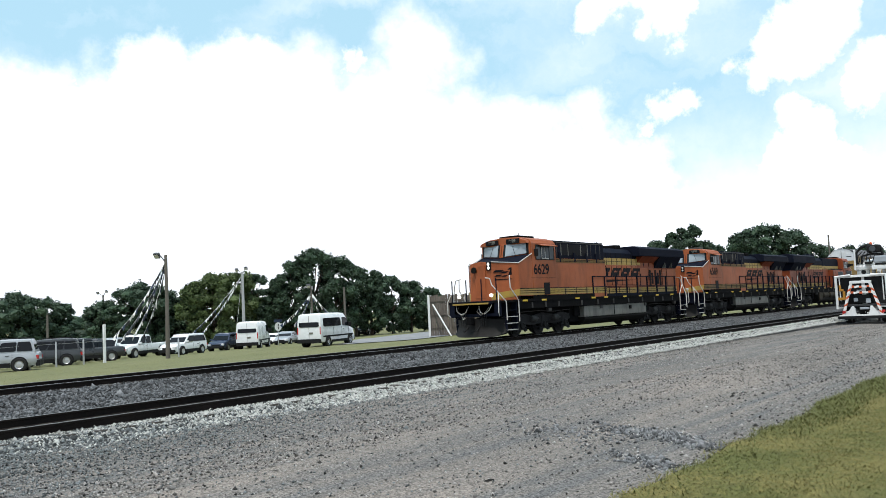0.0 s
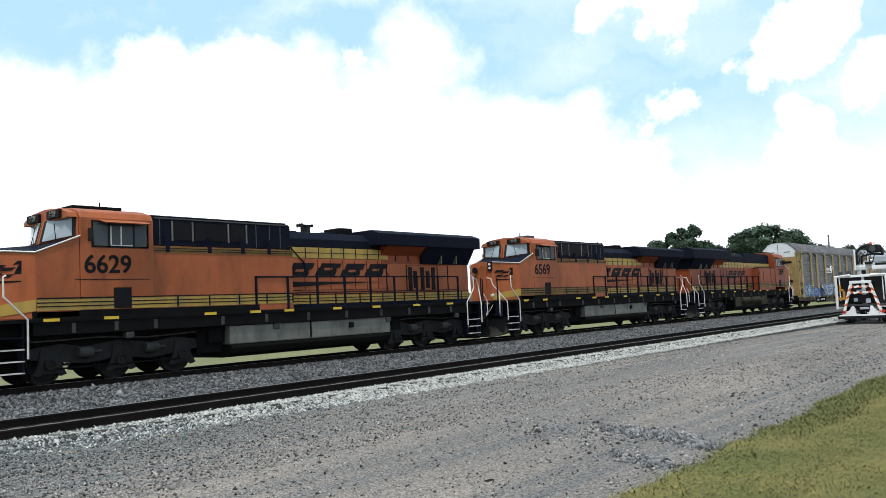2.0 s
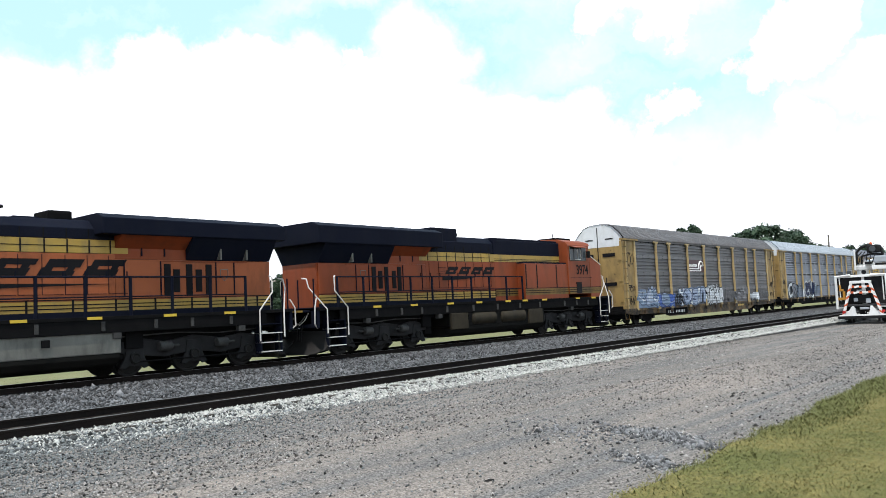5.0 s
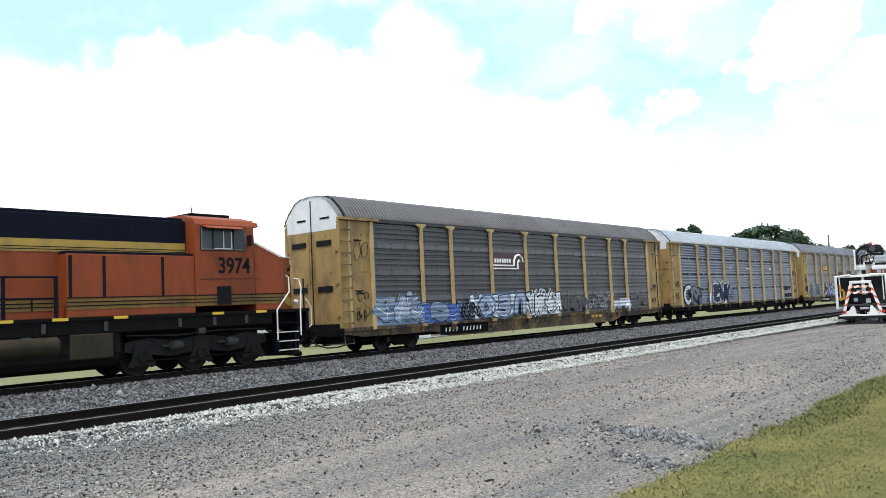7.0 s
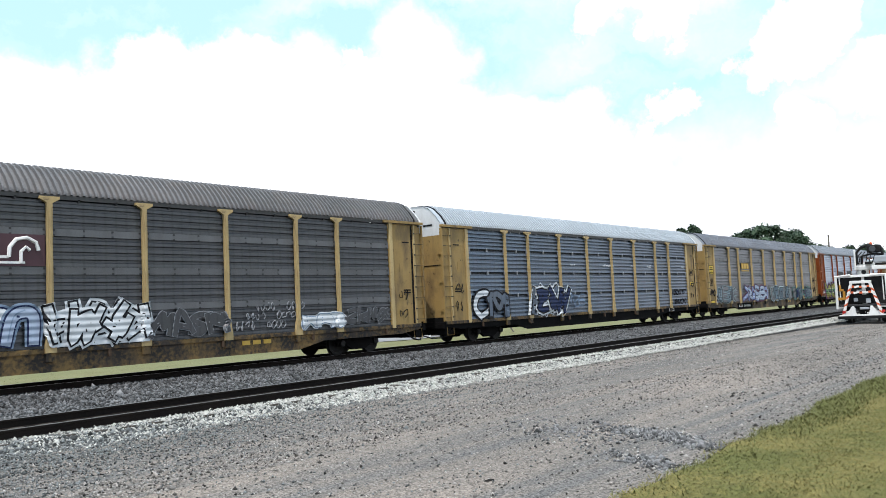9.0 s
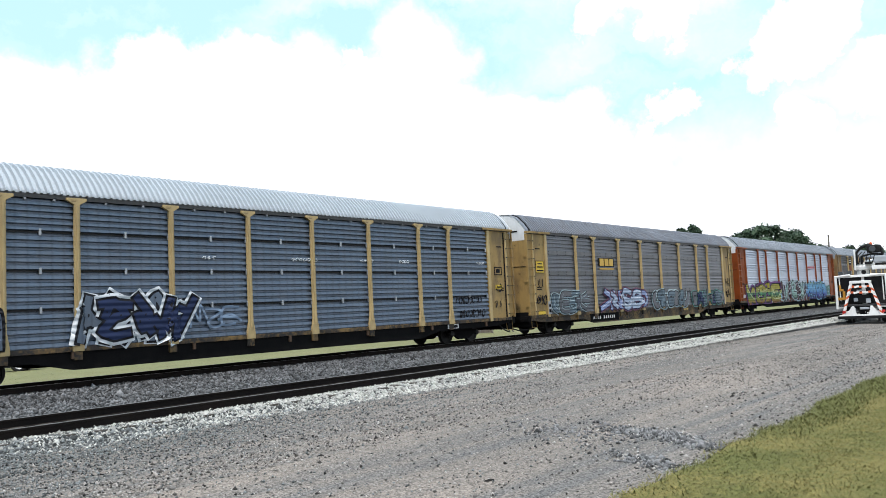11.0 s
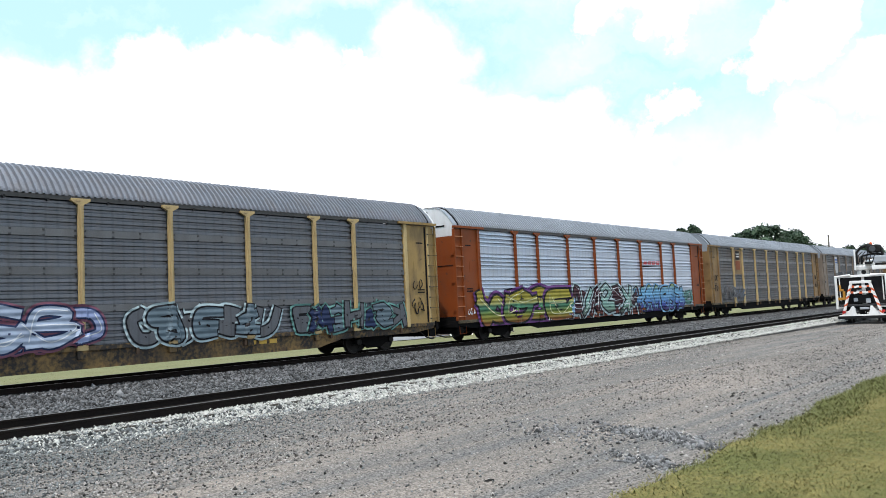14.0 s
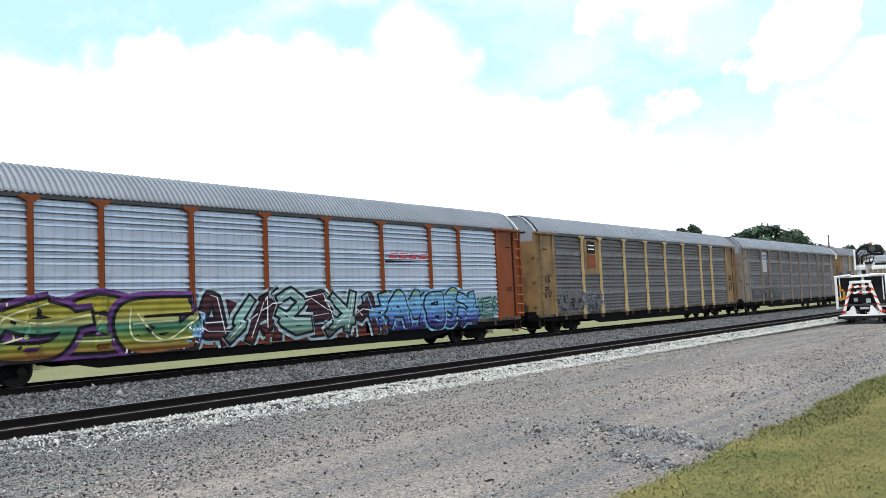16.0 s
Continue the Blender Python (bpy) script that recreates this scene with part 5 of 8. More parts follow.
        for i in range(13):
            y = -1.45 + 2.9 * i / 12
            u = abs(y) / 1.45
            x, lowz = xe + w * (-0.34 + 0.75 * u ** 1.6), 0.12 + 0.14 * max(0, u - 0.75) / 0.25
            ring = [(x - 0.10 * w, y, lowz), (x + 0.05 * w, y, 0.35), (x + 0.14 * w, y, 0.62), (x + 0.12 * w, y, 0.98 - 0.06 * u), (x + 0.2 * w, y, 0.98 - 0.06 * u), (x + 0.2 * w, y, lowz)]
            rings.append([bm.verts.new(v) for v in ring])
        for p, q in zip(rings, rings[1:]):
            for i in range(6):
                bm.faces.new((p[i], p[(i + 1) % 6], q[(i + 1) % 6], q[i]))
        bm.faces.new(rings[0]), bm.faces.new(rings[-1])
        part("snow_plough", bm, M["axle"], t, "scuffed dark rounded plough", smooth=True)
        coupler(t, xe - 0.5 * w, w)
        for s in (-1, 1):
            bar("jumper_cable", [(xe - 0.02 * w, 0.3 * s, 1.55), (xe - 0.12 * w, 0.45 * s, 1.25), (xe - 0.14 * w, 0.7 * s, 1.18), (xe - 0.1 * w, 0.95 * s, 1.35), (xe - 0.02 * w, 1.05 * s, 1.6)], 0.022, M["rail_paint"], t)
            bar("air_coupling_hose", [(xe - 0.04 * w, 0.35 * s, 1.5), (xe - 0.2 * w, 0.3 * s, 1.3), (xe - 0.24 * w, 0.55 * s, 1.12), (xe - 0.2 * w, 0.85 * s, 1.3), (xe - 0.04 * w, 0.9 * s, 1.5)], 0.02, M["tank"], t)
            bar("end_grab", [(xe + 0.05 * w, 1.42 * s, 2.1), (xe - 0.1 * w, 1.5 * s, 1.8), (xe - 0.12 * w, 1.5 * s, 1.2), (xe + 0.05 * w, 1.42 * s, 1.05)], 0.024, M["rail_paint"], t)
            for q in (0.5, 0.62, 0.74):
                bar("air_hose", [(xe - 0.02 * w, q * s, 1.2), (xe - 0.1 * w, q * s, 0.95), (xe - 0.1 * w, (q - 0.05) * s, 0.6)], 0.022, M["trim"], t)
    return t, s0, turned, length


def roof_profile():
    half = [(-1.5, 5.06), (-1.48, 5.15), (-1.25, 5.45), (-0.88, 5.80), (-0.55, 5.93)]
    return half + [(0.0, 5.98)] + [(-y, z) for y, z in half[::-1]]


RACK = 26.96      # length of a rack's body
NOSE = 0.695       # from the coupler's face to the body
POSTS = [4.56, 6.47, 9.32, 12.12, RACK - 12.12, RACK - 9.32, RACK - 6.47, RACK - 4.56]
TAIL = 0.17       # by which the end ladders stand past the roof at the rear
SHEET = 1.83      # breadth of the plain sheet at each corner
SHARED = {}


def shared(key, make):
    if key not in SHARED:
        SHARED[key] = make()
    return SHARED[key]


def panel_mesh(width, material, style):
    """A side screen of ribbed steel sheet: deep flutes between flat bands with rows of bolts ("bolts"), wide plain bands ("plain") or open joints with pale clips ("clips")."""
    half = {"bolts": 0.10, "plain": 0.155, "clips": 0.035}[style]
    lip = {"bolts": 0.034, "plain": 0.062, "clips": 0.048}[style]
    joints = (1.99, 3.02, 4.05)
    rows = [(0.99, -0.03)]
    for lo, hi in ((1.0, joints[0] - half), (joints[0] + half, joints[1] - half), (joints[1] + half, joints[2] - half), (joints[2] + half, 4.92)):
        n = round((hi - lo) / 0.185)
        p = (hi - lo) / n
        for i in range(n):
            z = lo + i * p
            if style == "bolts":
                rows += [(z, -0.026), (z + 0.02, -0.028), (z + 0.5 * p, -0.02), (z + 0.62 * p, 0.008), (z + 0.93 * p, 0.01), (z + p, -0.026)]
                continue
            rows += [(z, -0.03), (z + 0.01, -lip), (z + 0.56 * p, -0.025), (z + 0.66 * p, 0.03), (z + 0.985 * p, 0.034), (z + p, -0.03)]
        if style == "bolts" and hi < 4.9:
            rows += [(hi + 0.002, -0.042), (hi + 2 * half - 0.002, -0.042)]
        if style == "clips" and hi < 4.9:
            rows += [(hi + 0.004, 0.045), (hi + 2 * half - 0.004, 0.045)]
    verts, faces = [], []
    for zz, d in rows:
        verts += [(0, d, zz), (width, d, zz)]
    for i in range(len(rows) - 1):
        faces.append((2 * i, 2 * i + 1, 2 * i + 3, 2 * i + 2))
    n = len(verts)
    verts += [(0, 0.05, 0.99), (width, 0.05, 0.99), (0, 0.05, rows[-1][0]), (width, 0.05, rows[-1][0])]
    faces += [(n, n + 2, n + 3, n + 1), (0, n, n + 1, 1), (2 * len(rows) - 2, 2 * len(rows) - 1, n + 3, n + 2)]
    plain = len(faces)

    def stud(xb, zb, w, h, out=-0.05):
        k = len(verts)
        verts.extend([(xb - w, out, zb - h), (xb + w, out, zb - h), (xb + w, out, zb + h), (xb - w, out, zb + h),
                      (xb - w, 0.02, zb - h), (xb + w, 0.02, zb - h), (xb + w, 0.02, zb + h), (xb - w, 0.02, zb + h)])
        faces.extend([(k, k + 1, k + 2, k + 3), (k, k + 4, k + 5, k + 1), (k + 2, k + 6, k + 7, k + 3), (k, k + 3, k + 7, k + 4), (k + 1, k + 5, k + 6, k + 2)])
    if style == "clips":
        for zb in joints:
            for xb in (0.05, width / 2, width - 0.05):
                stud(xb, zb, 0.03, 0.085)
        for i in range(2):
            stud(width * (0.3 + 0.4 * i), 4.93, 0.03, 0.04)
    elif style == "bolts":
        for zb in joints:
            m = max(3, round(width / 0.62))
            for i in range(m):
                for dz in (-0.11, 0.09):
                    stud(0.12 + i * (width - 0.24) / (m - 1), zb + dz * 0.7, 0.028, 0.026, -0.056)
        for i in range(2):
            stud(width * (0.3 + 0.4 * i), 4.93, 0.03, 0.04)
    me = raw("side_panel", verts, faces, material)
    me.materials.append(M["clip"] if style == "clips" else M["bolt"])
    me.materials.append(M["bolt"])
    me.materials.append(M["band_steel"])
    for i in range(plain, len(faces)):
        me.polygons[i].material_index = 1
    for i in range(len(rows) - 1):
        # back faces of open joints go dark: their shade is painted in
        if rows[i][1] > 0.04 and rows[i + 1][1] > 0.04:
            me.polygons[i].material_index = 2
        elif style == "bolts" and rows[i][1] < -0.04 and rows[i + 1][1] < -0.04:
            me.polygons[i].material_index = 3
    return me


def roof_mesh(material):
    """A barrel roof of ribbed sheets."""
    prof = roof_profile()
    xs, verts, faces = [], [], []
    x = 0.35
    while x < RACK - 0.35:
        xs += [(x, -0.035), (x + 0.075, -0.035), (x + 0.09, 0.06), (x + 0.14, 0.06)]
        x += 0.175
    xs.append((RACK - 0.35, 0.0))
    xs = [(0.0, 0.0), (0.32, 0.0)] + xs + [(RACK - 0.32, 0.0), (RACK, 0.0)]
    for x, d in xs:
        for y, z in prof:
            r = math.hypot(y, z - 4.6)
            verts.append((x, y * (1 + d / r), 4.6 + (z - 4.6) * (1 + d / r)))
    n = len(prof)
    for i in range(len(xs) - 1):
        for j in range(n - 1):
            faces.append((i * n + j, i * n + j + 1, (i + 1) * n + j + 1, (i + 1) * n + j))
    me = raw("roof", verts, faces, material)
    return me


def end_line_mesh():
    """A narrow strip that follows the roof's arch."""
    verts, faces, prof = [], [], roof_profile()
    for x, d in ((0, 0.002), (0, 0.035), (0.08, 0.035), (0.08, 0.002)):
        for y, z in prof:
            r = math.hypot(y, z - 4.6)
            verts.append((x, y * (1 + d / r), 4.6 + (z - 4.6) * (1 + d / r)))
    n = len(prof)
    for i in range(3):
        for j in range(n - 1):
            faces.append((i * n + j, i * n + j + 1, (i + 1) * n + j + 1, (i + 1) * n + j))
    return raw("roof_end_line", verts, faces, M["letter"])


def paint_y(x, z):
    """How far out the wagon's side stands at a place: sill, post feet, posts or panel. x counts from the body's end."""
    near = min(abs(x - p) for p in POSTS)
    if z < 0.99:
        return -1.536 if near < 0.14 and z < 0.88 else -1.506
    half = 0.17 if z < 1.3 else 0.095
    return -1.597 + 0.091 * min(1, max(0, (near - half) / 0.05))


# strokes of the sprayed shapes in a unit square; they stand for no letters
SHAPES_SPRAYED = {
    "peak": [[(0, 0), (0.06, 0.95), (0.5, 0.4), (0.94, 1), (1, 0)]],
    "ring": [[(0.5, 0.95), (0.06, 0.62), (0.2, 0.06), (0.8, 0.08), (0.95, 0.6), (0.5, 0.95)]],
    "snake": [[(0.95, 0.82), (0.4, 0.98), (0.08, 0.72), (0.5, 0.5), (0.92, 0.28), (0.55, 0.02), (0.02, 0.12)]],
    "comb": [[(0.9, 0.96), (0.12, 0.9), (0.08, 0.08), (0.96, 0.04)], [(0.1, 0.5), (0.78, 0.54)]],
    "fork": [[(0.1, 0), (0.14, 1)], [(0.92, 1), (0.18, 0.5), (1, 0)]],
    "arch": [[(0.02, 0), (0.4, 1), (0.64, 1), (0.98, 0)], [(0.2, 0.36), (0.8, 0.36)]],
    "gate": [[(0.06, 1), (0.1, 0)], [(0.9, 1), (0.94, 0)], [(0.1, 0.46), (0.9, 0.56)]],
    "cup": [[(0.05, 1), (0.1, 0.2), (0.5, 0.02), (0.9, 0.2), (0.95, 1)]],
    "zig": [[(0.02, 1), (0.26, 0), (0.5, 0.72), (0.74, 0), (1, 1)]],
    "drum": [[(0.1, 0), (0.1, 0.98), (0.75, 0.88), (0.7, 0.58), (0.15, 0.5)], [(0.15, 0.5), (0.95, 0.4), (0.85, 0.06), (0.1, 0)]],
    "bolt": [[(0.15, 1), (0.62, 0.56), (0.34, 0.5), (0.9, 0)]],
    "mast": [[(0, 0.92), (1, 0.98)], [(0.5, 0.95), (0.44, 0)]],
    "stem": [[(0.5, 1), (0.46, 0)]],
}


def piece(car, x0, x1, z0, z1, shapes, fills, outline, label, seed, halo=None, fat=0.13, edge=0.045, curved=True, shine=None, overlap=0.34, ground=None):
    """A sprayed piece laid over panels and posts: fat merging strokes, an outline, an outer halo, thin shines. It spells nothing."""
    rng = random.Random(seed)
    paint = thing("graffiti", label, "")
    paint.parent = car
    h, w = z1 - z0, (x1 - x0) / len(shapes)
    got, turn = {}, [0]

    def lay(name, material, verts, faces):
        v, f, _ = got.setdefault((name, turn[0]), ([], [], material))
        k = len(v)
        v.extend(verts)
        f.extend(tuple(i + k for i in face) for face in faces)

    def walk_line(pts):
        path = []
        for i in range(len(pts) - 1):
            p0, p1, p2, p3 = pts[max(i - 1, 0)], pts[i], pts[i + 1], pts[min(i + 2, len(pts) - 1)]
            n = max(2, int(math.hypot(p2[0] - p1[0], p2[1] - p1[1]) / 0.055))
            for q in range(n):
                u = q / n
                if curved:
                    path.append(tuple(0.5 * (2 * p1[c] + (p2[c] - p0[c]) * u + (2 * p0[c] - 5 * p1[c] + 4 * p2[c] - p3[c]) * u * u + (3 * p1[c] - p0[c] - 3 * p2[c] + p3[c]) * u ** 3) for c in (0, 1)))
                else:
                    path.append(tuple(p1[c] + (p2[c] - p1[c]) * u for c in (0, 1)))
        return path + [pts[-1]]

    def band(name, material, pts, r, depth, swell=0.0, reach=0.0):
        path = walk_line(pts)
        (ax, az1), (bx, bz) = path[0], path[1]
        ln = math.hypot(ax - bx, az1 - bz) or 1
        path.insert(0, (ax + (ax - bx) / ln * reach, az1 + (az1 - bz) / ln * reach))
        (ax, az1), (bx, bz) = path[-1], path[-2]
        ln = math.hypot(ax - bx, az1 - bz) or 1
        path.append((ax + (ax - bx) / ln * reach, az1 + (az1 - bz) / ln * reach))
        verts, faces, cols = [], [], max(3, min(11, 2 * int(r / 0.05) + 1))
        m = len(path)
        for i, (px, pz) in enumerate(path):
            a, b = path[max(i - 1, 0)], path[min(i + 1, m - 1)]
            dx, dz = b[0] - a[0], b[1] - a[1]
            ln = math.hypot(dx, dz) or 1
            rr = r * (1 + swell * math.sin(math.pi * i / (m - 1)))
            for c in range(cols):
                k = (c / (cols - 1) * 2 - 1) * rr
                vx, vz = px - dz / ln * k, max(pz + dx / ln * k, 0.64)
                verts.append((vx + NOSE, paint_y(vx, vz) - depth - 0.003 * i / m, vz))
        for i in range(m - 1):
            for c in range(cols - 1):
                faces.append((i * cols + c, i * cols + c + 1, (i + 1) * cols + c + 1, (i + 1) * cols + c))
        lay(name, material, verts, faces)

    if ground:
        nx = max(8, int((x1 - x0 + 0.3) / 0.09))
        verts, faces = [], []
        for i in range(nx + 1):
            x = x0 - 0.15 + (x1 - x0 + 0.3) * i / nx
            top = z0 + h * (0.78 + 0.3 * noise.noise((x * 0.9, seed, 0.0)))
            low = max(0.64, z0 - 0.05)
            for j in range(13):
                z = low + (top - low) * j / 12
                verts.append((x + NOSE, paint_y(x, z) - 0.001, z))
        for i in range(nx):
            for j in range(12):
                faces.append((i * 13 + j, i * 13 + j + 1, (i + 1) * 13 + j + 1, (i + 1) * 13 + j))
        lay("backing", ground, verts, faces)
    for i, name in enumerate(shapes):
        turn[0] = i
        cx, cw = x0 + w * i - overlap * w * 0.5, w * (1 + overlap)
        dz, dh = h * rng.uniform(-0.03, 0.05), h * rng.uniform(0.9, 1.04)
        lean = rng.uniform(-0.3, 0.35)
        flip, over = rng.random() < 0.5, rng.random() < 0.55
        lines = [[(u * (1 - 2 * flip) + flip, v * (1 - 2 * over) + over) for u, v in line] for line in SHAPES_SPRAYED[name]]
        if rng.random() < 0.6:
            lines.append([(rng.uniform(-0.2, 0.2), rng.uniform(0.2, 0.8)), (rng.uniform(0.4, 0.6), rng.uniform(0, 1)), (rng.uniform(0.85, 1.2), rng.uniform(0.2, 0.8))])
        lines = [[(cx + cw * (0.08 + 0.84 * u) + lean * (v - 0.5) * h + rng.uniform(-0.07, 0.07) * w, z0 + fat * h + dz + (dh - 2 * fat * h) * min(1.05, max(-0.03, v + rng.uniform(-0.08, 0.08)))) for u, v in line] for line in lines]
        fill, r = fills[i % len(fills)], h * fat * rng.uniform(0.9, 1.1)
        lift = 0.03 * (i % 2)
        for k, line in enumerate(lines):
            up = lift + 0.0035 * k
            if halo:
                band("halo", halo, line, r + h * edge * 2.2, up + 0.002, 0.15, h * 0.1)
            band("outline", outline, line, r + h * edge, up + 0.014, 0.12, h * edge + r * 0.5)
            band("fill", fill, line, r, up + 0.026, 0.12, r * 0.5)
            if shine and len(line) > 1:
                band("shine", shine, [(a + r * 0.35, b + r * 0.45) for a, b in line[:3]], r * 0.13, up + 0.04)
            if rng.random() < 0.8:
                a, b = line[len(line) // 2 - 1], line[len(line) // 2]
                band("cut", outline, [(a[0] * 0.6 + b[0] * 0.4, a[1] * 0.6 + b[1] * 0.4), ((a[0] + b[0]) / 2 + rng.uniform(-0.5, 0.5) * r, (a[1] + b[1]) / 2 + rng.uniform(-0.6, 0.6) * r)], r * 0.22, up + 0.043)
    for (name, _), (v, f, material) in got.items():
        part(name, raw(name, v, f, material), None, paint)
    return paint


def tag(parent, x0, x1, z0, z1, side_y, material, seed, label, r=0.013):
    """Thin looping hand-drawn strokes that spell nothing."""
    rng = random.Random(seed)
    w, h = x1 - x0, z1 - z0
    n = max(2, min(9, int(round(w / max(0.16, h * 0.55)))))
    bm = B()
    for i in range(n):
        cx, cw = x0 + w * (i + 0.5) / n, w / n * 0.62
        a0, turn = rng.uniform(0, 6.28), rng.choice((-1, 1)) * rng.uniform(3.2, 7.5)
        p2, lean = rng.uniform(0, 6.28), rng.uniform(-0.15, 0.3)
        pts = []
        for q in range(14):
            s = q / 13
            a = a0 + turn * s
            zz = 0.5 + 0.42 * math.sin(a) * (0.75 + 0.25 * math.sin(2 * a + p2))
            pts.append((cx + cw * (0.8 * math.cos(a) * math.cos(1.3 * s + p2) + lean * (zz - 0.5)) + 0.0001 * q, side_y - 0.012, z0 + h * zz))
        tube(bm, pts, r, 4)
    return part("scribble", bm, material, parent, label)


def autorack(s0, body, panel, roof, label, top_end, sill=None, low=None):
    """Covered rail wagon for motor cars: flat car, ribbed side screens between posts, barrel roof, end doors."""
    t = thing("autorack_wagon", label, "rail wagon", group="autorack wagons")
    BD = M[body]
    for x in (3.62, 23.3):
        bogie(t, (NOSE + x - 0.86, NOSE + x + 0.86) if x < 10 else (NOSE + x - 0.86 + 0.43, NOSE + x + 0.86 + 0.43), 0.42, False)
    X = lambda a: a + NOSE
    # flat car
    for s in (-1, 1):
        bm = B()
        y0, y1 = sorted((1.36 * s, 1.5 * s))
        box(bm, X(0.1), X(RACK - 0.1), y0, y1, 0.85, 0.98)
        part("side_sill", bm, M[sill or body], t, "dirty side sill", bevel=0.01)
        # where the girder is black, shade under the wagon is painted into it
        bm = B()
        y0, y1 = sorted((1.3 * s, 1.44 * s))
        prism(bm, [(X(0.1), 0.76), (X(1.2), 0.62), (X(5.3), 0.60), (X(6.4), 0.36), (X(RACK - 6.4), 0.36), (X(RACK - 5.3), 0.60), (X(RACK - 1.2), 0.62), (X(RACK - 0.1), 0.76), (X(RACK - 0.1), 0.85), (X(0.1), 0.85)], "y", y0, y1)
        part("side_girder", bm, M[low or "grime"], t, "side girder below the sill")
        for x in POSTS:
            boxes("post_foot", [(X(x - 0.12), X(x + 0.12), min(1.42 * s, 1.53 * s), max(1.42 * s, 1.53 * s), 0.62, 0.86)], M["sill_dirt"], t, bevel=0.02)
        for i in range(7):
            x = 2.6 + i * 3.7
            boxes("side_bracket", [(X(x), X(x + 0.08), min(1.44 * s, 1.52 * s), max(1.44 * s, 1.52 * s), 0.66, 0.84)], M["rust"], t)
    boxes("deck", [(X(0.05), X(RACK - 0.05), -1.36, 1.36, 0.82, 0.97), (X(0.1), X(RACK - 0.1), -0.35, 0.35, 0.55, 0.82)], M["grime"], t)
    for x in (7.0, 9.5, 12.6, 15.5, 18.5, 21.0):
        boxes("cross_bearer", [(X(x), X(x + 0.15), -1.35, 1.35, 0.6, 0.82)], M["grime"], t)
    bm = B()
    lathe(bm, (X(11), -0.75, 0.62), "x", [(0, 0.05), (0, 0.18), (0.9, 0.18), (0.9, 0.05)], 12)
    part("brake_reservoir", bm, M["grime"], t, smooth=True)
    bar("brake_pipe", [(X(2), -1.1, 0.72), (X(RACK / 2), -1.1, 0.58), (X(RACK - 2), -1.1, 0.72)], 0.03, M["grime"], t)
    # side screens
    edges = [SHEET] + POSTS + [RACK - SHEET]
    style = {"panel_blue": "clips", "panel_pale": "plain"}.get(panel, "bolts")
    for s in (-1, 1):
        for a, b in zip(edges, edges[1:]):
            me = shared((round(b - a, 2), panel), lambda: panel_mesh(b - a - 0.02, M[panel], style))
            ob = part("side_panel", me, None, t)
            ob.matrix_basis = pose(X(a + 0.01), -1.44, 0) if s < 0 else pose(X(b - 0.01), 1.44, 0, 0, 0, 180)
        for x in POSTS:
            def post():
                bm = B()
                prism(bm, [(-0.075, 1.45), (-0.15, 1.05), (-0.15, 0.86), (0.15, 0.86), (0.15, 1.05), (0.075, 1.45), (0.075, 4.82), (0.27, 4.93), (0.27, 5.0), (-0.27, 5.0), (-0.27, 4.93), (-0.075, 4.82)], "y", -0.05, 0.05)
                box(bm, -0.03, 0.03, -0.075, -0.05, 1.2, 4.8)
                return finish(bm, M["rack_post"] if body in ("rack_yellow", "rack_ochre") else BD, 0.008, name="post")
            ob = part("post", shared(("post", body), post), None, t)
            ob.matrix_basis = pose(X(x), -1.515, 0) if s < 0 else pose(X(x), 1.515, 0, 0, 0, 180)
        boxes("top_rail", [(X(0.1), X(RACK - 0.1), min(1.4 * s, 1.49 * s), max(1.4 * s, 1.49 * s), 4.94, 5.06)], M["dark_metal"], t)
        for a, b in ((0.0, 2.1), (RACK - 2.1, RACK + TAIL)):
            boxes("corner_rail", [(X(a), X(b), min(1.42 * s, 1.57 * s), max(1.42 * s, 1.57 * s), 4.96, 5.06)], BD, t, bevel=0.01)
        # corner sheets beside the end doors
        for a, b in ((0.06, SHEET - 0.012), (RACK - SHEET + 0.012, RACK - 0.06)):
            c = boxes("corner_sheet", [(X(a), X(b), min(1.40 * s, 1.46 * s), max(1.40 * s, 1.46 * s), 0.98, 4.94)], BD, t, bevel=0.01)
            e = 0.0 if a < 5 else RACK + TAIL
            q = 1 if a < 5 else -1
            lo, hi = sorted((X(e + 0.03 * q), X(e + 0.5 * q)))
            boxes("ladder_panel", [(lo, hi, min(1.38 * s, 1.44 * s), max(1.38 * s, 1.44 * s), 1.04, 4.86)], BD, t, bevel=0.01)
            for u in (0.0, 0.5):
                boxes("corner_post", [(min(X(e + u * q), X(e + (u + 0.07) * q)), max(X(e + u * q), X(e + (u + 0.07) * q)), min(1.4 * s, 1.53 * s), max(1.4 * s, 1.53 * s), 0.98, 4.93)], M["rack_post"] if body == "rack_yellow" and u else BD, t, bevel=0.012)
            if q < 0:
                boxes("gap", [(X(RACK - 0.52), X(RACK - 0.42), min(1.42 * s, 1.467 * s), max(1.42 * s, 1.467 * s), 1.0, 4.9)], M["letter"], t, "dark slit beside the end ladder")
            boxes("edge_strip", [(min(X(e + 1.62 * q - (TAIL if q < 0 else 0)), X(e + 1.8 * q - (TAIL if q < 0 else 0))), max(X(e + 1.62 * q - (TAIL if q < 0 else 0)), X(e + 1.8 * q - (TAIL if q < 0 else 0))), min(1.46 * s, 1.53 * s), max(1.46 * s, 1.53 * s), 0.86, 4.95)], M["rack_post"] if body == "rack_yellow" else BD, t, bevel=0.012)
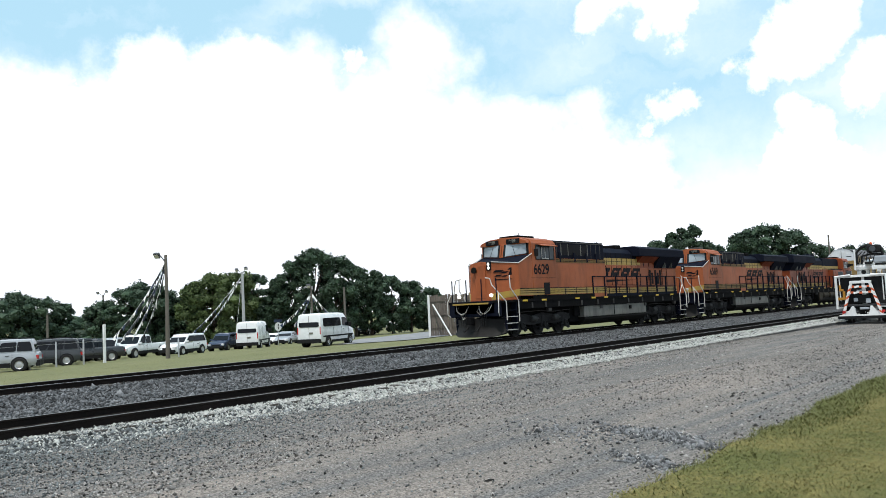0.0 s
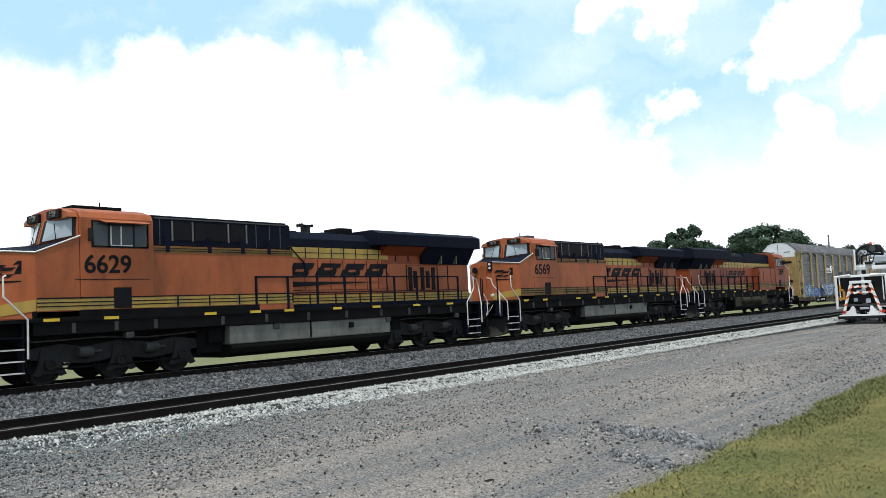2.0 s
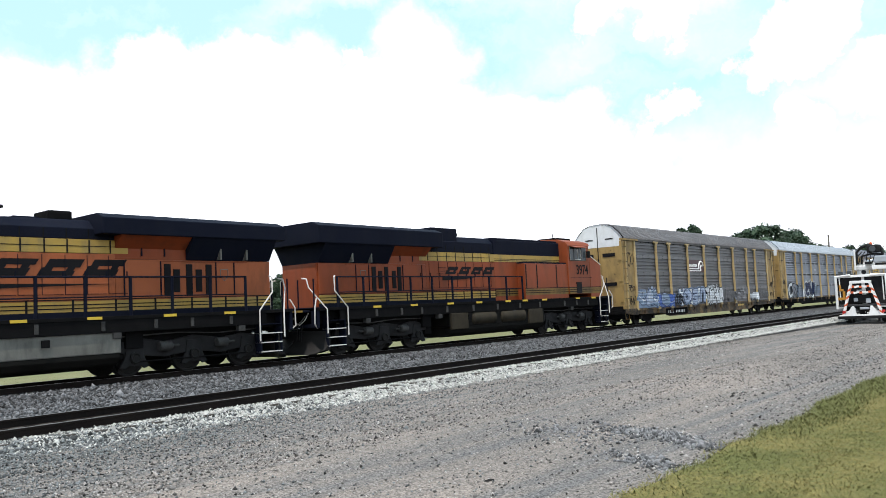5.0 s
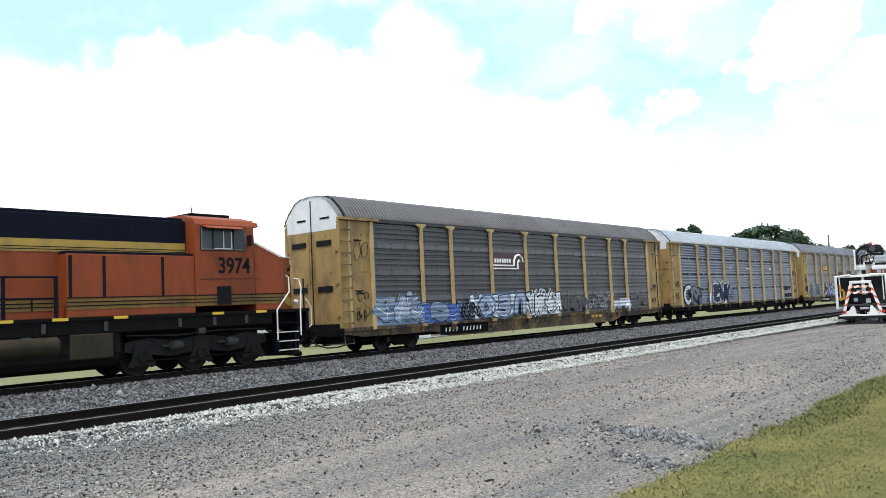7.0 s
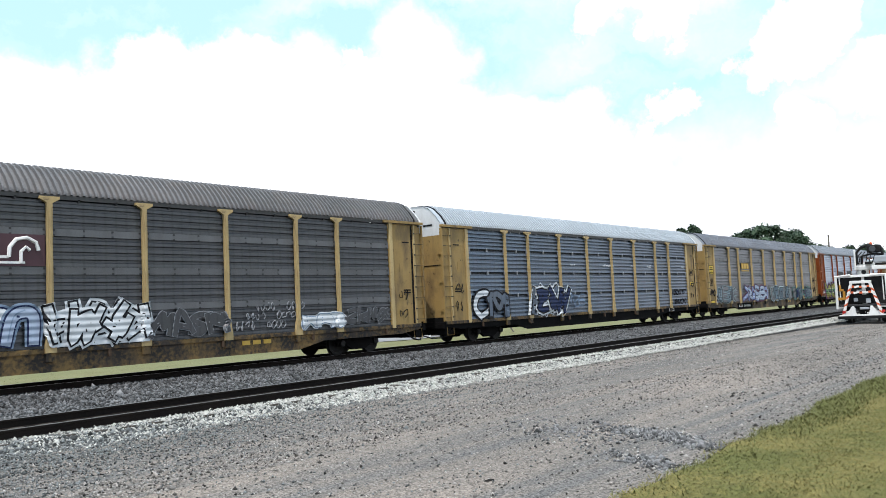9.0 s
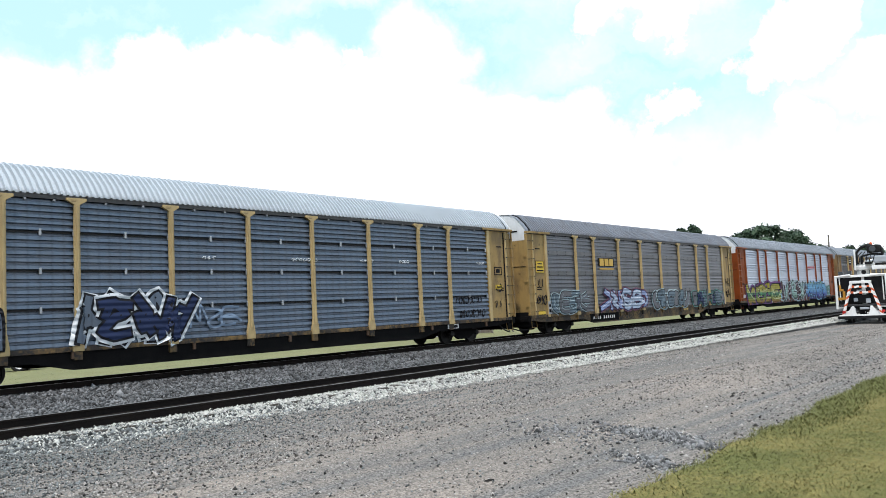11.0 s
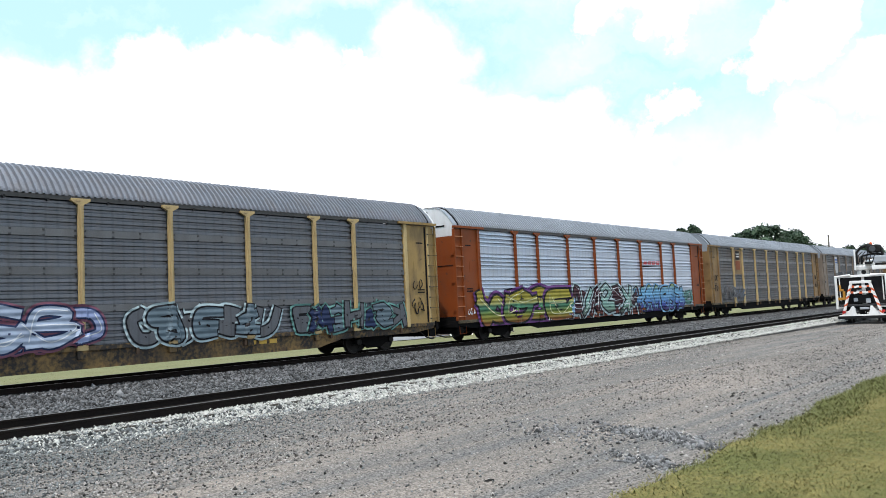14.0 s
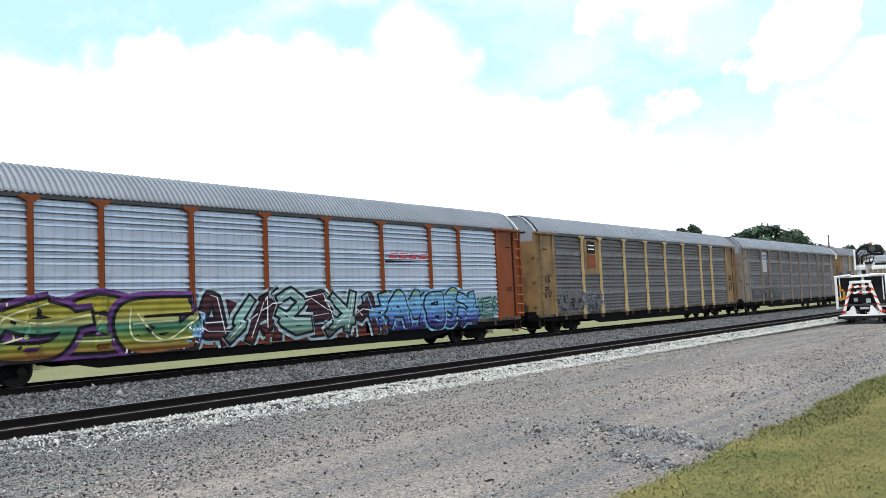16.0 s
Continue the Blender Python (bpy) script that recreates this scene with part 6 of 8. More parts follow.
            for i in range(9):
                z = 1.15 + i * 0.43
                bar("rung", [(X(e + 0.04 * q), 1.55 * s, z), (X(e + 0.54 * q), 1.55 * s, z)], 0.016 if body == "rack_orange" else 0.011, M["rung_worn"] if body == "rack_orange" else M["sill_dirt"], c, 5)
                boxes("rung_bolt", [(min(X(e + 0.5 * q), X(e + 0.58 * q)), max(X(e + 0.5 * q), X(e + 0.58 * q)), 1.535 * s - 0.012, 1.535 * s + 0.012, z - 0.025, z + 0.025)], M["bolt"], c)
            boxes("hatch", [(min(X(e + 1.05 * q), X(e + 1.4 * q)), max(X(e + 1.05 * q), X(e + 1.4 * q)), 1.462 * s - 0.008, 1.462 * s + 0.008, 3.05, 3.5)], BD, c)
            each("stencil_bar", [(min(X(e + 0.8 * q), X(e + 1.2 * q)), max(X(e + 0.8 * q), X(e + 1.2 * q)), 1.464 * s - 0.008, 1.464 * s + 0.008, z, z + 0.05) for z in (2.3, 2.2, 4.2)], M["letter"], c)
    # ends
    for e, q in ((0.0, 1), (RACK + TAIL, -1)):
        for s in (-1, 1):
            d = boxes("end_door", [(min(X(e + 0.02 * q), X(e + 0.08 * q)), max(X(e + 0.02 * q), X(e + 0.08 * q)), min(0.03 * s, 1.44 * s), max(0.03 * s, 1.44 * s), 1.14, 4.62)], BD, t, bevel=0.015)
            each("door_slot", [(X(e) - 0.012, X(e) + 0.012, min(0.3 * s, 1.1 * s), max(0.3 * s, 1.1 * s), z, z + 0.2) for z in (2.35, 4.05)], M["letter"], d) if top_end == "slots" else None
            bar("lock_rod", [(X(e - 0.02 * q), 0.12 * s, 1.2), (X(e - 0.02 * q), 0.12 * s, 4.55)], 0.022, BD, d, 5)
            for z in (1.4, 2.6, 3.8):
                boxes("hinge", [(min(X(e - 0.03 * q), X(e + 0.04 * q)), max(X(e - 0.03 * q), X(e + 0.04 * q)), min(1.3 * s, 1.47 * s), max(1.3 * s, 1.47 * s), z, z + 0.1)], BD, d)
        bm = B()
        prof = roof_profile()
        prism(bm, [(-1.44, 4.63), (1.44, 4.63)] + [(y * 0.985, z - 0.01) for y, z in prof[::-1]], "x", min(X(e + 0.03 * q), X(e + 0.09 * q)), max(X(e + 0.03 * q), X(e + 0.09 * q)))
        part("roof_end", bm, M["end_white"] if top_end != "dark" else M[roof], t, "pale roof end sheet" if top_end != "dark" else "")
        gap = 0.02 if top_end == "slots" else 0.06
        boxes("end_seam", [(X(e + 0.015 * q) - 0.008, X(e + 0.015 * q) + 0.008, -gap, gap, 1.0, 5.8)], M["letter"], t)
        if top_end == "plain":
            each("door_strap", [(X(e + 0.015 * q) - 0.01, X(e + 0.015 * q) + 0.01, min(0.1 * s, 1.4 * s), max(0.1 * s, 1.4 * s), 3.34, 3.37) for s in (-1, 1)], M["letter"], t)
        each("data_bar", [(X(e + 0.02 * q) - 0.006, X(e + 0.02 * q) + 0.006, y, y + 0.5, 5.05, 5.12) for y in (-1.0, 0.3)], M["letter"], t)
        boxes("end_sill", [(min(X(e - 0.02 * q), X(e + 0.15 * q)), max(X(e - 0.02 * q), X(e + 0.15 * q)), -1.45, 1.45, 0.68, 0.95)], M["grime"], t, bevel=0.02)
        # black strip, gear box and beam added to carry darkness under the end
        boxes("end_dark_strip", [(min(X(e + 0.0 * q), X(e + 0.1 * q)), max(X(e + 0.0 * q), X(e + 0.1 * q)), -1.42, 1.42, 0.955, 1.135)], M["grime"], t, "added black strip under the end doors")
        boxes("draft_gear", [(min(X(e - 0.22 * q), X(e + 1.5 * q)), max(X(e - 0.22 * q), X(e + 1.5 * q)), -0.3, 0.3, 0.5, 0.9)], M["grime"], t, "black cushioned draft gear", bevel=0.03)
        boxes("end_dark_beam", [(min(X(e + 0.12 * q), X(e + 0.5 * q)), max(X(e + 0.12 * q), X(e + 0.5 * q)), -1.4, 1.4, 0.42, 0.7)], M["grime"], t, "added black beam across the wagon's end", bevel=0.03)
        coupler(t, 0.01 if q > 0 else 2 * NOSE + RACK - 0.01, q)
        bar("uncoupling_lever", [(X(e - 0.05 * q), -1.3, 0.85), (X(e - 0.2 * q), -0.6, 0.75), (X(e - 0.22 * q), 0.0, 0.9)], 0.018, M["grime"], t)
        bar("brake_hose", [(X(e + 0.9 * q), -1.2, 0.62), (X(e + 0.5 * q), -1.22, 0.38), (X(e + 0.1 * q), -1.15, 0.3), (X(e - 0.25 * q), -0.95, 0.3), (X(e - 0.5 * q), -0.7, 0.42), (X(e - 0.62 * q), -0.5, 0.6)], 0.03, M["trim"], t)
        for s in (-1, 1):
            bm = B()
            for z in (0.4, 0.42):
                tube(bm, [(X(e + 0.2 * q), 1.42 * s, 0.8), (X(e + 0.2 * q), 1.45 * s, 0.4), (X(e + 0.65 * q), 1.45 * s, 0.4), (X(e + 0.65 * q), 1.42 * s, 0.8)], 0.018, 5)
            part("stirrup", bm, BD, t)
    # narrow black strip over the arch near each end of the roof
    for e in (0.27, RACK - 0.35):
        ob = part("roof_end_line", shared("seal", end_line_mesh), None, t, "black line across the roof's end")
        ob.location = (X(e), 0, 0)
    ob = part("roof", shared(("roof", roof), lambda: roof_mesh(M[roof])), None, t, "ribbed metal barrel roof")
    ob.location = (NOSE, 0, 0)
    return t, s0, False, 2 * NOSE + RACK


TRAIN = []
FRONT = 29.8       # where the leading coupler stands at the start
TRAIN.append(locomotive("6629", FRONT, False, lead=True))
TRAIN.append(locomotive("6569", FRONT + 22.3, False))
TRAIN.append(locomotive("3974", FRONT + 44.6, True, 22.75, shift=0.6))
RACKS = 98.05 - NOSE
PITCH = RACK + 2 * NOSE
KINDS = [("rack_yellow", "panel_dark", "roof_warm", "yellow autorack wagon with dark grey ribbed sides and graffiti", "slots", "sill_dirt", "sill_dirt"),
         ("rack_yellow", "panel_blue", "roof_pale", "yellow autorack wagon with blue-grey ribbed sides and bright roof", "plain", "sill_dirt", "grime"),
         ("rack_yellow", "panel_slate", "roof_grey", "yellow autorack wagon with grey sides, yellow mark and graffiti", "plain", "sill_dirt", "sill_dirt"),
         ("rack_orange", "panel_pale", "roof_mid", "orange autorack wagon with silver sides and large colourful graffiti", "plain", "sill_patch", "grime"),
         ("rack_ochre", "panel_brown", "roof_mid", "rusty ochre autorack wagon with brown ribbed sides", "dark", "sill_patch", "grime"),
         ("rack_brown", "panel_brown", "roof_mid", "brown autorack wagon with dull grey-brown sides", "dark", "sill_patch", "grime"),
         ("rack_ochre", "panel_dark", "roof_grey", "ochre autorack wagon with grey ribbed sides at the rear", "plain", "sill_dirt", "grime"),
         ("rack_yellow", "panel_blue", "roof_grey", "yellow autorack wagon with blue-grey sides at the rear", "plain", "sill_dirt", "grime")]
for i, (bd, pn, rf, lb, te, sl, lo) in enumerate(KINDS):
    TRAIN.append(autorack(RACKS + i * PITCH, bd, pn, rf, lb, te, sl, lo))

# ---- trees and distance ----
def tree(x, y, z, height, width, leaf="leaf", seed=0, clumps=58, leaves=150, label="dark green broadleaf tree with a full crown"):
    """Tapered trunk with limbs; a crown of many small leaf tufts in uneven clumps with gaps."""
    rng = random.Random(seed)
    t = thing("tree", label, "tree", pose(x, y, z, 0, 0, rng.uniform(0, 360)))
    bm = B()
    tr = 0.03 * height
    tube(bm, [(0, 0, -0.3), (0.1 * rng.random(), 0, height * 0.2), (0.2 * rng.random(), 0.1, height * 0.45), (0, 0, height * 0.75)], tr, 8, tr * 0.25)
    cl = []
    for k in range(clumps):
        a, u = rng.uniform(0, 6.28), rng.random() ** 0.6
        low = max(0.04, 1 - 1.5 * width / height)
        g = rng.random()
        h = low + (0.97 - low) * g
        rad = width / 2 * math.sqrt(max(0.05, 1 - ((g - 0.45) / 0.57) ** 2)) * (0.35 + 0.6 * u)
        cl.append((rad * math.cos(a), rad * math.sin(a), h * height, width * rng.uniform(0.09, 0.17)))
    for c in cl[:9]:
        tube(bm, [(0, 0, c[2] * 0.5), (c[0] * 0.5, c[1] * 0.5, c[2] * 0.75), (c[0] * 0.9, c[1] * 0.9, c[2])], tr * 0.35, 5, tr * 0.08)
    part("trunk", bm, M["bark"], t)
    r2 = np.random.default_rng(seed + 100)
    n = clumps * leaves
    ci = np.repeat(np.array(cl), leaves, axis=0)
    d = r2.normal(size=(n, 3))
    d /= np.linalg.norm(d, axis=1, keepdims=True)
    p = ci[:, :3] + d * ci[:, 3:4] * (0.6 + 0.5 * r2.random((n, 1))) * np.array([1, 1, 0.8])
    u = r2.normal(size=(n, 3))
    u /= np.linalg.norm(u, axis=1, keepdims=True)
    w = np.cross(u, r2.normal(size=(n, 3)))
    w /= np.linalg.norm(w, axis=1, keepdims=True)
    s = (0.010 * height + 0.065) * r2.lognormal(0, 0.3, (n, 1))
    v = np.stack([p - u * s, p + w * s * 0.6, p + u * s, p - w * s * 0.6], 1).reshape(-1, 3)
    f = np.arange(4 * n).reshape(-1, 4)
    # dense inner foliage of each clump
    a5 = (1 + 5 ** 0.5) / 2
    ico = np.array([(-1, a5, 0), (1, a5, 0), (-1, -a5, 0), (1, -a5, 0), (0, -1, a5), (0, 1, a5), (0, -1, -a5), (0, 1, -a5), (a5, 0, -1), (a5, 0, 1), (-a5, 0, -1), (-a5, 0, 1)]) / 1.902
    tri = np.array([(0, 11, 5), (0, 5, 1), (0, 1, 7), (0, 7, 10), (0, 10, 11), (1, 5, 9), (5, 11, 4), (11, 10, 2), (10, 7, 6), (7, 1, 8), (3, 9, 4), (3, 4, 2), (3, 2, 6), (3, 6, 8), (3, 8, 9), (4, 9, 5), (2, 4, 11), (6, 2, 10), (8, 6, 7), (9, 8, 1)])
    c = np.array(cl)
    inner = (c[:, None, :3] + ico[None] * c[:, None, 3:4] * r2.uniform(0.55, 0.95, (clumps, 12, 1)) * np.array([1, 1, 0.8])).reshape(-1, 3)
    g = (tri[None] + 12 * np.arange(clumps)[:, None, None]).reshape(-1, 3) + len(v)
    part("crown", raw("crown", np.concatenate([v, inner]).tolist(), f.tolist() + g.tolist(), M[leaf]), None, t)
    return t


def tree_at(px_az, dist, height, width, leaf="leaf", seed=0, z=-2.0, **kw):
    """A tree by its bearing from the camera's place, degrees from +X towards +Y."""
    return tree(dist * math.cos(radians(px_az)), dist * math.sin(radians(px_az)), z, height, width, leaf, seed, **kw)


# (bearing, distance, height, breadth, leaves)
TREES = [(67.8, 130, 8.2, 7.7, "leaf"), (66.2, 132, 7.8, 7.0, "leaf"), (65.0, 134, 6.7, 4.4, "leaf"), (69.8, 128, 8.6, 10.4, "leaf"), (62.6, 122, 6.7, 5.6, "leaf"),
         (61.2, 122, 8.3, 7.2, "leaf"), (59.9, 122, 8.9, 7.6, "leaf"), (58.7, 124, 7.9, 4.6, "leaf"), (56.9, 118, 8.8, 5.4, "leaf_light"), (55.7, 118, 9.8, 7.0, "leaf_light"),
         (54.3, 118, 9.9, 7.0, "leaf_light"), (53.1, 120, 9.7, 6.2, "leaf"), (57.9, 124, 6.7, 5.5, "leaf"), (51.4, 120, 9.3, 4.4, "leaf"), (50.2, 122, 11.6, 6.7, "leaf"),
         (48.9, 122, 13.1, 8.1, "leaf"), (47.3, 124, 12.0, 7.3, "leaf"), (46.0, 128, 10.7, 5.7, "leaf"), (44.9, 130, 10.1, 6.3, "leaf"), (43.4, 132, 9.1, 6.4, "leaf"),
         (42.1, 134, 8.1, 5.9, "leaf"), (40.7, 136, 6.8, 6.0, "leaf"), (63.9, 150, 4.3, 13.3, "leaf"), (57.8, 150, 5.5, 13.3, "leaf"), (52.2, 150, 6.7, 10.0, "leaf"),
         (22.5, 190, 19.5, 9.3, "leaf"), (23.6, 192, 18.1, 5.7, "leaf"), (24.7, 195, 16.7, 6.9, "leaf"), (21.0, 200, 15.9, 8.9, "leaf"), (19.1, 180, 16.8, 8.8, "leaf"),
         (17.7, 178, 17.5, 11.0, "leaf"), (16.2, 180, 16.0, 9.6, "leaf"), (14.7, 185, 13.4, 7.0, "leaf"), (13.4, 195, 13.6, 9.0, "leaf"), (11.9, 200, 12.9, 11.8, "leaf")]
for az, dist, h, w, leaf in TREES:
    tree_at(az, dist, h, w, leaf, seed=int(az * 10))


# ---- parked vehicles ----
def wheel_parts(t, x, y, r, wide, side):
    bm = B()
    lathe(bm, (x, y, r), "y", [(-wide / 2, r * 0.62), (-wide / 2, r * 0.93), (-wide * 0.35, r), (wide * 0.35, r), (wide / 2, r * 0.93), (wide / 2, r * 0.62), (-wide / 2, r * 0.62)], 20, False)
    w = part("tyre", bm, M["tyre"], t, smooth=True)
    bm = B()
    lathe(bm, (x, y, r), "y", [(-wide * 0.42 * side, r * 0.1), (wide * 0.42 * side, r * 0.64), (wide * 0.46 * side, r * 0.6), (wide * 0.3 * side, r * 0.5), (wide * 0.36 * side, r * 0.12), (wide * 0.36 * side, 0.01)], 18)
    part("rim", bm, M["rim"], w, smooth=True)


def loft(bm, sections, fine=4):
    """Skins closed outlines of equal count, one after another along x, with a smooth run between them."""
    S = np.array(sections, float)
    rows = []
    for i in range(len(S) - 1):
        p0, p1, p2, p3 = S[max(i - 1, 0)], S[i], S[i + 1], S[min(i + 2, len(S) - 1)]
        for q in range(fine):
            u = q / fine
            rows.append(p1 + (p2 - p0) * 0.3 * u * (1 - u) ** 2 - (p3 - p1) * 0.3 * (1 - u) * u * u + (p2 - p1) * (3 * u * u - 2 * u ** 3) * 0.6 + (p2 - p1) * u * 0.4)
    sections = [[tuple(v) for v in ring] for ring in rows + [S[-1]]]
    rings = [[bm.verts.new(v) for v in s] for s in sections]
    n = len(rings[0])
    for a, b in zip(rings, rings[1:]):
        for k in range(n):
            bm.faces.new((a[k], a[(k + 1) % n], b[(k + 1) % n], b[k]))
    bm.faces.new(rings[0][::-1]), bm.faces.new(rings[-1])


# outline of the lower body (x, top) and of the glasshouse (x0 low, x0 high, x1 high, x1 low, roof), front at +x
SHAPES = {
    "suv": dict(L=4.7, W=1.88, belt=1.05, hood=(1.0, 0.98, 0.8), roof=1.74, glass=(-2.22, -2.0, 0.35, 1.1), wheels=(-1.4, 1.45), r=0.37, low=0.3),
    "pickup": dict(L=5.6, W=1.95, belt=1.12, hood=(1.08, 1.05, 0.9), roof=1.88, glass=(-0.55, -0.4, 0.75, 1.4), wheels=(-1.75, 1.85), r=0.4, low=0.38),
    "sedan": dict(L=4.6, W=1.8, belt=0.92, hood=(0.9, 0.85, 0.68), roof=1.42, glass=(-1.7, -1.05, 0.25, 1.05), wheels=(-1.35, 1.4), r=0.32, low=0.22),
}


def vehicle(kind, paint, m, label, name, scale=1.0, category="car"):
    """A parked road vehicle with its front towards +x."""
    q = SHAPES[kind]
    t = thing(name, label, category, m @ Matrix.Scale(scale, 4), "parked vehicles")
    L2, W2 = q["L"] / 2, q["W"] / 2
    P = M[paint]
    bm = B()
    belt = q["belt"]
    tops = [(-L2, belt * 0.55, 0.86), (-L2 + 0.04, belt * 0.9, 0.94), (-L2 + 0.18, belt, 0.98), (q["glass"][0] + 0.3, belt, 1.0), (0.2, belt, 1.0), (q["glass"][3], q["hood"][0], 0.99),
            (L2 - 0.55, q["hood"][1], 0.95), (L2 - 0.12, q["hood"][2], 0.88), (L2, q["hood"][2] * 0.7, 0.8)]
    secs = []
    for x, z, w in tops:
        y, lo = W2 * w, q["low"] + (0.1 if abs(x) > L2 - 0.1 else 0)
        secs.append([(x, -y * 0.93, lo), (x, -y, lo + 0.15), (x, -y, z * 0.72), (x, -y * 0.95, z - 0.04), (x, -y * 0.86, z), (x, y * 0.86, z), (x, y * 0.95, z - 0.04), (x, y, z * 0.72), (x, y, lo + 0.15), (x, y * 0.93, lo)])
    loft(bm, secs)
    body = part("body", bm, P, t, smooth=True)
    g0, g1, g2, g3 = q["glass"]
    R = q["roof"]
    tw = 0.80
    bm = B()
    lo, hi = belt - 0.02, R - 0.06
    secs = []
    for x, z, w in ((g0, lo, 0.93), (g1, hi, tw + 0.02), (g1 + 0.12, R, tw), ((g1 + g2) / 2, R + 0.03, tw), (g2 - 0.1, R, tw), (g2 + 0.02, hi, tw), (g3, lo, 0.93)):
        secs.append([(x, -W2 * 0.93, lo - 0.01), (x, -W2 * (w + 0.02), max(z - 0.06, lo)), (x, -W2 * (w - 0.06), max(z, lo + 0.005)), (x, W2 * (w - 0.06), max(z, lo + 0.005)), (x, W2 * (w + 0.02), max(z - 0.06, lo)), (x, W2 * 0.93, lo - 0.01)])
    loft(bm, secs)
    part("cabin", bm, P, t, smooth=True)
    # glass: side panes, windscreen, rear pane
    def pane(name, quad, out):
        o = Vector(out).normalized()
        c = [Vector(v) for v in quad]
        quad = [v for i in range(4) for v in (c[i].lerp(c[i - 1], 0.08), c[i].lerp(c[(i + 1) % 4], 0.08))]
        bm = B()
        a, b = [bm.verts.new(Vector(v) + o * 0.018) for v in quad], [bm.verts.new(Vector(v) - o * 0.03) for v in quad]
        bm.faces.new(a), bm.faces.new(b[::-1])
        for i in range(8):
            bm.faces.new((a[i], a[(i + 1) % 8], b[(i + 1) % 8], b[i]))
        part(name, bm, M["glass"], t)
    zl, zh = belt + 0.05, R - 0.13
    for s in (-1, 1):
        yl, yh = W2 * 0.935 * s, W2 * (tw + 0.035) * s
        f = lambda u, v: g0 + (g1 - g0) * v + ((g3 + (g2 - g3) * v) - (g0 + (g1 - g0) * v)) * u
        cuts = {"suv": ((0.04, 0.29), (0.305, 0.6), (0.615, 0.93)), "pickup": ((0.06, 0.42), (0.47, 0.88)), "sedan": ((0.1, 0.5), (0.54, 0.88))}[kind]
        for u0, u1 in cuts:
            pane("side_window", [(f(u0, 0.08), yl, zl), (f(u1, 0.08), yl, zl), (f(u1, 0.9), yh, zh), (f(u0, 0.9), yh, zh)], (0, s, 0.15))
        each("door_line", [(x, x + 0.012, s * W2 * 1.002 - 0.006, s * W2 * 1.002 + 0.006, q["low"] + 0.1, belt * 0.95) for x in (g0 + (g3 - g0) * 0.35, g0 + (g3 - g0) * 0.62)], M["trim"], t)
        boxes("door_handle", [(g0 + (g3 - g0) * 0.4, g0 + (g3 - g0) * 0.4 + 0.18, s * W2 - 0.03, s * W2 + 0.03, belt * 0.82, belt * 0.85)], M["trim"], t)
        boxes("sill_trim", [(q["wheels"][0] + 0.45, q["wheels"][1] - 0.45, s * W2 * 0.99 - 0.03, s * W2 * 0.99 + 0.02, q["low"] - 0.05, q["low"] + 0.2)], M["trim"], t)
        mx = g3 - 0.25
        boxes("mirror", [(mx, mx + 0.14, min(s * W2, s * (W2 + 0.2)), max(s * W2, s * (W2 + 0.2)), belt, belt + 0.18)], P, t, bevel=0.03)
        for x in q["wheels"]:
            bm = B()
            lathe(bm, (x, s * (W2 - 0.1), q["r"] + 0.02), "y", [(-0.2 * s, q["r"] * 1.16), (0.106 * s, q["r"] * 1.16)], 20)
            part("wheel_arch", bm, M["trim"], t)
            wheel_parts(t, x, s * (W2 - 0.04), q["r"], 0.24, s)
        lamp_z = (belt * 0.62, belt * 0.62 + 0.2)
        boxes("tail_lamp", [(-L2 - 0.005, -L2 + 0.14, s * W2 * 0.9 - 0.08, s * W2 * 0.9 + 0.06, *lamp_z)], M["red_lens"], t, "red tail lamp", bevel=0.02)
        boxes("headlamp", [(L2 - 0.2, L2 - 0.02, s * W2 * 0.74 - 0.16, s * W2 * 0.74 + 0.14, q["hood"][2] * 0.72, q["hood"][2] * 0.95)], M["clear_lens"], t, bevel=0.02)
    y = W2 * tw * 0.92
    pane("windscreen", [(g3 - 0.06, -W2 * 0.86, zl), (g3 - 0.06, W2 * 0.86, zl), (g2 + 0.04, y, zh + 0.02), (g2 + 0.04, -y, zh + 0.02)], (1, 0, 0.8))
    pane("rear_window", [(g0 + 0.02, -W2 * 0.78, zl + 0.06), (g0 + 0.02, W2 * 0.78, zl + 0.06), (g1 - 0.01, y * 0.95, zh - 0.04), (g1 - 0.01, -y * 0.95, zh - 0.04)], (-1, 0, 0.1))
    boxes("rear_bumper", [(-L2 - 0.07, -L2 + 0.15, -W2 * 0.96, W2 * 0.96, q["low"] - 0.04, q["low"] + 0.3)], M["trim"], t, bevel=0.03)
    boxes("front_bumper", [(L2 - 0.15, L2 + 0.07, -W2 * 0.85, W2 * 0.85, q["low"], q["low"] + 0.24)], M["trim"], t, bevel=0.03)
    boxes("grille", [(L2 - 0.04, L2 + 0.01, -W2 * 0.45, W2 * 0.45, q["hood"][2] * 0.6, q["hood"][2] * 0.88)], M["trim"], t)
    boxes("plate", [(-L2 - 0.012, -L2 - 0.002, -0.16, 0.16, belt * 0.62, belt * 0.62 + 0.09)], M["white"], t)
    if kind == "pickup":
        bm = B()
        box(bm, -L2 + 0.15, g0 - 0.12, -W2 * 0.8, W2 * 0.8, belt - 0.03, belt + 0.012)
        part("bed_cover", bm, M["trim"], t)
    if kind == "suv":
        for s in (-1, 1):
            bar("roof_rail", [(g1 + 0.25, s * W2 * 0.68, R + 0.0), (g1 + 0.35, s * W2 * 0.68, R + 0.07), (g2 - 0.35, s * W2 * 0.68, R + 0.07), (g2 - 0.25, s * W2 * 0.68, R + 0.0)], 0.018, M["trim"], t)
    return t


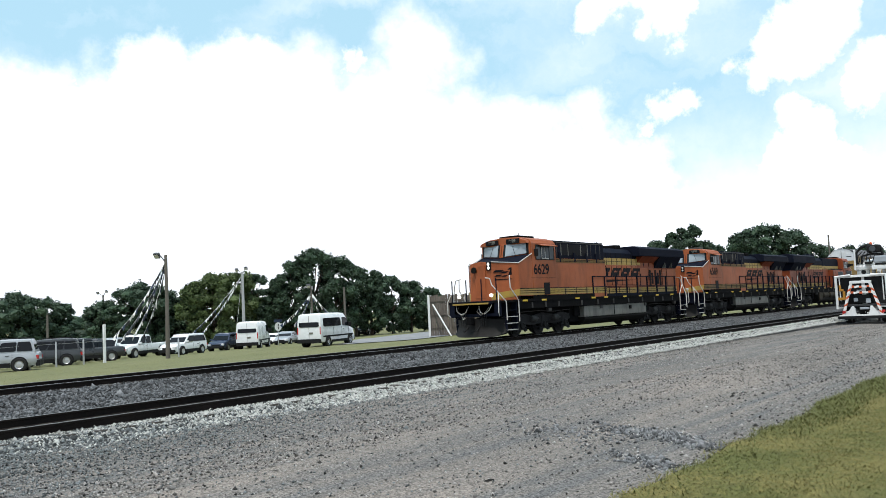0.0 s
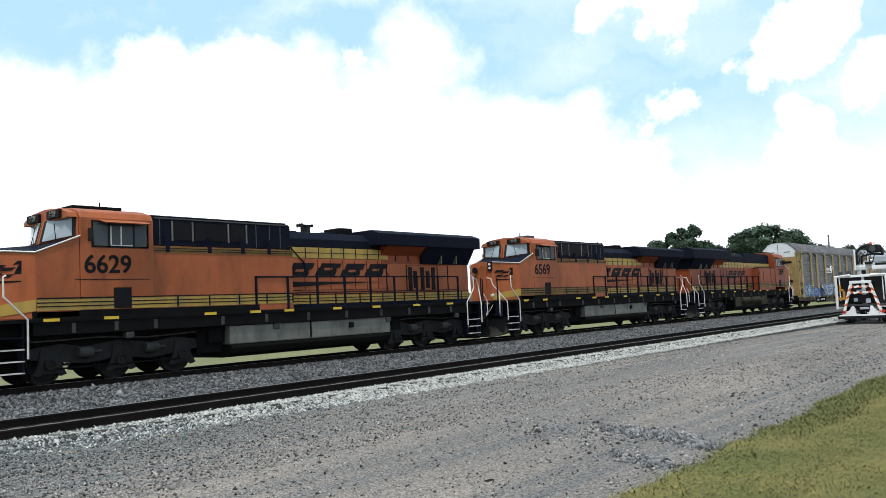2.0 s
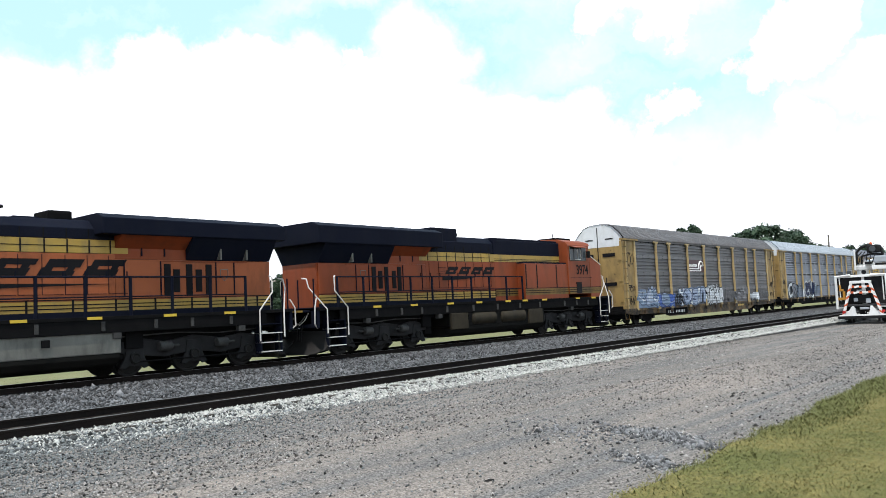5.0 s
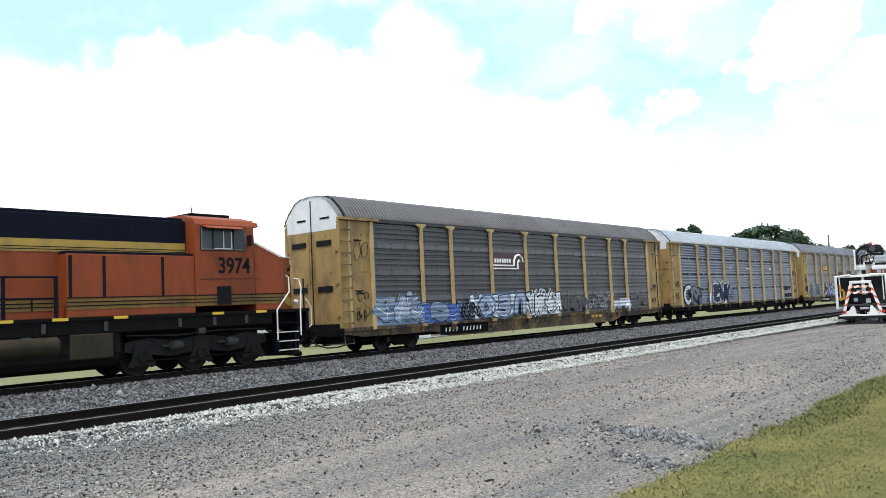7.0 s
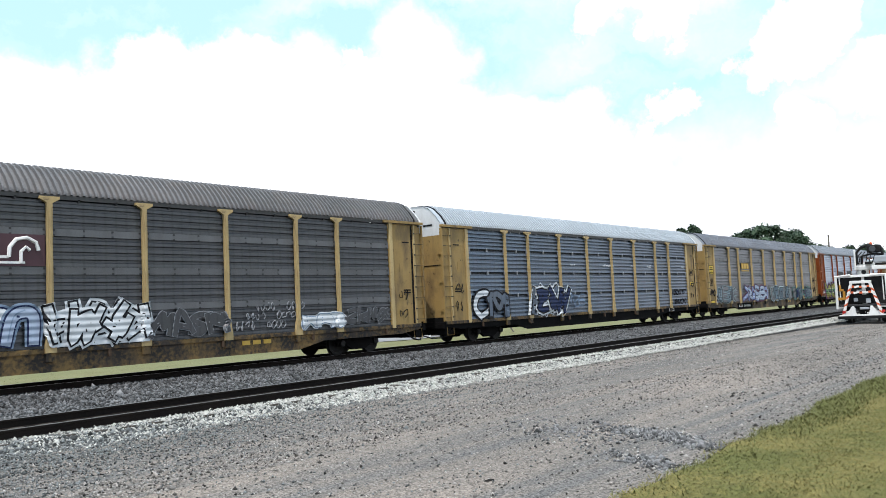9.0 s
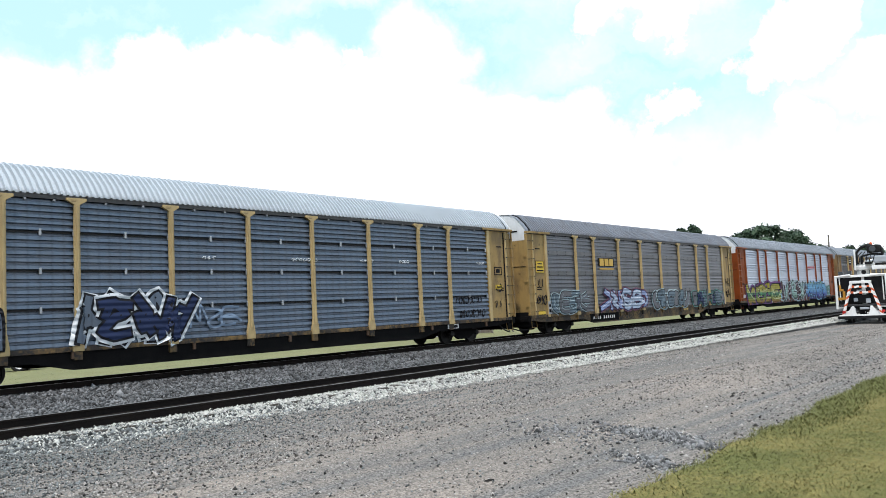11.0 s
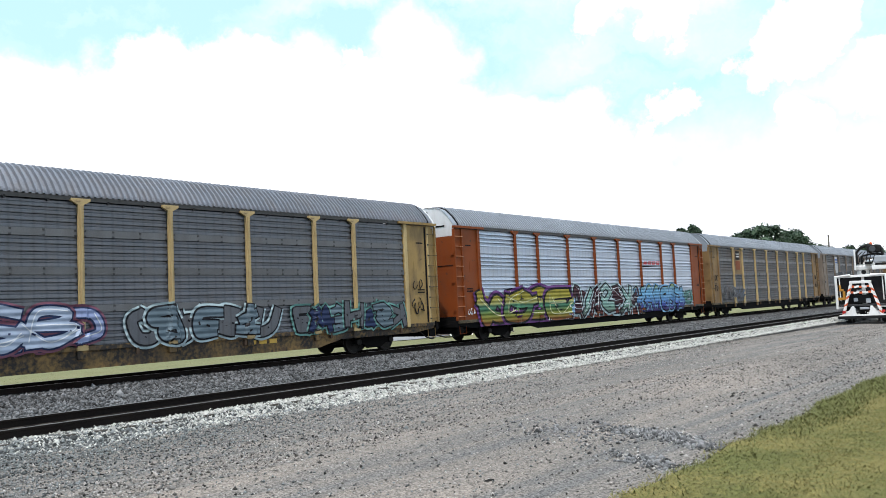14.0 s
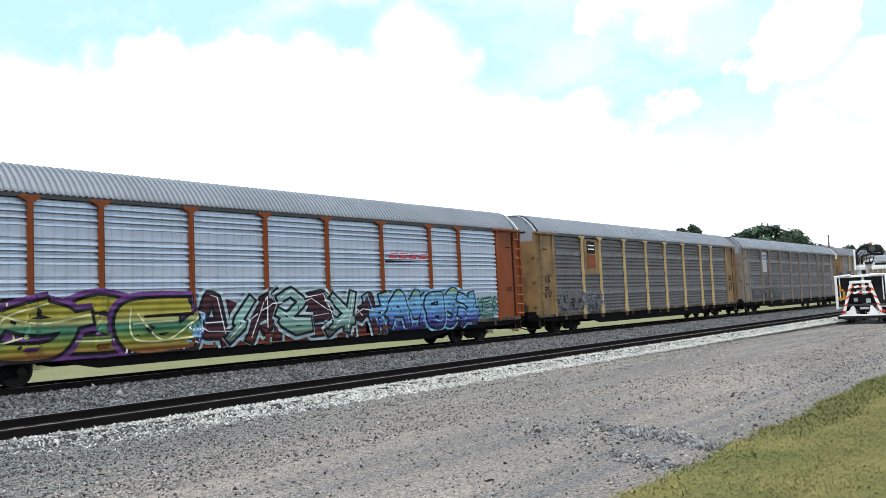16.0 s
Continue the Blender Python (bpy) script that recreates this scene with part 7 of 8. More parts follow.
def van(paint, m, label, scale=1.0, windows=True):
    """A tall panel van, its front towards +x: flat sides that lean in a little, short sloping bonnet, dark lower trim."""
    t = thing("van", label, "van", m @ Matrix.Scale(scale, 4), "parked vehicles")
    P, W2 = M[paint], 1.03
    bm = B()
    secs = []
    for x, top, w, low in ((-2.8, 2.36, 0.97, 0.5), (-2.76, 2.46, 0.99, 0.38), (-2.6, 2.5, 1.0, 0.34), (-0.8, 2.53, 1.0, 0.34), (0.85, 2.5, 1.0, 0.34), (1.2, 2.4, 1.0, 0.34), (1.95, 1.5, 1.0, 0.34), (2.4, 1.34, 0.97, 0.34), (2.7, 1.1, 0.92, 0.36), (2.8, 0.8, 0.84, 0.42)):
        half = [(0.95, low), (1.0, low + 0.12), (1.0, top * 0.5), (0.965, top * 0.76), (0.9, top * 0.93), (0.79, top * 0.985), (0.6, top)]
        secs.append([(x, -W2 * w * a, z) for a, z in half] + [(x, W2 * w * a, z) for a, z in half[::-1]])
    loft(bm, secs)
    part("body", bm, P, t, smooth=True)

    def pane(name, quad, out):
        o = Vector(out).normalized()
        c = [Vector(v) for v in quad]
        ring = [v for i in range(4) for v in (c[i].lerp(c[i - 1], 0.1), c[i].lerp(c[(i + 1) % 4], 0.06))]
        bm = B()
        a, b = [bm.verts.new(v + o * 0.016) for v in ring], [bm.verts.new(v - o * 0.05) for v in ring]
        bm.faces.new(a), bm.faces.new(b[::-1])
        for i in range(8):
            bm.faces.new((a[i], a[(i + 1) % 8], b[(i + 1) % 8], b[i]))
        part(name, bm, M["glass"], t)
    pane("rear_window", [(-2.81, -0.86, 1.5), (-2.81, 0.86, 1.5), (-2.76, 0.8, 2.2), (-2.76, -0.8, 2.2)], (-1, 0, 0.08))
    boxes("door_gap", [(-2.815, -2.79, -0.008, 0.008, 0.65, 2.35)], M["trim"], t)
    for s in (-1, 1):
        y0, y1 = W2 * 0.995 * s, W2 * 0.935 * s
        if windows:
            pane("side_window", [(-2.42, y0, 1.5), (0.32, y0, 1.5), (0.32, y1, 2.14), (-2.42, y1, 2.14)], (0, s, 0.1))
        pane("door_window", [(0.55, y0, 1.5), (1.72, y0, 1.42), (1.2, y1, 2.12), (0.55, y1, 2.14)], (0, s, 0.1))
        each("door_line", [(x, x + 0.014, s * W2 - 0.008, s * W2 + 0.008, 0.6, 1.45) for x in (-0.9, 0.42, 1.55)], M["trim"], t)
        boxes("side_moulding", [(-2.5, 2.3, s * W2 - 0.02, s * W2 + 0.022, 0.72, 0.84)], M["trim"], t, bevel=0.01)
        boxes("sill_trim", [(-1.2, 1.3, s * W2 - 0.04, s * W2 + 0.012, 0.3, 0.48)], M["trim"], t, bevel=0.01)
        boxes("door_handle", [(0.62, 0.8, s * W2 - 0.02, s * W2 + 0.035, 1.2, 1.25)], M["trim"], t)
        boxes("mirror", [(1.5, 1.62, min(s * W2, s * (W2 + 0.26)), max(s * W2, s * (W2 + 0.26)), 1.4, 1.75)], M["trim"], t, bevel=0.03)
        boxes("tail_lamp", [(-2.815, -2.68, s * W2 * 0.93 - 0.035, s * W2 * 0.93 + 0.045, 0.95, 1.5)], M["red_lens"], t, "tall red tail lamp", bevel=0.015)
        boxes("headlamp", [(2.45, 2.72, s * 0.72 - 0.14, s * 0.72 + 0.14, 0.98, 1.22)], M["clear_lens"], t, bevel=0.02)
        for x in (-1.75, 1.75):
            bm = B()
            lathe(bm, (x, s * (W2 - 0.12), 0.4), "y", [(-0.2 * s, 0.44), (0.128 * s, 0.44)], 22)
            part("wheel_arch", bm, M["trim"], t)
            wheel_parts(t, x, s * (W2 - 0.07), 0.36, 0.24, s)
    pane("windscreen", [(1.96, -0.9, 1.55), (1.96, 0.9, 1.55), (1.26, 0.8, 2.34), (1.26, -0.8, 2.34)], (1, 0, 0.8))
    boxes("rear_bumper", [(-2.88, -2.6, -1.0, 1.0, 0.32, 0.62)], M["trim"], t, bevel=0.03)
    boxes("front_bumper", [(2.6, 2.86, -0.92, 0.92, 0.34, 0.62)], M["trim"], t, bevel=0.03)
    boxes("grille", [(2.72, 2.82, -0.5, 0.5, 0.7, 0.95)], M["trim"], t, bevel=0.01)
    boxes("plate", [(-2.83, -2.8, -0.32, 0.0, 0.98, 1.12)], M["tank"], t)
    return t


def park(kind, paint, x, y, heading, label, name, scale=1.0, **kw):
    return vehicle(kind, paint, pose(x, y, ground_height(x, y), 0, 0, heading), label, name, scale, **kw)


# (shape, paint, x, y, heading, label, name, size, glazed, category)
PARKED = [
    ("suv", "car_silver", 18.3, 47.6, 150, "silver sport utility vehicle with black lower trim", "sport_utility_vehicle", 1.0, True, "car"),
    ("suv", "car_white", 26.5, 60.0, 152, "white sport utility vehicle in the second row", "sport_utility_vehicle", 0.95, True, "car"),
    ("suv", "car_silver", 22.4, 56.5, 150, "silver sport utility vehicle in the second row", "sport_utility_vehicle", 1.0, True, "car"),
    ("suv", "car_black", 29.5, 61.0, 190, "black sport utility vehicle in the second row", "sport_utility_vehicle", 0.9, True, "car"),
    ("sedan", "car_silver", 39.3, 63.5, 205, "silver car between the pickup and the vans", "small_car", 0.95, True, "car"),
    ("suv", "car_grey", 22.9, 51.9, 152, "dark grey sport utility vehicle in the car lot", "sport_utility_vehicle", 0.97, True, "car"),
    ("pickup", "car_black", 27.0, 54.8, 165, "charcoal pickup beside the white post", "pickup_truck", 0.88, True, "pickup"),
    ("pickup", "car_black", 33.6, 66.8, 215, "black pickup parked in the lot row", "pickup_truck", 0.95, True, "pickup"),
    ("pickup", "car_silver", 35.6, 67.2, 215, "pale silver pickup parked in the lot row", "pickup_truck", 0.95, True, "pickup"),
    ("pickup", "car_white", 34.2, 60.5, 205, "white crew cab pickup beside the pole", "pickup_truck", 0.95, True, "pickup"),
    ("suv", "car_white", 34.0, 53.8, 203, "white sport utility vehicle with dark glass", "sport_utility_vehicle", 0.86, True, "car"),
    ("suv", "car_blue", 42.2, 60.4, 215, "navy blue sport utility vehicle in the row", "sport_utility_vehicle", 0.85, True, "car"),
    ("van", "car_white", 44.4, 59.0, 40, "white panel van with a dark rear window", "van", 0.94, False, "van"),
    ("sedan", "car_white", 62.0, 78.5, 215, "small white car far back in the lot", "small_car", 0.95, True, "car"),
    ("sedan", "car_silver", 57.0, 70.0, 215, "pale car half hidden behind the van", "small_car", 0.95, True, "car"),
    ("van", "car_white", 39.5, 43.9, 19, "white passenger van with dark windows on grass", "van", 0.93, True, "van"),
    ("sedan", "car_white", 112.0, 105.5, 30, "white car on the far lawn", "small_car", 1.2, True, "car"),
    ("sedan", "car_white", 116.0, 106.5, 30, "white car on the far lawn", "small_car", 1.2, True, "car"),
    ("sedan", "car_black", 94.0, 95.0, 25, "black car on the far street", "small_car", 1.1, True, "car")]
for row in PARKED:
    if row[0] == "van":
        van(row[1], pose(row[2], row[3], ground_height(row[2], row[3]), 0, 0, row[4]), row[5], row[7], row[8])
        continue
    park(*row[:7], scale=row[7], category=row[9])


# ---- poles, pennants, screen ----
def pole(x, y, height, radius, label, lamps=(), material="pole"):
    t = thing("light_pole", label, "pole", pose(x, y, ground_height(x, y) - 0.2))
    bm = B()
    tube(bm, [(0, 0, 0), (0.02, 0, height * 0.5), (0, 0, height + 0.2)], radius, 10, radius * 0.65)
    part("shaft", bm, M[material], t, smooth=True)
    for dx, dy, dz in lamps:
        bar("arm", [(0, 0, height - 0.3), (dx * 0.6, dy * 0.6, height + dz * 0.7), (dx, dy, height + dz)], 0.03, M["dark_metal"], t)
        bm = B()
        prism(bm, [(-0.24, -0.1), (0.22, -0.15), (0.22, 0.0), (-0.08, 0.12)], "y", -0.17, 0.17)
        lamp = part("floodlight", bm, M["dark_metal"], t, "dark floodlight head", bevel=0.02)
        lamp.matrix_basis = pose(dx, dy, height + dz, 0, 30, 40)
        boxes("lens", [(-0.2, 0.2, -0.14, 0.14, -0.16, -0.14)], M["clear_lens"], lamp)
    return t


def pennants(a, b, seed, label="string of white and dark pennants from pole to ground"):
    """A sagging line hung with small cloth triangles."""
    rng = random.Random(seed)
    a, b = Vector(a), Vector(b)
    t = thing("pennant_string", label, "pennants", group="pennant strings")
    n = 30
    line = [a.lerp(b, k / n) + Vector((0, 0, -0.35 * math.sin(math.pi * k / n))) for k in range(n + 1)]
    bar("line", line, 0.012, M["white"], t, 4)
    d = (b - a).normalized()
    side = d.cross(Vector((0, 0, 1))).normalized()
    for k in range(1, n):
        p = line[k]
        w, h = 0.2, rng.uniform(0.22, 0.36)
        tip = p + Vector((0, 0, -h)) + side * rng.uniform(-0.12, 0.12) + d * rng.uniform(-0.05, 0.1)
        bm = B()
        off = side * 0.008
        f = [bm.verts.new(v + off) for v in (p - d * w, p + d * w, tip)]
        g = [bm.verts.new(v - off) for v in (p - d * w, p + d * w, tip)]
        bm.faces.new(f), bm.faces.new(g[::-1])
        for i in range(3):
            bm.faces.new((f[i], f[(i + 1) % 3], g[(i + 1) % 3], g[i]))
        part("pennant", bm, M[rng.choice(("white", "white", "trim", "car_blue", "car_grey"))], t)


def az(deg, d, z):
    return (d * math.cos(radians(deg)), d * math.sin(radians(deg)), z)


pole(27.77, 45.68, 6.5, 0.14, "weathered timber light pole with one floodlight", [(-0.55, 0.1, 0.2)])
for k, x in enumerate((213, 240, 252, 265)):
    pennants((27.9, 45.8, 5.4 - 0.25 * (k % 2)), az(62.1 - k * 0.62, 54.5 + 0.5 * k, 0.65), k)
pole(53.3, 72.6, 8.2, 0.2, "grey light pole with two floodlights on arms", [(-0.5, 0.3, 0.45), (0.35, -0.2, 0.6)], "galv")
for k in range(2):
    pennants((53.3, 72.8, 6.0), az(57.3 - 0.7 * k, 84, 0.0), 10 + k)
pennants((53.1, 72.6, 5.4), (52.6, 73.0, 0.4), 13)
pole(46.0, 53.0, 4.9, 0.12, "timber pole hung with pennants behind the van", [(-0.2, 0.1, 0.3)])
for k, dx in enumerate((-2.6, -1.4, -0.2, 1.1, 2.4)):
    pennants((46.0, 53.0, 3.4), (46.0 + dx * 0.8, 53.0 - dx * 0.75, 0.7), 20 + k)
pole(48.69, 51.76, 4.7, 0.13, "plain weathered timber pole among the trees")
pole(59.5, 115.0, 8.2, 0.16, "distant light pole with two floodlights", [(-0.6, 0.4, 0.5), (0.4, -0.2, 0.7)])
pole(50.0, 112.0, 5.5, 0.2, "distant pale timber pole")
pole(150.0, 37.2, 11.6, 0.18, "distant utility pole above the trees")


def fence_post(x, y, h, material, label):
    t = thing("fence_post", label, "post", pose(x, y, ground_height(x, y) - 0.2), "lot posts")
    bm = B()
    lathe(bm, (0, 0, 0), "z", [(0, 0.055), (h + 0.1, 0.05), (h + 0.2, 0.02)], 10)
    part("post", bm, M[material], t, smooth=True)


for x, y, h in ((19.77, 46.53, 1.5), (24.05, 49.02, 1.55), (22.0, 48.2, 1.5), (17.4, 45.4, 1.5), (29.6, 47.4, 1.2)):
    fence_post(x, y, h, "galv", "thin galvanised post at the edge of the car lot")
t = thing("marker_post", "stout white marker post at the edge of the car lot", "post", pose(25.35, 48.93, ground_height(25.35, 48.93) - 0.2))
boxes("post", [(-0.075, 0.075, -0.075, 0.075, 0, 2.6)], M["white"], t, bevel=0.02)
bm = B()
tube(bm, [(17.4, 45.4, 0.55), (19.77, 46.53, 0.55), (24.05, 49.02, 0.5), (25.35, 48.93, 0.5)], 0.012, 4)
tagged(part("fence_cable", bm, M["galv"]), "slack steel cable between the lot posts", "cable")


def screen(x, y, heading):
    """A tall plank wall end on timber posts with raking braces."""
    t = thing("plank_screen", "tall dark plank screen with pale posts and braces", "fence", pose(x, y, ground_height(x, y), 0, 0, heading))
    for k in range(26):
        boxes("plank", [(k * 0.2, k * 0.2 + 0.185, -0.03 + 0.006 * (k % 3), 0.0 + 0.006 * (k % 3), 0.1, 3.2 + 0.05 * (k % 4))], M["planks"], t)
    for x2 in (0.0, 1.7, 3.4, 5.1):
        boxes("post", [(x2 - 0.08, x2 + 0.08, -0.2, -0.04, 0, 3.35)], M["planks"] if x2 else M["white"], t, "pale end post" if not x2 else "", bevel=0.01)
        bar("brace", [(x2 + 0.3, -0.2, 2.6), (x2 + 1.4, -1.6, 0.05)], 0.06, M["white"] if x2 < 3 else M["pole"], t, 6)
    for z in (0.7, 1.7, 2.8):
        boxes("rail", [(0, 5.2, -0.08, -0.035, z, z + 0.1)], M["planks"], t)


screen(48.6, 42.0, -38.0)

# asphalt street beyond the lot
street = [(39.0, 42.3), (43.4, 38.9), (56, 42.5), (80, 57), (130, 88), (140, 99), (100, 84), (66, 62), (52, 53.5)]
tess = geometry.tessellate_polygon([[Vector((x, y, 0)) for x, y in street]])
bm = B()
fine = [bm.verts.new((x, y, 0)) for x, y in street]
for f in tess:
    bm.faces.new([fine[i] for i in f])
bmesh.ops.subdivide_edges(bm, edges=bm.edges, cuts=7, use_grid_fill=True)
bmesh.ops.triangulate(bm, faces=bm.faces)
for v in bm.verts:
    v.co.z = ground_height(v.co.x, v.co.y) + 0.05
ob = part("street", bm, M["asphalt"])
tagged(ob, "pale worn asphalt street beyond the car lot", "road", kind="structure")

t = thing("street_sign", "blue and white round sign on a post by the lot", "sign", pose(47.0, 58.9, ground_height(47.0, 58.9)))
boxes("post", [(-0.03, 0.03, -0.03, 0.03, 0, 2.3)], M["galv"], t)
bm = B()
lathe(bm, (0, -0.05, 1.75), "y", [(0, 0.01), (0, 0.4), (0.02, 0.4), (0.02, 0.01)], 20)
part("disc", bm, M["white"], t, "white disc")
boxes("panel", [(-0.45, 0.45, -0.06, -0.03, 2.15, 2.4)], M["car_blue"], t, "blue panel")
boxes("bar", [(-0.05, 0.05, -0.07, -0.05, 1.5, 2.0)], M["letter"], t)


# ---- service truck on the road ----
def service_truck(x, y, heading):
    """Rail service truck seen from its rear: striped tail frame, crane on a pedestal, side lockers, rail wheels."""
    t = thing("service_truck", "white rail service truck with crane and orange striped tail", "truck", pose(x, y, road_height(min(x, 60), y), 0, 0, heading))
    W = M["white"]
    boxes("chassis", [(0.2, 7.6, -0.42, -0.3, 0.75, 0.98), (0.2, 7.6, 0.3, 0.42, 0.75, 0.98)], M["trim"], t, bevel=0.01)
    boxes("bed", [(0.0, 4.9, -1.2, 1.2, 0.98, 1.1)], M["dark_metal"], t, bevel=0.02)
    bm = B()
    prism(bm, [(5.2, 0.85), (7.9, 0.85), (7.9, 1.55), (7.2, 1.7), (6.75, 2.55), (5.25, 2.6)], "y", -1.15, 1.15)
    part("cab", bm, W, t, bevel=0.06)
    boxes("cab_window", [(5.18, 5.205, -0.85, 0.85, 1.75, 2.4)], M["glass"], t)
    for s in (-1, 1):
        boxes("locker", [(0.15, 1.6, min(0.75 * s, 1.24 * s), max(0.75 * s, 1.24 * s), 1.1, 1.75)], M["trim"], t, bevel=0.03)
        boxes("locker", [(1.7, 4.8, min(0.75 * s, 1.24 * s), max(0.75 * s, 1.24 * s), 1.1, 2.1)], W, t, bevel=0.03)
        for xw in (2.0, 6.7):
            wheel_parts(t, xw, s * 0.95, 0.48, 0.5 if xw < 3 else 0.3, s)
        boxes("mud_flap", [(1.3, 1.33, s * 0.95 - 0.28, s * 0.95 + 0.28, 0.25, 0.8)], M["trim"], t)
        bm = B()
        lathe(bm, (0.6, 0.72 * s, 0.3), "y", [(-0.06, 0.2), (-0.06, 0.24), (-0.04, 0.2), (0.06, 0.19), (0.06, 0.05)], 18)
        part("rail_wheel", bm, M["wheel_steel"], t, smooth=True)
        boxes("rail_gear", [(0.5, 0.75, 0.6 * s - 0.06, 0.6 * s + 0.06, 0.3, 0.95)], W, t, bevel=0.01)
        # raking striped tail leg, in short bands
        for k in range(13):
            a, b = k / 13, (k + 1) / 13
            y0, y1 = s * (0.98 - 0.5 * a), s * (0.98 - 0.5 * b)
            z0, z1 = 0.45 + 1.8 * a, 0.45 + 1.8 * b
            bm = B()
            prism(bm, [(y0 - 0.085, z0 + 0.05 * s), (y0 + 0.085, z0 - 0.05 * s), (y1 + 0.085, z1 - 0.05 * s), (y1 - 0.085, z1 + 0.05 * s)], "x", -0.12, 0.02)
            part("tail_band", bm, M["stripe"] if k % 3 == 1 else W, t, "orange reflective band" if k % 3 == 1 else "white band")
        boxes("tail_lamp", [(-0.14, -0.1, s * 0.98 - 0.14, s * 0.98 + 0.02, 0.62, 0.76)], M["red_lens"], t)
        boxes("outrigger", [(-0.02, 0.25, s * 0.72 - 0.22, s * 0.72 + 0.22, 0.42, 0.72)], W, t, bevel=0.03)
        # tube frame over the lockers
        bar("guard_frame", [(0.1, 1.26 * s, 0.85), (0.1, 1.26 * s, 2.68), (0.1, 0.5 * s, 2.72)], 0.075, W, t, 8)
        bar("guard_frame", [(0.1, 1.26 * s, 0.95), (0.1, 0.8 * s, 0.95)], 0.06, W, t, 8)
        bar("guard_frame", [(0.15, 1.08 * s, 1.3), (0.15, 1.08 * s, 2.6)], 0.03, W, t, 8)
    boxes("amber_locker", [(0.06, 0.2, 0.78, 1.22, 1.35, 1.5), (0.06, 0.2, 0.82, 0.95, 1.5, 1.85), (0.06, 0.2, 0.9, 1.12, 1.85, 1.98), (0.06, 0.2, 1.02, 1.12, 1.98, 2.2)], M["amber"], t, "amber hose rack", bevel=0.03)
    boxes("tail_top", [(-0.12, 0.02, -0.55, 0.55, 2.25, 2.4)], W, t, bevel=0.02)
    # added black panel: paints the dark interior behind the white tail frame
    boxes("dark_backing", [(0.28, 0.34, -1.24, 1.24, 1.1, 2.62)], M["trim"], t, "black panel added as the dark inside of the tail frame")
    boxes("top_bar", [(0.1, 0.22, -1.3, 1.3, 2.6, 2.74)], W, t, bevel=0.02)
    for z, w in ((2.0, 0.56), (1.68, 0.66)):
        for k in range(9):
            y = -w + k * 2 * w / 9
            boxes("cross_band", [(-0.13, 0.0, y, y + 2 * w / 9, z + 0.03 * (k % 2), z + 0.11 + 0.03 * (k % 2))], M["stripe"] if k % 3 == 1 else W, t)
    boxes("bumper", [(-0.2, 0.05, -1.25, 1.25, 0.3, 0.46)], M["trim"], t, bevel=0.02)
    boxes("step_bumper", [(-0.22, -0.2, -1.15, 1.15, 0.46, 0.54)], W, t)
    boxes("hose_reel", [(0.05, 0.4, -0.4, 0.4, 1.15, 1.6)], M["trim"], t, bevel=0.05)
    bm = B()
    lathe(bm, (0.55, -0.1, 1.1), "z", [(0, 0.3), (1.55, 0.28), (1.6, 0.3), (1.86, 0.3), (1.92, 0.42), (2.08, 0.44), (2.14, 0.3), (2.3, 0.24)], 18)
    part("crane_pedestal", bm, W, t, smooth=True)
    bm = B()
    lathe(bm, (0.2, -0.18, 2.86), "x", [(0, 0.02), (0, 0.12), (0.1, 0.12)], 16)
    part("pedestal_hatch", bm, M["trim"], t, "round dark port in the crane pedestal")
    bm = B()
    prism(bm, [(0.3, 3.2), (0.3, 3.5), (4.6, 3.75), (4.8, 3.7), (4.8, 3.4)], "y", -0.55, -0.25)
    part("crane_boom", bm, W, t, "white folded crane boom", bevel=0.02)
    bar("crane_post", [(0.2, 0.22, 3.0), (0.2, 0.2, 4.15)], 0.05, W, t, 8)
    # black jib frame with its winch, hoses and hook
    bar("jib_frame", [(0.25, 0.1, 3.3), (0.25, 0.12, 3.95), (0.25, -0.1, 4.22), (0.25, -0.5, 4.35), (0.25, -1.1, 4.2), (0.25, -1.2, 3.75)], 0.075, M["trim"], t, 8)
    bar("jib_frame", [(0.3, -0.1, 3.3), (0.3, -0.12, 3.75), (0.3, -0.6, 3.85), (0.3, -1.2, 3.8)], 0.06, M["trim"], t, 8)
    boxes("winch", [(0.1, 0.9, -1.1, -0.42, 3.92, 4.34)], M["trim"], t, "black winch on the jib", bevel=0.08)
    bm = B()
    lathe(bm, (0.06, -0.72, 4.12), "x", [(0, 0.02), (0, 0.15), (0.1, 0.19), (0.2, 0.1)], 14)
    part("winch_drum", bm, M["car_grey"], t, "dark grey winch drum")
    for k in range(5):
        bar("hose", [(0.12, 0.0 - 0.16 * k, 3.3), (0.02, -0.06 - 0.17 * k, 3.55), (0.05, -0.02 - 0.2 * k, 3.8), (0.1, -0.2 - 0.16 * k, 4.0)], 0.022, M["trim"], t, 6)
    boxes("valve_block", [(0.0, 0.3, -0.62, -0.3, 3.28, 3.42)], M["trim"], t, "dark valve block", bevel=0.02)
    boxes("control_box", [(0.05, 0.6, -1.45, -0.72, 3.34, 3.72)], M["car_silver"], t, "pale grey control box", bevel=0.06)
    boxes("control_box", [(0.0, 0.5, -1.5, -0.62, 2.98, 3.2)], W, t, bevel=0.03)
    boxes("box_slit", [(-0.01, 0.02, -1.4, -0.8, 3.22, 3.32)], M["trim"], t)
    for y, z in ((0.55, 2.86), (0.98, 2.84)):
        boxes("rack_clip", [(0.1, 0.3, y - 0.12, y + 0.12, z - 0.1, z + 0.12)], M["car_grey"], t, "grey stowage clip", bevel=0.03)
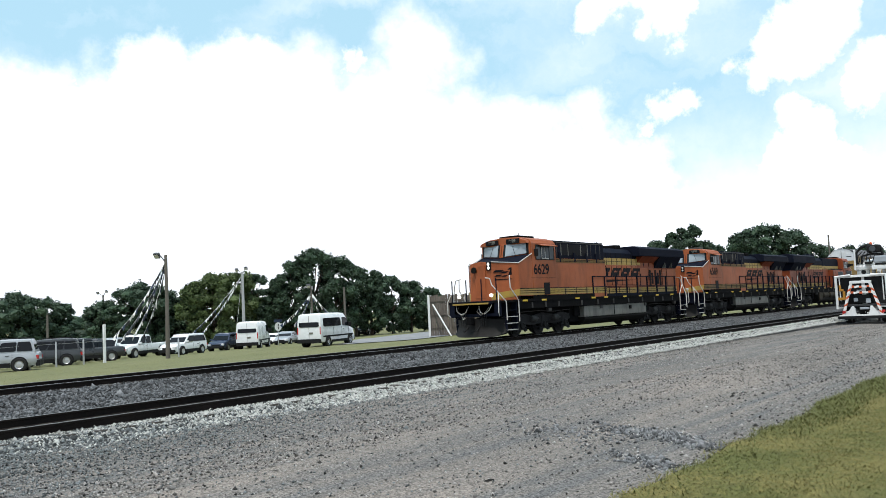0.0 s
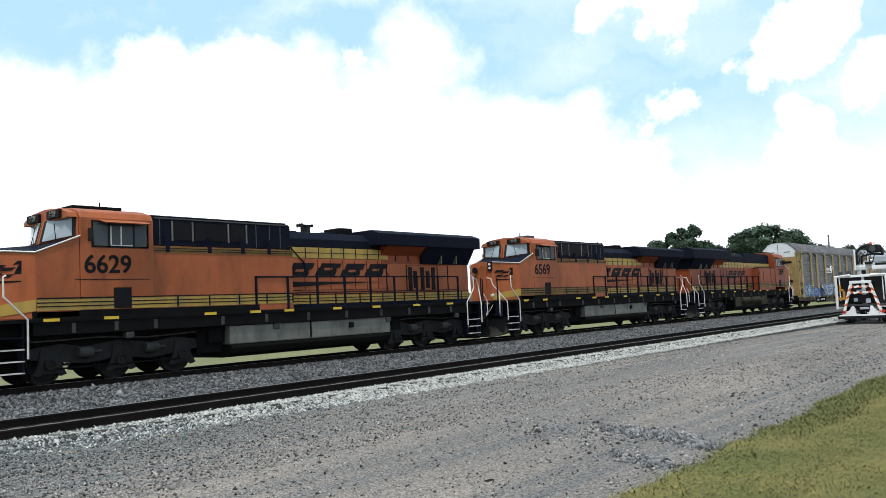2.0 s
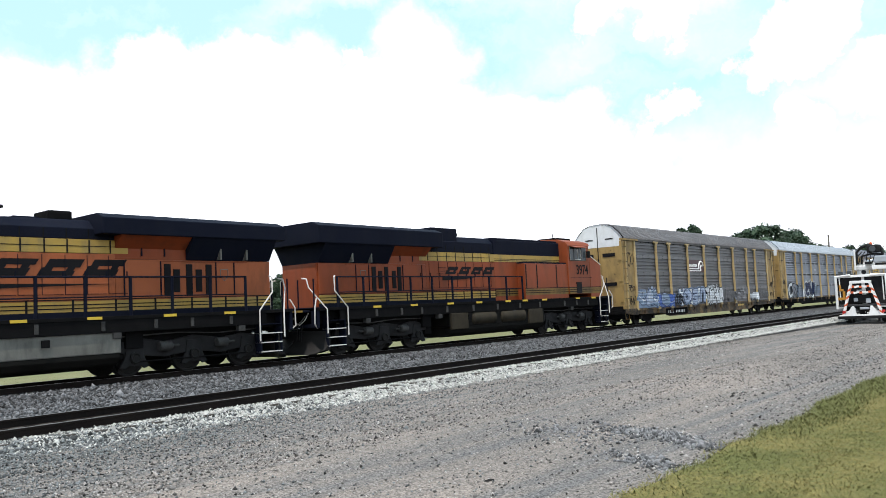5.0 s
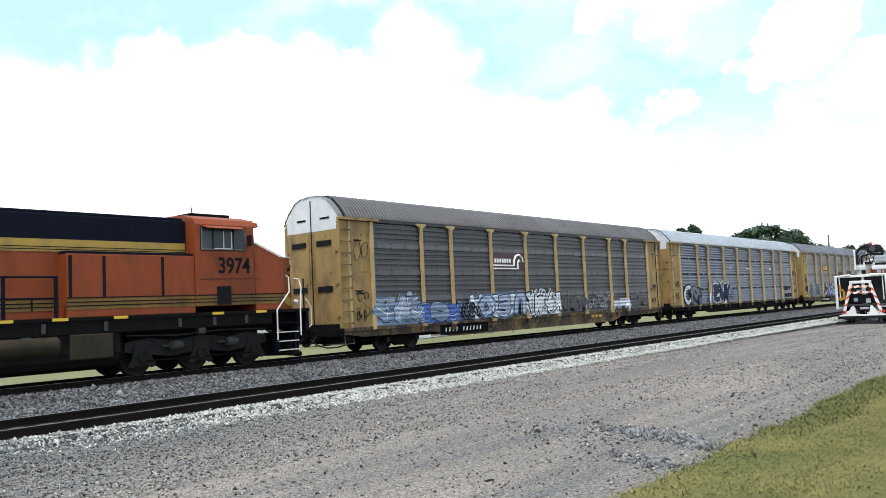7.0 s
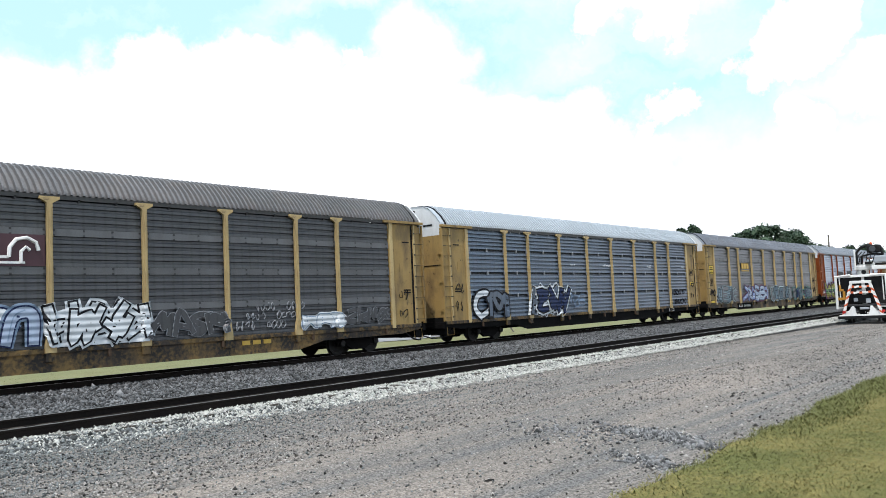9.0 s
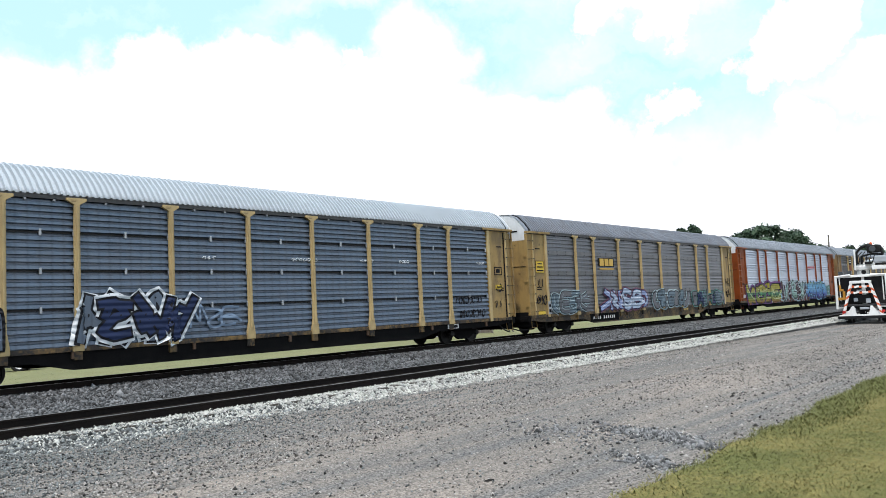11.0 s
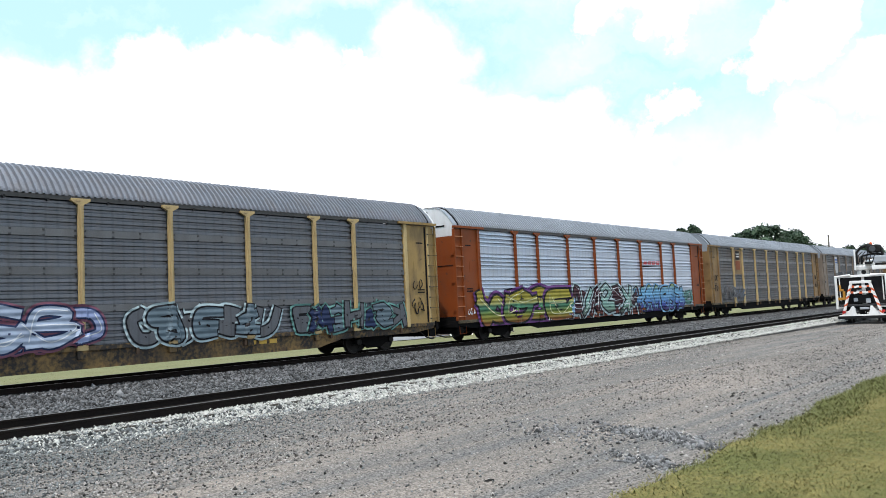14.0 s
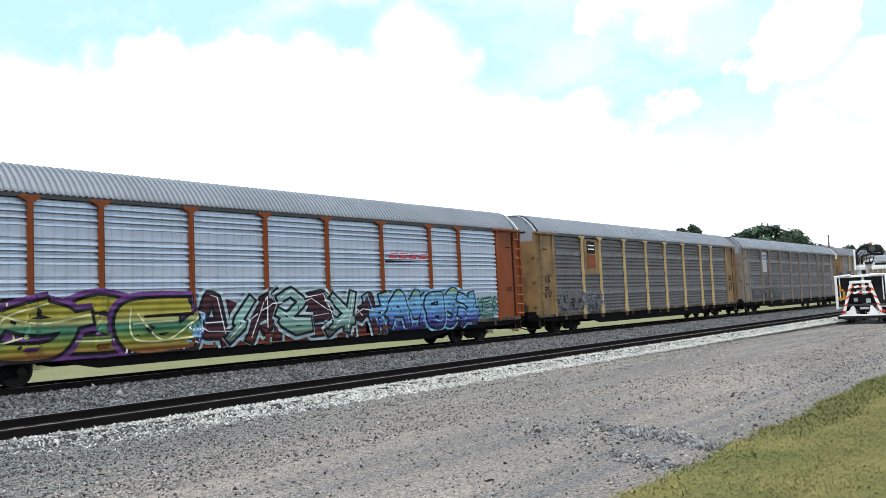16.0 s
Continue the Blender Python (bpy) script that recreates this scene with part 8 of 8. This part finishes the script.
    for y, z, w, h in ((0.3, 1.35, 0.1, 0.2), (-0.32, 1.28, 0.12, 0.26), (0.02, 1.86, 0.2, 0.08), (-0.1, 0.86, 0.24, 0.12), (0.42, 0.78, 0.08, 0.24), (-0.5, 0.8, 0.08, 0.2)):
        boxes("tail_fitting", [(0.0, 0.08, y - w, y + w, z - h / 2, z + h / 2)], M["car_silver"], t, "pale fitting inside the tail frame", bevel=0.02)
    for s in (-1, 1):
        bm = B()
        prism(bm, [(0.3 * s, 0.5), (0.85 * s, 0.5), (0.5 * s, 1.0), (0.42 * s, 1.0)], "x", -0.08, 0.04)
        part("gusset", bm, W, t, "white triangular gusset")
    bm = B()
    lathe(bm, (0.4, -0.62, 4.34), "z", [(0, 0.07), (0.12, 0.07), (0.18, 0.03)], 12)
    part("beacon", bm, M["stripe"], t, "orange beacon")


service_truck(49.2, 10.75, 4.0)


# ---- marks and sprayed pieces on the wagons ----
SIDE = -1.478
cars = [c[0] for c in TRAIN]
a1, a2, a3, a4, a5, a6 = cars[3:9]


def slabs(parent, name, rows, material, label="", y=-1.485, grow=0.012):
    for x0, x1, z0, z1 in rows:
        boxes(name, [(NOSE + x0, NOSE + x1, y - grow, y, z0, z1)], material, parent, label)


G = M
piece(a1, 1.92, 4.25, 1.02, 2.08, ["mast", "stem", "fork"], [G["g_mist"], G["g_pale"]], G["g_navy"], "large pale blue and white sprayed shapes", 3, G["g_pale"], 0.15, 0.025, shine=G["g_white"], ground=G["g_mist"])
piece(a1, 4.3, 6.75, 0.98, 1.8, ["drum", "ring", "cup"], [G["g_blue"], G["g_mist"], G["g_blue"]], G["g_pale"], "blue sprayed shapes with a pale outline", 4, G["g_navy"], 0.13, 0.035, ground=G["g_blue"])
piece(a1, 6.95, 8.3, 1.05, 1.7, ["bolt", "snake", "bolt"], [G["g_black"]], G["g_mist"], "black sprayed squiggles with a pale edge", 5, None, 0.08, 0.04)
piece(a1, 7.7, 11.7, 1.03, 2.05, ["arch", "ring", "drum", "comb", "ring", "cup"], [G["g_white"], G["g_pale"]], G["g_navy"], "white sprayed shapes with a dark outline", 6, G["g_mist"], 0.11, 0.04, shine=G["g_mist"])
piece(a1, 12.25, 14.75, 1.05, 2.15, ["gate", "zig", "arch", "bolt", "fork"], [G["g_white"]], G["g_black"], "white block sprayed piece with a black edge", 8, G["g_white"], 0.085, 0.05, curved=False, overlap=0.9, ground=G["g_white"])
piece(a1, 15.1, 17.5, 1.05, 1.85, ["zig", "arch", "snake", "gate"], [G["panel_dark"]], G["g_grey"], "faded grey sprayed outlines", 11, None, 0.1, 0.025)
piece(a1, 20.75, 22.6, 1.05, 1.55, ["peak", "cup", "ring"], [G["g_white"]], G["g_mist"], "small white sprayed piece", 12, G["g_white"], 0.16, 0.05)
piece(a1, 22.8, 24.9, 1.1, 1.7, ["snake", "gate", "zig", "bolt"], [G["panel_dark"]], G["g_grey"], "faded blue-grey sprayed outlines", 13, None, 0.1, 0.03)
bm = B()
lathe(bm, (NOSE + 3.75, -1.47, 2.12), "y", [(0, 0.01), (-0.006, 0.16), (-0.012, 0.16), (-0.012, 0.01)], 18)
part("sprayed_dot", bm, M["g_pale"], a1, "pale blue sprayed dot")
for k in range(6):
    tag(a1, NOSE + 17.9 + 0.42 * k, NOSE + 18.7 + 0.42 * k, 1.1 + 0.3 * (k % 3), 1.45 + 0.3 * (k % 3), SIDE, G["g_grey"], 30 + k, "thin pale scribble", 0.018)
tag(a1, NOSE + 0.75, NOSE + 1.5, 3.3, 4.4, SIDE, G["g_black"], 41, "thin dark scribble")
tag(a1, NOSE + 0.75, NOSE + 1.5, 1.2, 1.9, SIDE, G["g_black"], 42, "thin dark scribble")
slabs(a1, "railway_plate", [(9.42, 12.02, 3.14, 3.97)], M["maroon"], "maroon plate with a white wheel-like mark")
slabs(a1, "plate_mark", [(9.46, 11.1, 3.34, 3.41), (9.46, 11.5, 3.2, 3.26)] + [(9.58 + 0.19 * k, 9.71 + 0.19 * k, 3.5, 3.68) for k in range(7)], M["white"], "white bars", -1.498)
bm = B()
tube(bm, [(NOSE + 11.1, -1.51, 3.37), (NOSE + 11.12, -1.51, 3.62), (NOSE + 11.28, -1.51, 3.83), (NOSE + 11.55, -1.51, 3.88), (NOSE + 11.78, -1.51, 3.76), (NOSE + 11.84, -1.51, 3.55)], 0.05, 6)
tube(bm, [(NOSE + 11.4, -1.51, 3.22), (NOSE + 11.4, -1.51, 3.52), (NOSE + 11.52, -1.51, 3.64), (NOSE + 11.62, -1.51, 3.55)], 0.045, 6)
part("plate_mark", bm, M["white"], a1, "white wheel-like mark")
piece(a2, 2.05, 4.35, 1.0, 2.3, ["ring", "peak"], [G["g_white"], G["panel_blue"]], G["g_black"], "black and white sprayed figure", 21, None, 0.08, 0.06)
piece(a2, 6.75, 9.6, 1.0, 2.45, ["gate", "snake", "fork", "bolt", "arch", "zig"], [G["panel_blue"], G["g_navy"]], G["g_black"], "black sprayed shapes with a white edge", 29, G["g_white"], 0.07, 0.045, curved=False, overlap=1.1)
piece(a2, 9.9, 11.6, 1.25, 1.95, ["zig", "snake", "comb"], [G["g_mist"]], G["g_mist"], "thin pale sprayed strokes", 24, None, 0.04, 0.01)
tag(a2, NOSE + 22.75, NOSE + 24.6, 1.62, 2.05, SIDE, G["g_black"], 46, "black scribble", 0.024)
tag(a2, NOSE + 22.95, NOSE + 24.8, 1.05, 1.45, SIDE, G["g_black"], 47, "black scribble", 0.024)
for x, w in ((10.4, 0.5), (13.9, 1.2), (17.2, 0.7), (19.3, 0.6), (24.3, 0.6)):
    tag(a2, NOSE + x, NOSE + x + w, 3.38, 3.52, SIDE, G["g_white"], int(x * 10), "small chalk mark")
slabs(a2, "data_plate", [(22.2, 22.9, 0.66, 0.84)], M["white"], "white data plate with dark bars", -1.444)
slabs(a2, "data_bar", [(22.27, 22.5, 0.69, 0.81), (22.6, 22.83, 0.69, 0.81)], M["letter"], "", -1.458)
slabs(a2, "placard", [(RACK - 1.25, RACK - 0.75, 2.28, 2.48)], M["sign_yellow"], "yellow placard with dark bars", -1.47)
slabs(a2, "placard_bar", [(RACK - 1.18, RACK - 0.82, 2.35, 2.41)], M["letter"], "", -1.484)
slabs(a2, "stencil_frame", [(RACK - 1.3, RACK - 0.72, 3.26, 3.3), (RACK - 1.3, RACK - 0.72, 2.92, 2.96), (RACK - 1.3, RACK - 1.26, 2.96, 3.26), (RACK - 0.76, RACK - 0.72, 2.96, 3.26), (RACK - 1.15, RACK - 0.88, 3.03, 3.2)], M["letter"], "", -1.468)
piece(a3, 2.05, 5.3, 0.98, 2.0, ["ring", "comb", "drum", "fork"], [G["g_slate"], G["panel_slate"]], G["g_black"], "teal-grey sprayed shapes with a pale double outline", 51, G["g_ice"], 0.125, 0.032, shine=G["g_ice"])
piece(a3, 7.45, 12.35, 0.98, 2.12, ["fork", "bolt", "stem", "snake", "zig", "drum", "ring"], [G["g_violet"], G["g_pale"]], G["g_navy"], "pale blue sprayed shapes with a violet edge", 59, G["g_rose"], 0.1, 0.04, shine=G["g_white"], overlap=1.2)
piece(a3, 13.55, 18.6, 0.95, 1.95, ["ring", "drum", "arch", "comb", "snake", "mast", "cup"], [G["panel_slate"], G["g_slate"]], G["g_black"], "dark sprayed shapes with a pale edge", 55, G["g_ice"], 0.13, 0.05)
piece(a3, 19.5, 25.0, 0.9, 1.9, ["comb", "zig", "ring", "gate", "peak", "snake", "fork"], [G["panel_slate"], G["g_navy"], G["g_slate"]], G["g_black"], "dark blue and green sprayed shapes with a pale edge", 57, G["g_teal"], 0.1, 0.05, curved=False)
slabs(a3, "railway_mark", [(7.12, 7.56, 3.44, 3.84), (7.68, 8.1, 3.44, 3.84), (8.2, 8.64, 3.44, 3.84), (7.06, 8.7, 3.24, 3.31)], M["logo_yellow"], "yellow block shapes of the railway's mark", -1.5)
slabs(a3, "mark_shade", [(7.0, 8.76, 3.4, 3.88)], M["letter"], "dark shadow behind the mark", -1.486)
slabs(a3, "placard", [(0.78, 1.45, 3.05, 3.6)], M["sign_yellow"], "yellow placard with dark bars", -1.47)
slabs(a3, "placard_edge", [(0.75, 1.48, 3.6, 3.63), (0.75, 1.48, 3.02, 3.05), (0.75, 0.78, 3.05, 3.6), (1.45, 1.48, 3.05, 3.6), (0.77, 1.43, 0.97, 1.0), (0.77, 1.43, 1.15, 1.18)], M["letter"], "dark edge of the placard", -1.47)
slabs(a3, "warning_plate", [(1.62, 1.86, 1.0, 1.62)], M["clip"], "grey warning plate with dark marks", -1.532)
slabs(a3, "warning_mark", [(1.67, 1.81, 1.34, 1.5), (1.66, 1.7, 1.08, 1.24), (1.72, 1.76, 1.08, 1.24), (1.78, 1.82, 1.08, 1.24)], M["letter"], "", -1.546)
slabs(a3, "placard_bar", [(0.92, 1.3, 3.46, 3.51), (0.86, 1.36, 3.3, 3.36), (0.84, 1.4, 3.12, 3.18)], M["letter"], "", -1.482)
slabs(a3, "placard", [(0.8, 1.4, 1.0, 1.15)], M["sign_yellow"], "", -1.47)
tag(a3, NOSE + 0.7, NOSE + 1.6, 1.4, 2.0, SIDE, G["g_black"], 61, "bold dark scribble", 0.026)
tag(a3, NOSE + RACK - 1.3, NOSE + RACK - 0.6, 1.3, 2.0, SIDE, G["g_black"], 62, "bold dark scribble", 0.026)
piece(a4, 1.95, 9.05, 0.68, 2.34, ["peak", "ring", "snake", "comb"], [G["lime_fade"]], G["g_black"], "lime and green sprayed shapes edged with purple", 76, G["g_purple"], 0.115, 0.055, shine=G["g_cream"], overlap=0.5, ground=G["lime_fade"])
piece(a4, 8.95, 9.5, 0.8, 1.7, ["bolt", "gate"], [G["g_sky"]], G["g_white"], "pale blue sprayed strokes", 77, G["g_blue"], 0.08, 0.05)
piece(a4, 9.4, 16.95, 0.72, 2.36, ["arch", "bolt", "zig", "snake", "drum", "fork", "peak"], [G["wine_fade"], G["teal_fade"]], G["g_black"], "black, wine and teal angular sprayed shapes", 73, G["g_ice"], 0.08, 0.05, curved=False, shine=G["g_white"], overlap=0.35, ground=G["wine_fade"])
piece(a4, 16.8, 23.3, 0.8, 2.28, ["gate", "arch", "zig", "drum", "snake", "fork"], [G["blue_fade"]], G["g_black"], "blue sprayed shapes with a lime and purple edge", 75, G["g_sky"], 0.11, 0.045, shine=G["g_sky"], overlap=0.15, ground=G["blue_fade"])
piece(a4, 23.3, 25.1, 1.1, 1.95, ["zig", "comb", "bolt"], [G["g_teal"]], G["g_black"], "teal sprayed strokes", 78, G["g_teal"], 0.06, 0.04, curved=False)
for k in range(4):
    prism_bm = B()
    x = NOSE + 18.05 + 0.58 * k
    prism(prism_bm, [(x, 3.56), (x + 0.44, 3.56), (x + 0.54, 3.79), (x + 0.1, 3.79)], "y", -1.49, -1.478)
    part("railway_mark", prism_bm, M["red"], a4, "small red slanted bars of the railway's mark")
prism_bm = B()
prism(prism_bm, [(NOSE + 17.85, 3.4), (NOSE + 20.2, 3.46), (NOSE + 17.85, 3.5)], "y", -1.49, -1.478)
part("mark_stroke", prism_bm, M["letter"], a4)
tag(a4, NOSE + 0.75, NOSE + 1.3, 1.15, 1.5, SIDE, G["g_white"], 81, "small white scribble")
slabs(a5, "shield_plate", [(4.75, 6.35, 3.0, 4.85)], M["rack_ochre"], "ochre plate with dark and brick-red blocks", -1.49)
slabs(a5, "shield", [(5.1, 5.95, 4.1, 4.75)], M["letter"], "dark block", -1.505)
slabs(a5, "shield", [(5.1, 5.95, 3.35, 4.0)], M["rack_orange"], "faded brick-red block", -1.505)
slabs(a5, "shield_bar", [(5.2, 5.85, 4.3, 4.36), (5.2, 5.85, 4.5, 4.56)], M["white"], "", -1.518)
piece(a5, 2.0, 4.4, 1.1, 2.1, ["arch", "cup", "ring"], [G["panel_brown"]], G["g_grey"], "faded grey sprayed outlines", 90, None, 0.07, 0.02)
piece(a5, 4.7, 6.3, 1.0, 1.9, ["snake", "bolt", "zig"], [G["panel_brown"]], G["g_mist"], "faded pale sprayed outlines", 91, None, 0.05, 0.02)
slabs(a6, "pale_plate", [(4.9, 5.9, 3.2, 4.8)], M["clip"], "faded white plate", -1.49)
slabs(a6, "plate_bar", [(5.0, 5.8, 4.2, 4.3), (5.0, 5.8, 4.45, 4.6)], M["g_blue"], "", -1.505)
piece(a6, 2.4, 9.0, 1.1, 2.0, ["gate", "cup", "arch", "ring", "zig", "drum"], [G["panel_brown"]], G["g_grey"], "faded grey sprayed outlines", 97, None, 0.07, 0.02)
for k, car in enumerate((a1, a2, a3, a5)):
    for q in range(4):
        x = (0.75 if q < 2 else RACK - 1.45) + 0.1 * (q % 2)
        z = 1.15 + 0.75 * (q % 2) + 0.2 * k
        tag(car, NOSE + x, NOSE + x + 0.6, z, z + 0.5, SIDE, G["g_black"], 200 + 10 * k + q, "dark sprayed scribble", 0.016)
# reporting marks as slanted plain bars on the sills
for car, x, w in ((a1, 5.9, 2.6), (a3, 6.15, 2.5), (a4, 7.1, 2.0)):
    if car is not a4:
        slabs(car, "stencil_patch", [(x - 0.3, x + w + 0.4, 0.42, 0.845)], M["grime"], "black patch behind the reporting bars", -1.442)
    for k in range(11):
        if k == 4:
            continue
        bm = B()
        xa, z = NOSE + x + k * w / 11, 0.55 if car is not a4 else 0.70
        prism(bm, [(xa, z), (xa + 0.3 * w / 11, z), (xa + 0.3 * w / 11 + 0.04, z + 0.17), (xa + 0.04, z + 0.17)], "y", -1.468 if car is not a4 else -1.556, -1.44 if car is not a4 else -1.5)
        part("reporting_bar", bm, M["white"], car, "pale reporting bar")
for car, x in ((a1, 18.2), (a3, 17.6)):
    slabs(car, "mark_bar", [(x + k * 0.42, x + k * 0.42 + 0.3, 0.66, 0.8) for k in range(3)], M["logo_yellow"], "faded yellow bars", -1.444)


def run_at(t):
    """The train's run at a time, on the straight between the rows."""
    for (a, s), (b, e) in zip(RUN, RUN[1:]):
        if t <= b:
            return s + (e - s) * (t - a) / (b - a)
    return RUN[-1][1]


def motions():
    """The train comes in from +x and runs out towards -x; every wheelset rolls with it."""
    for car, s0, turned, length in TRAIN:
        if turned:
            walk(car, [(t, pose(s0 + length - s, TRACK, 0, 0, 0, 180)) for t, s in RUN])
        else:
            walk(car, [(t, pose(s0 - s, TRACK, 0)) for t, s in RUN])
    back = {car: turned for car, _, turned, _ in TRAIN}
    for wheel, x, r, car in SPINNING:
        way = 1 if back[car] else -1
        step = 2 / 30 if r > 0.5 else 1 / 30
        rows = [(0.0, pose(x, 0, r))]
        k = 1
        while k * step < 16.0:
            rows.append((k * step, pose(x, 0, r, 0, way * math.degrees((run_at(k * step) - run_at(0)) / r), 0)))
            k += 1
        rows.append((16.0, pose(x, 0, r, 0, way * math.degrees((run_at(16.0) - run_at(0)) / r), 0)))
        walk(wheel, rows)


motions()
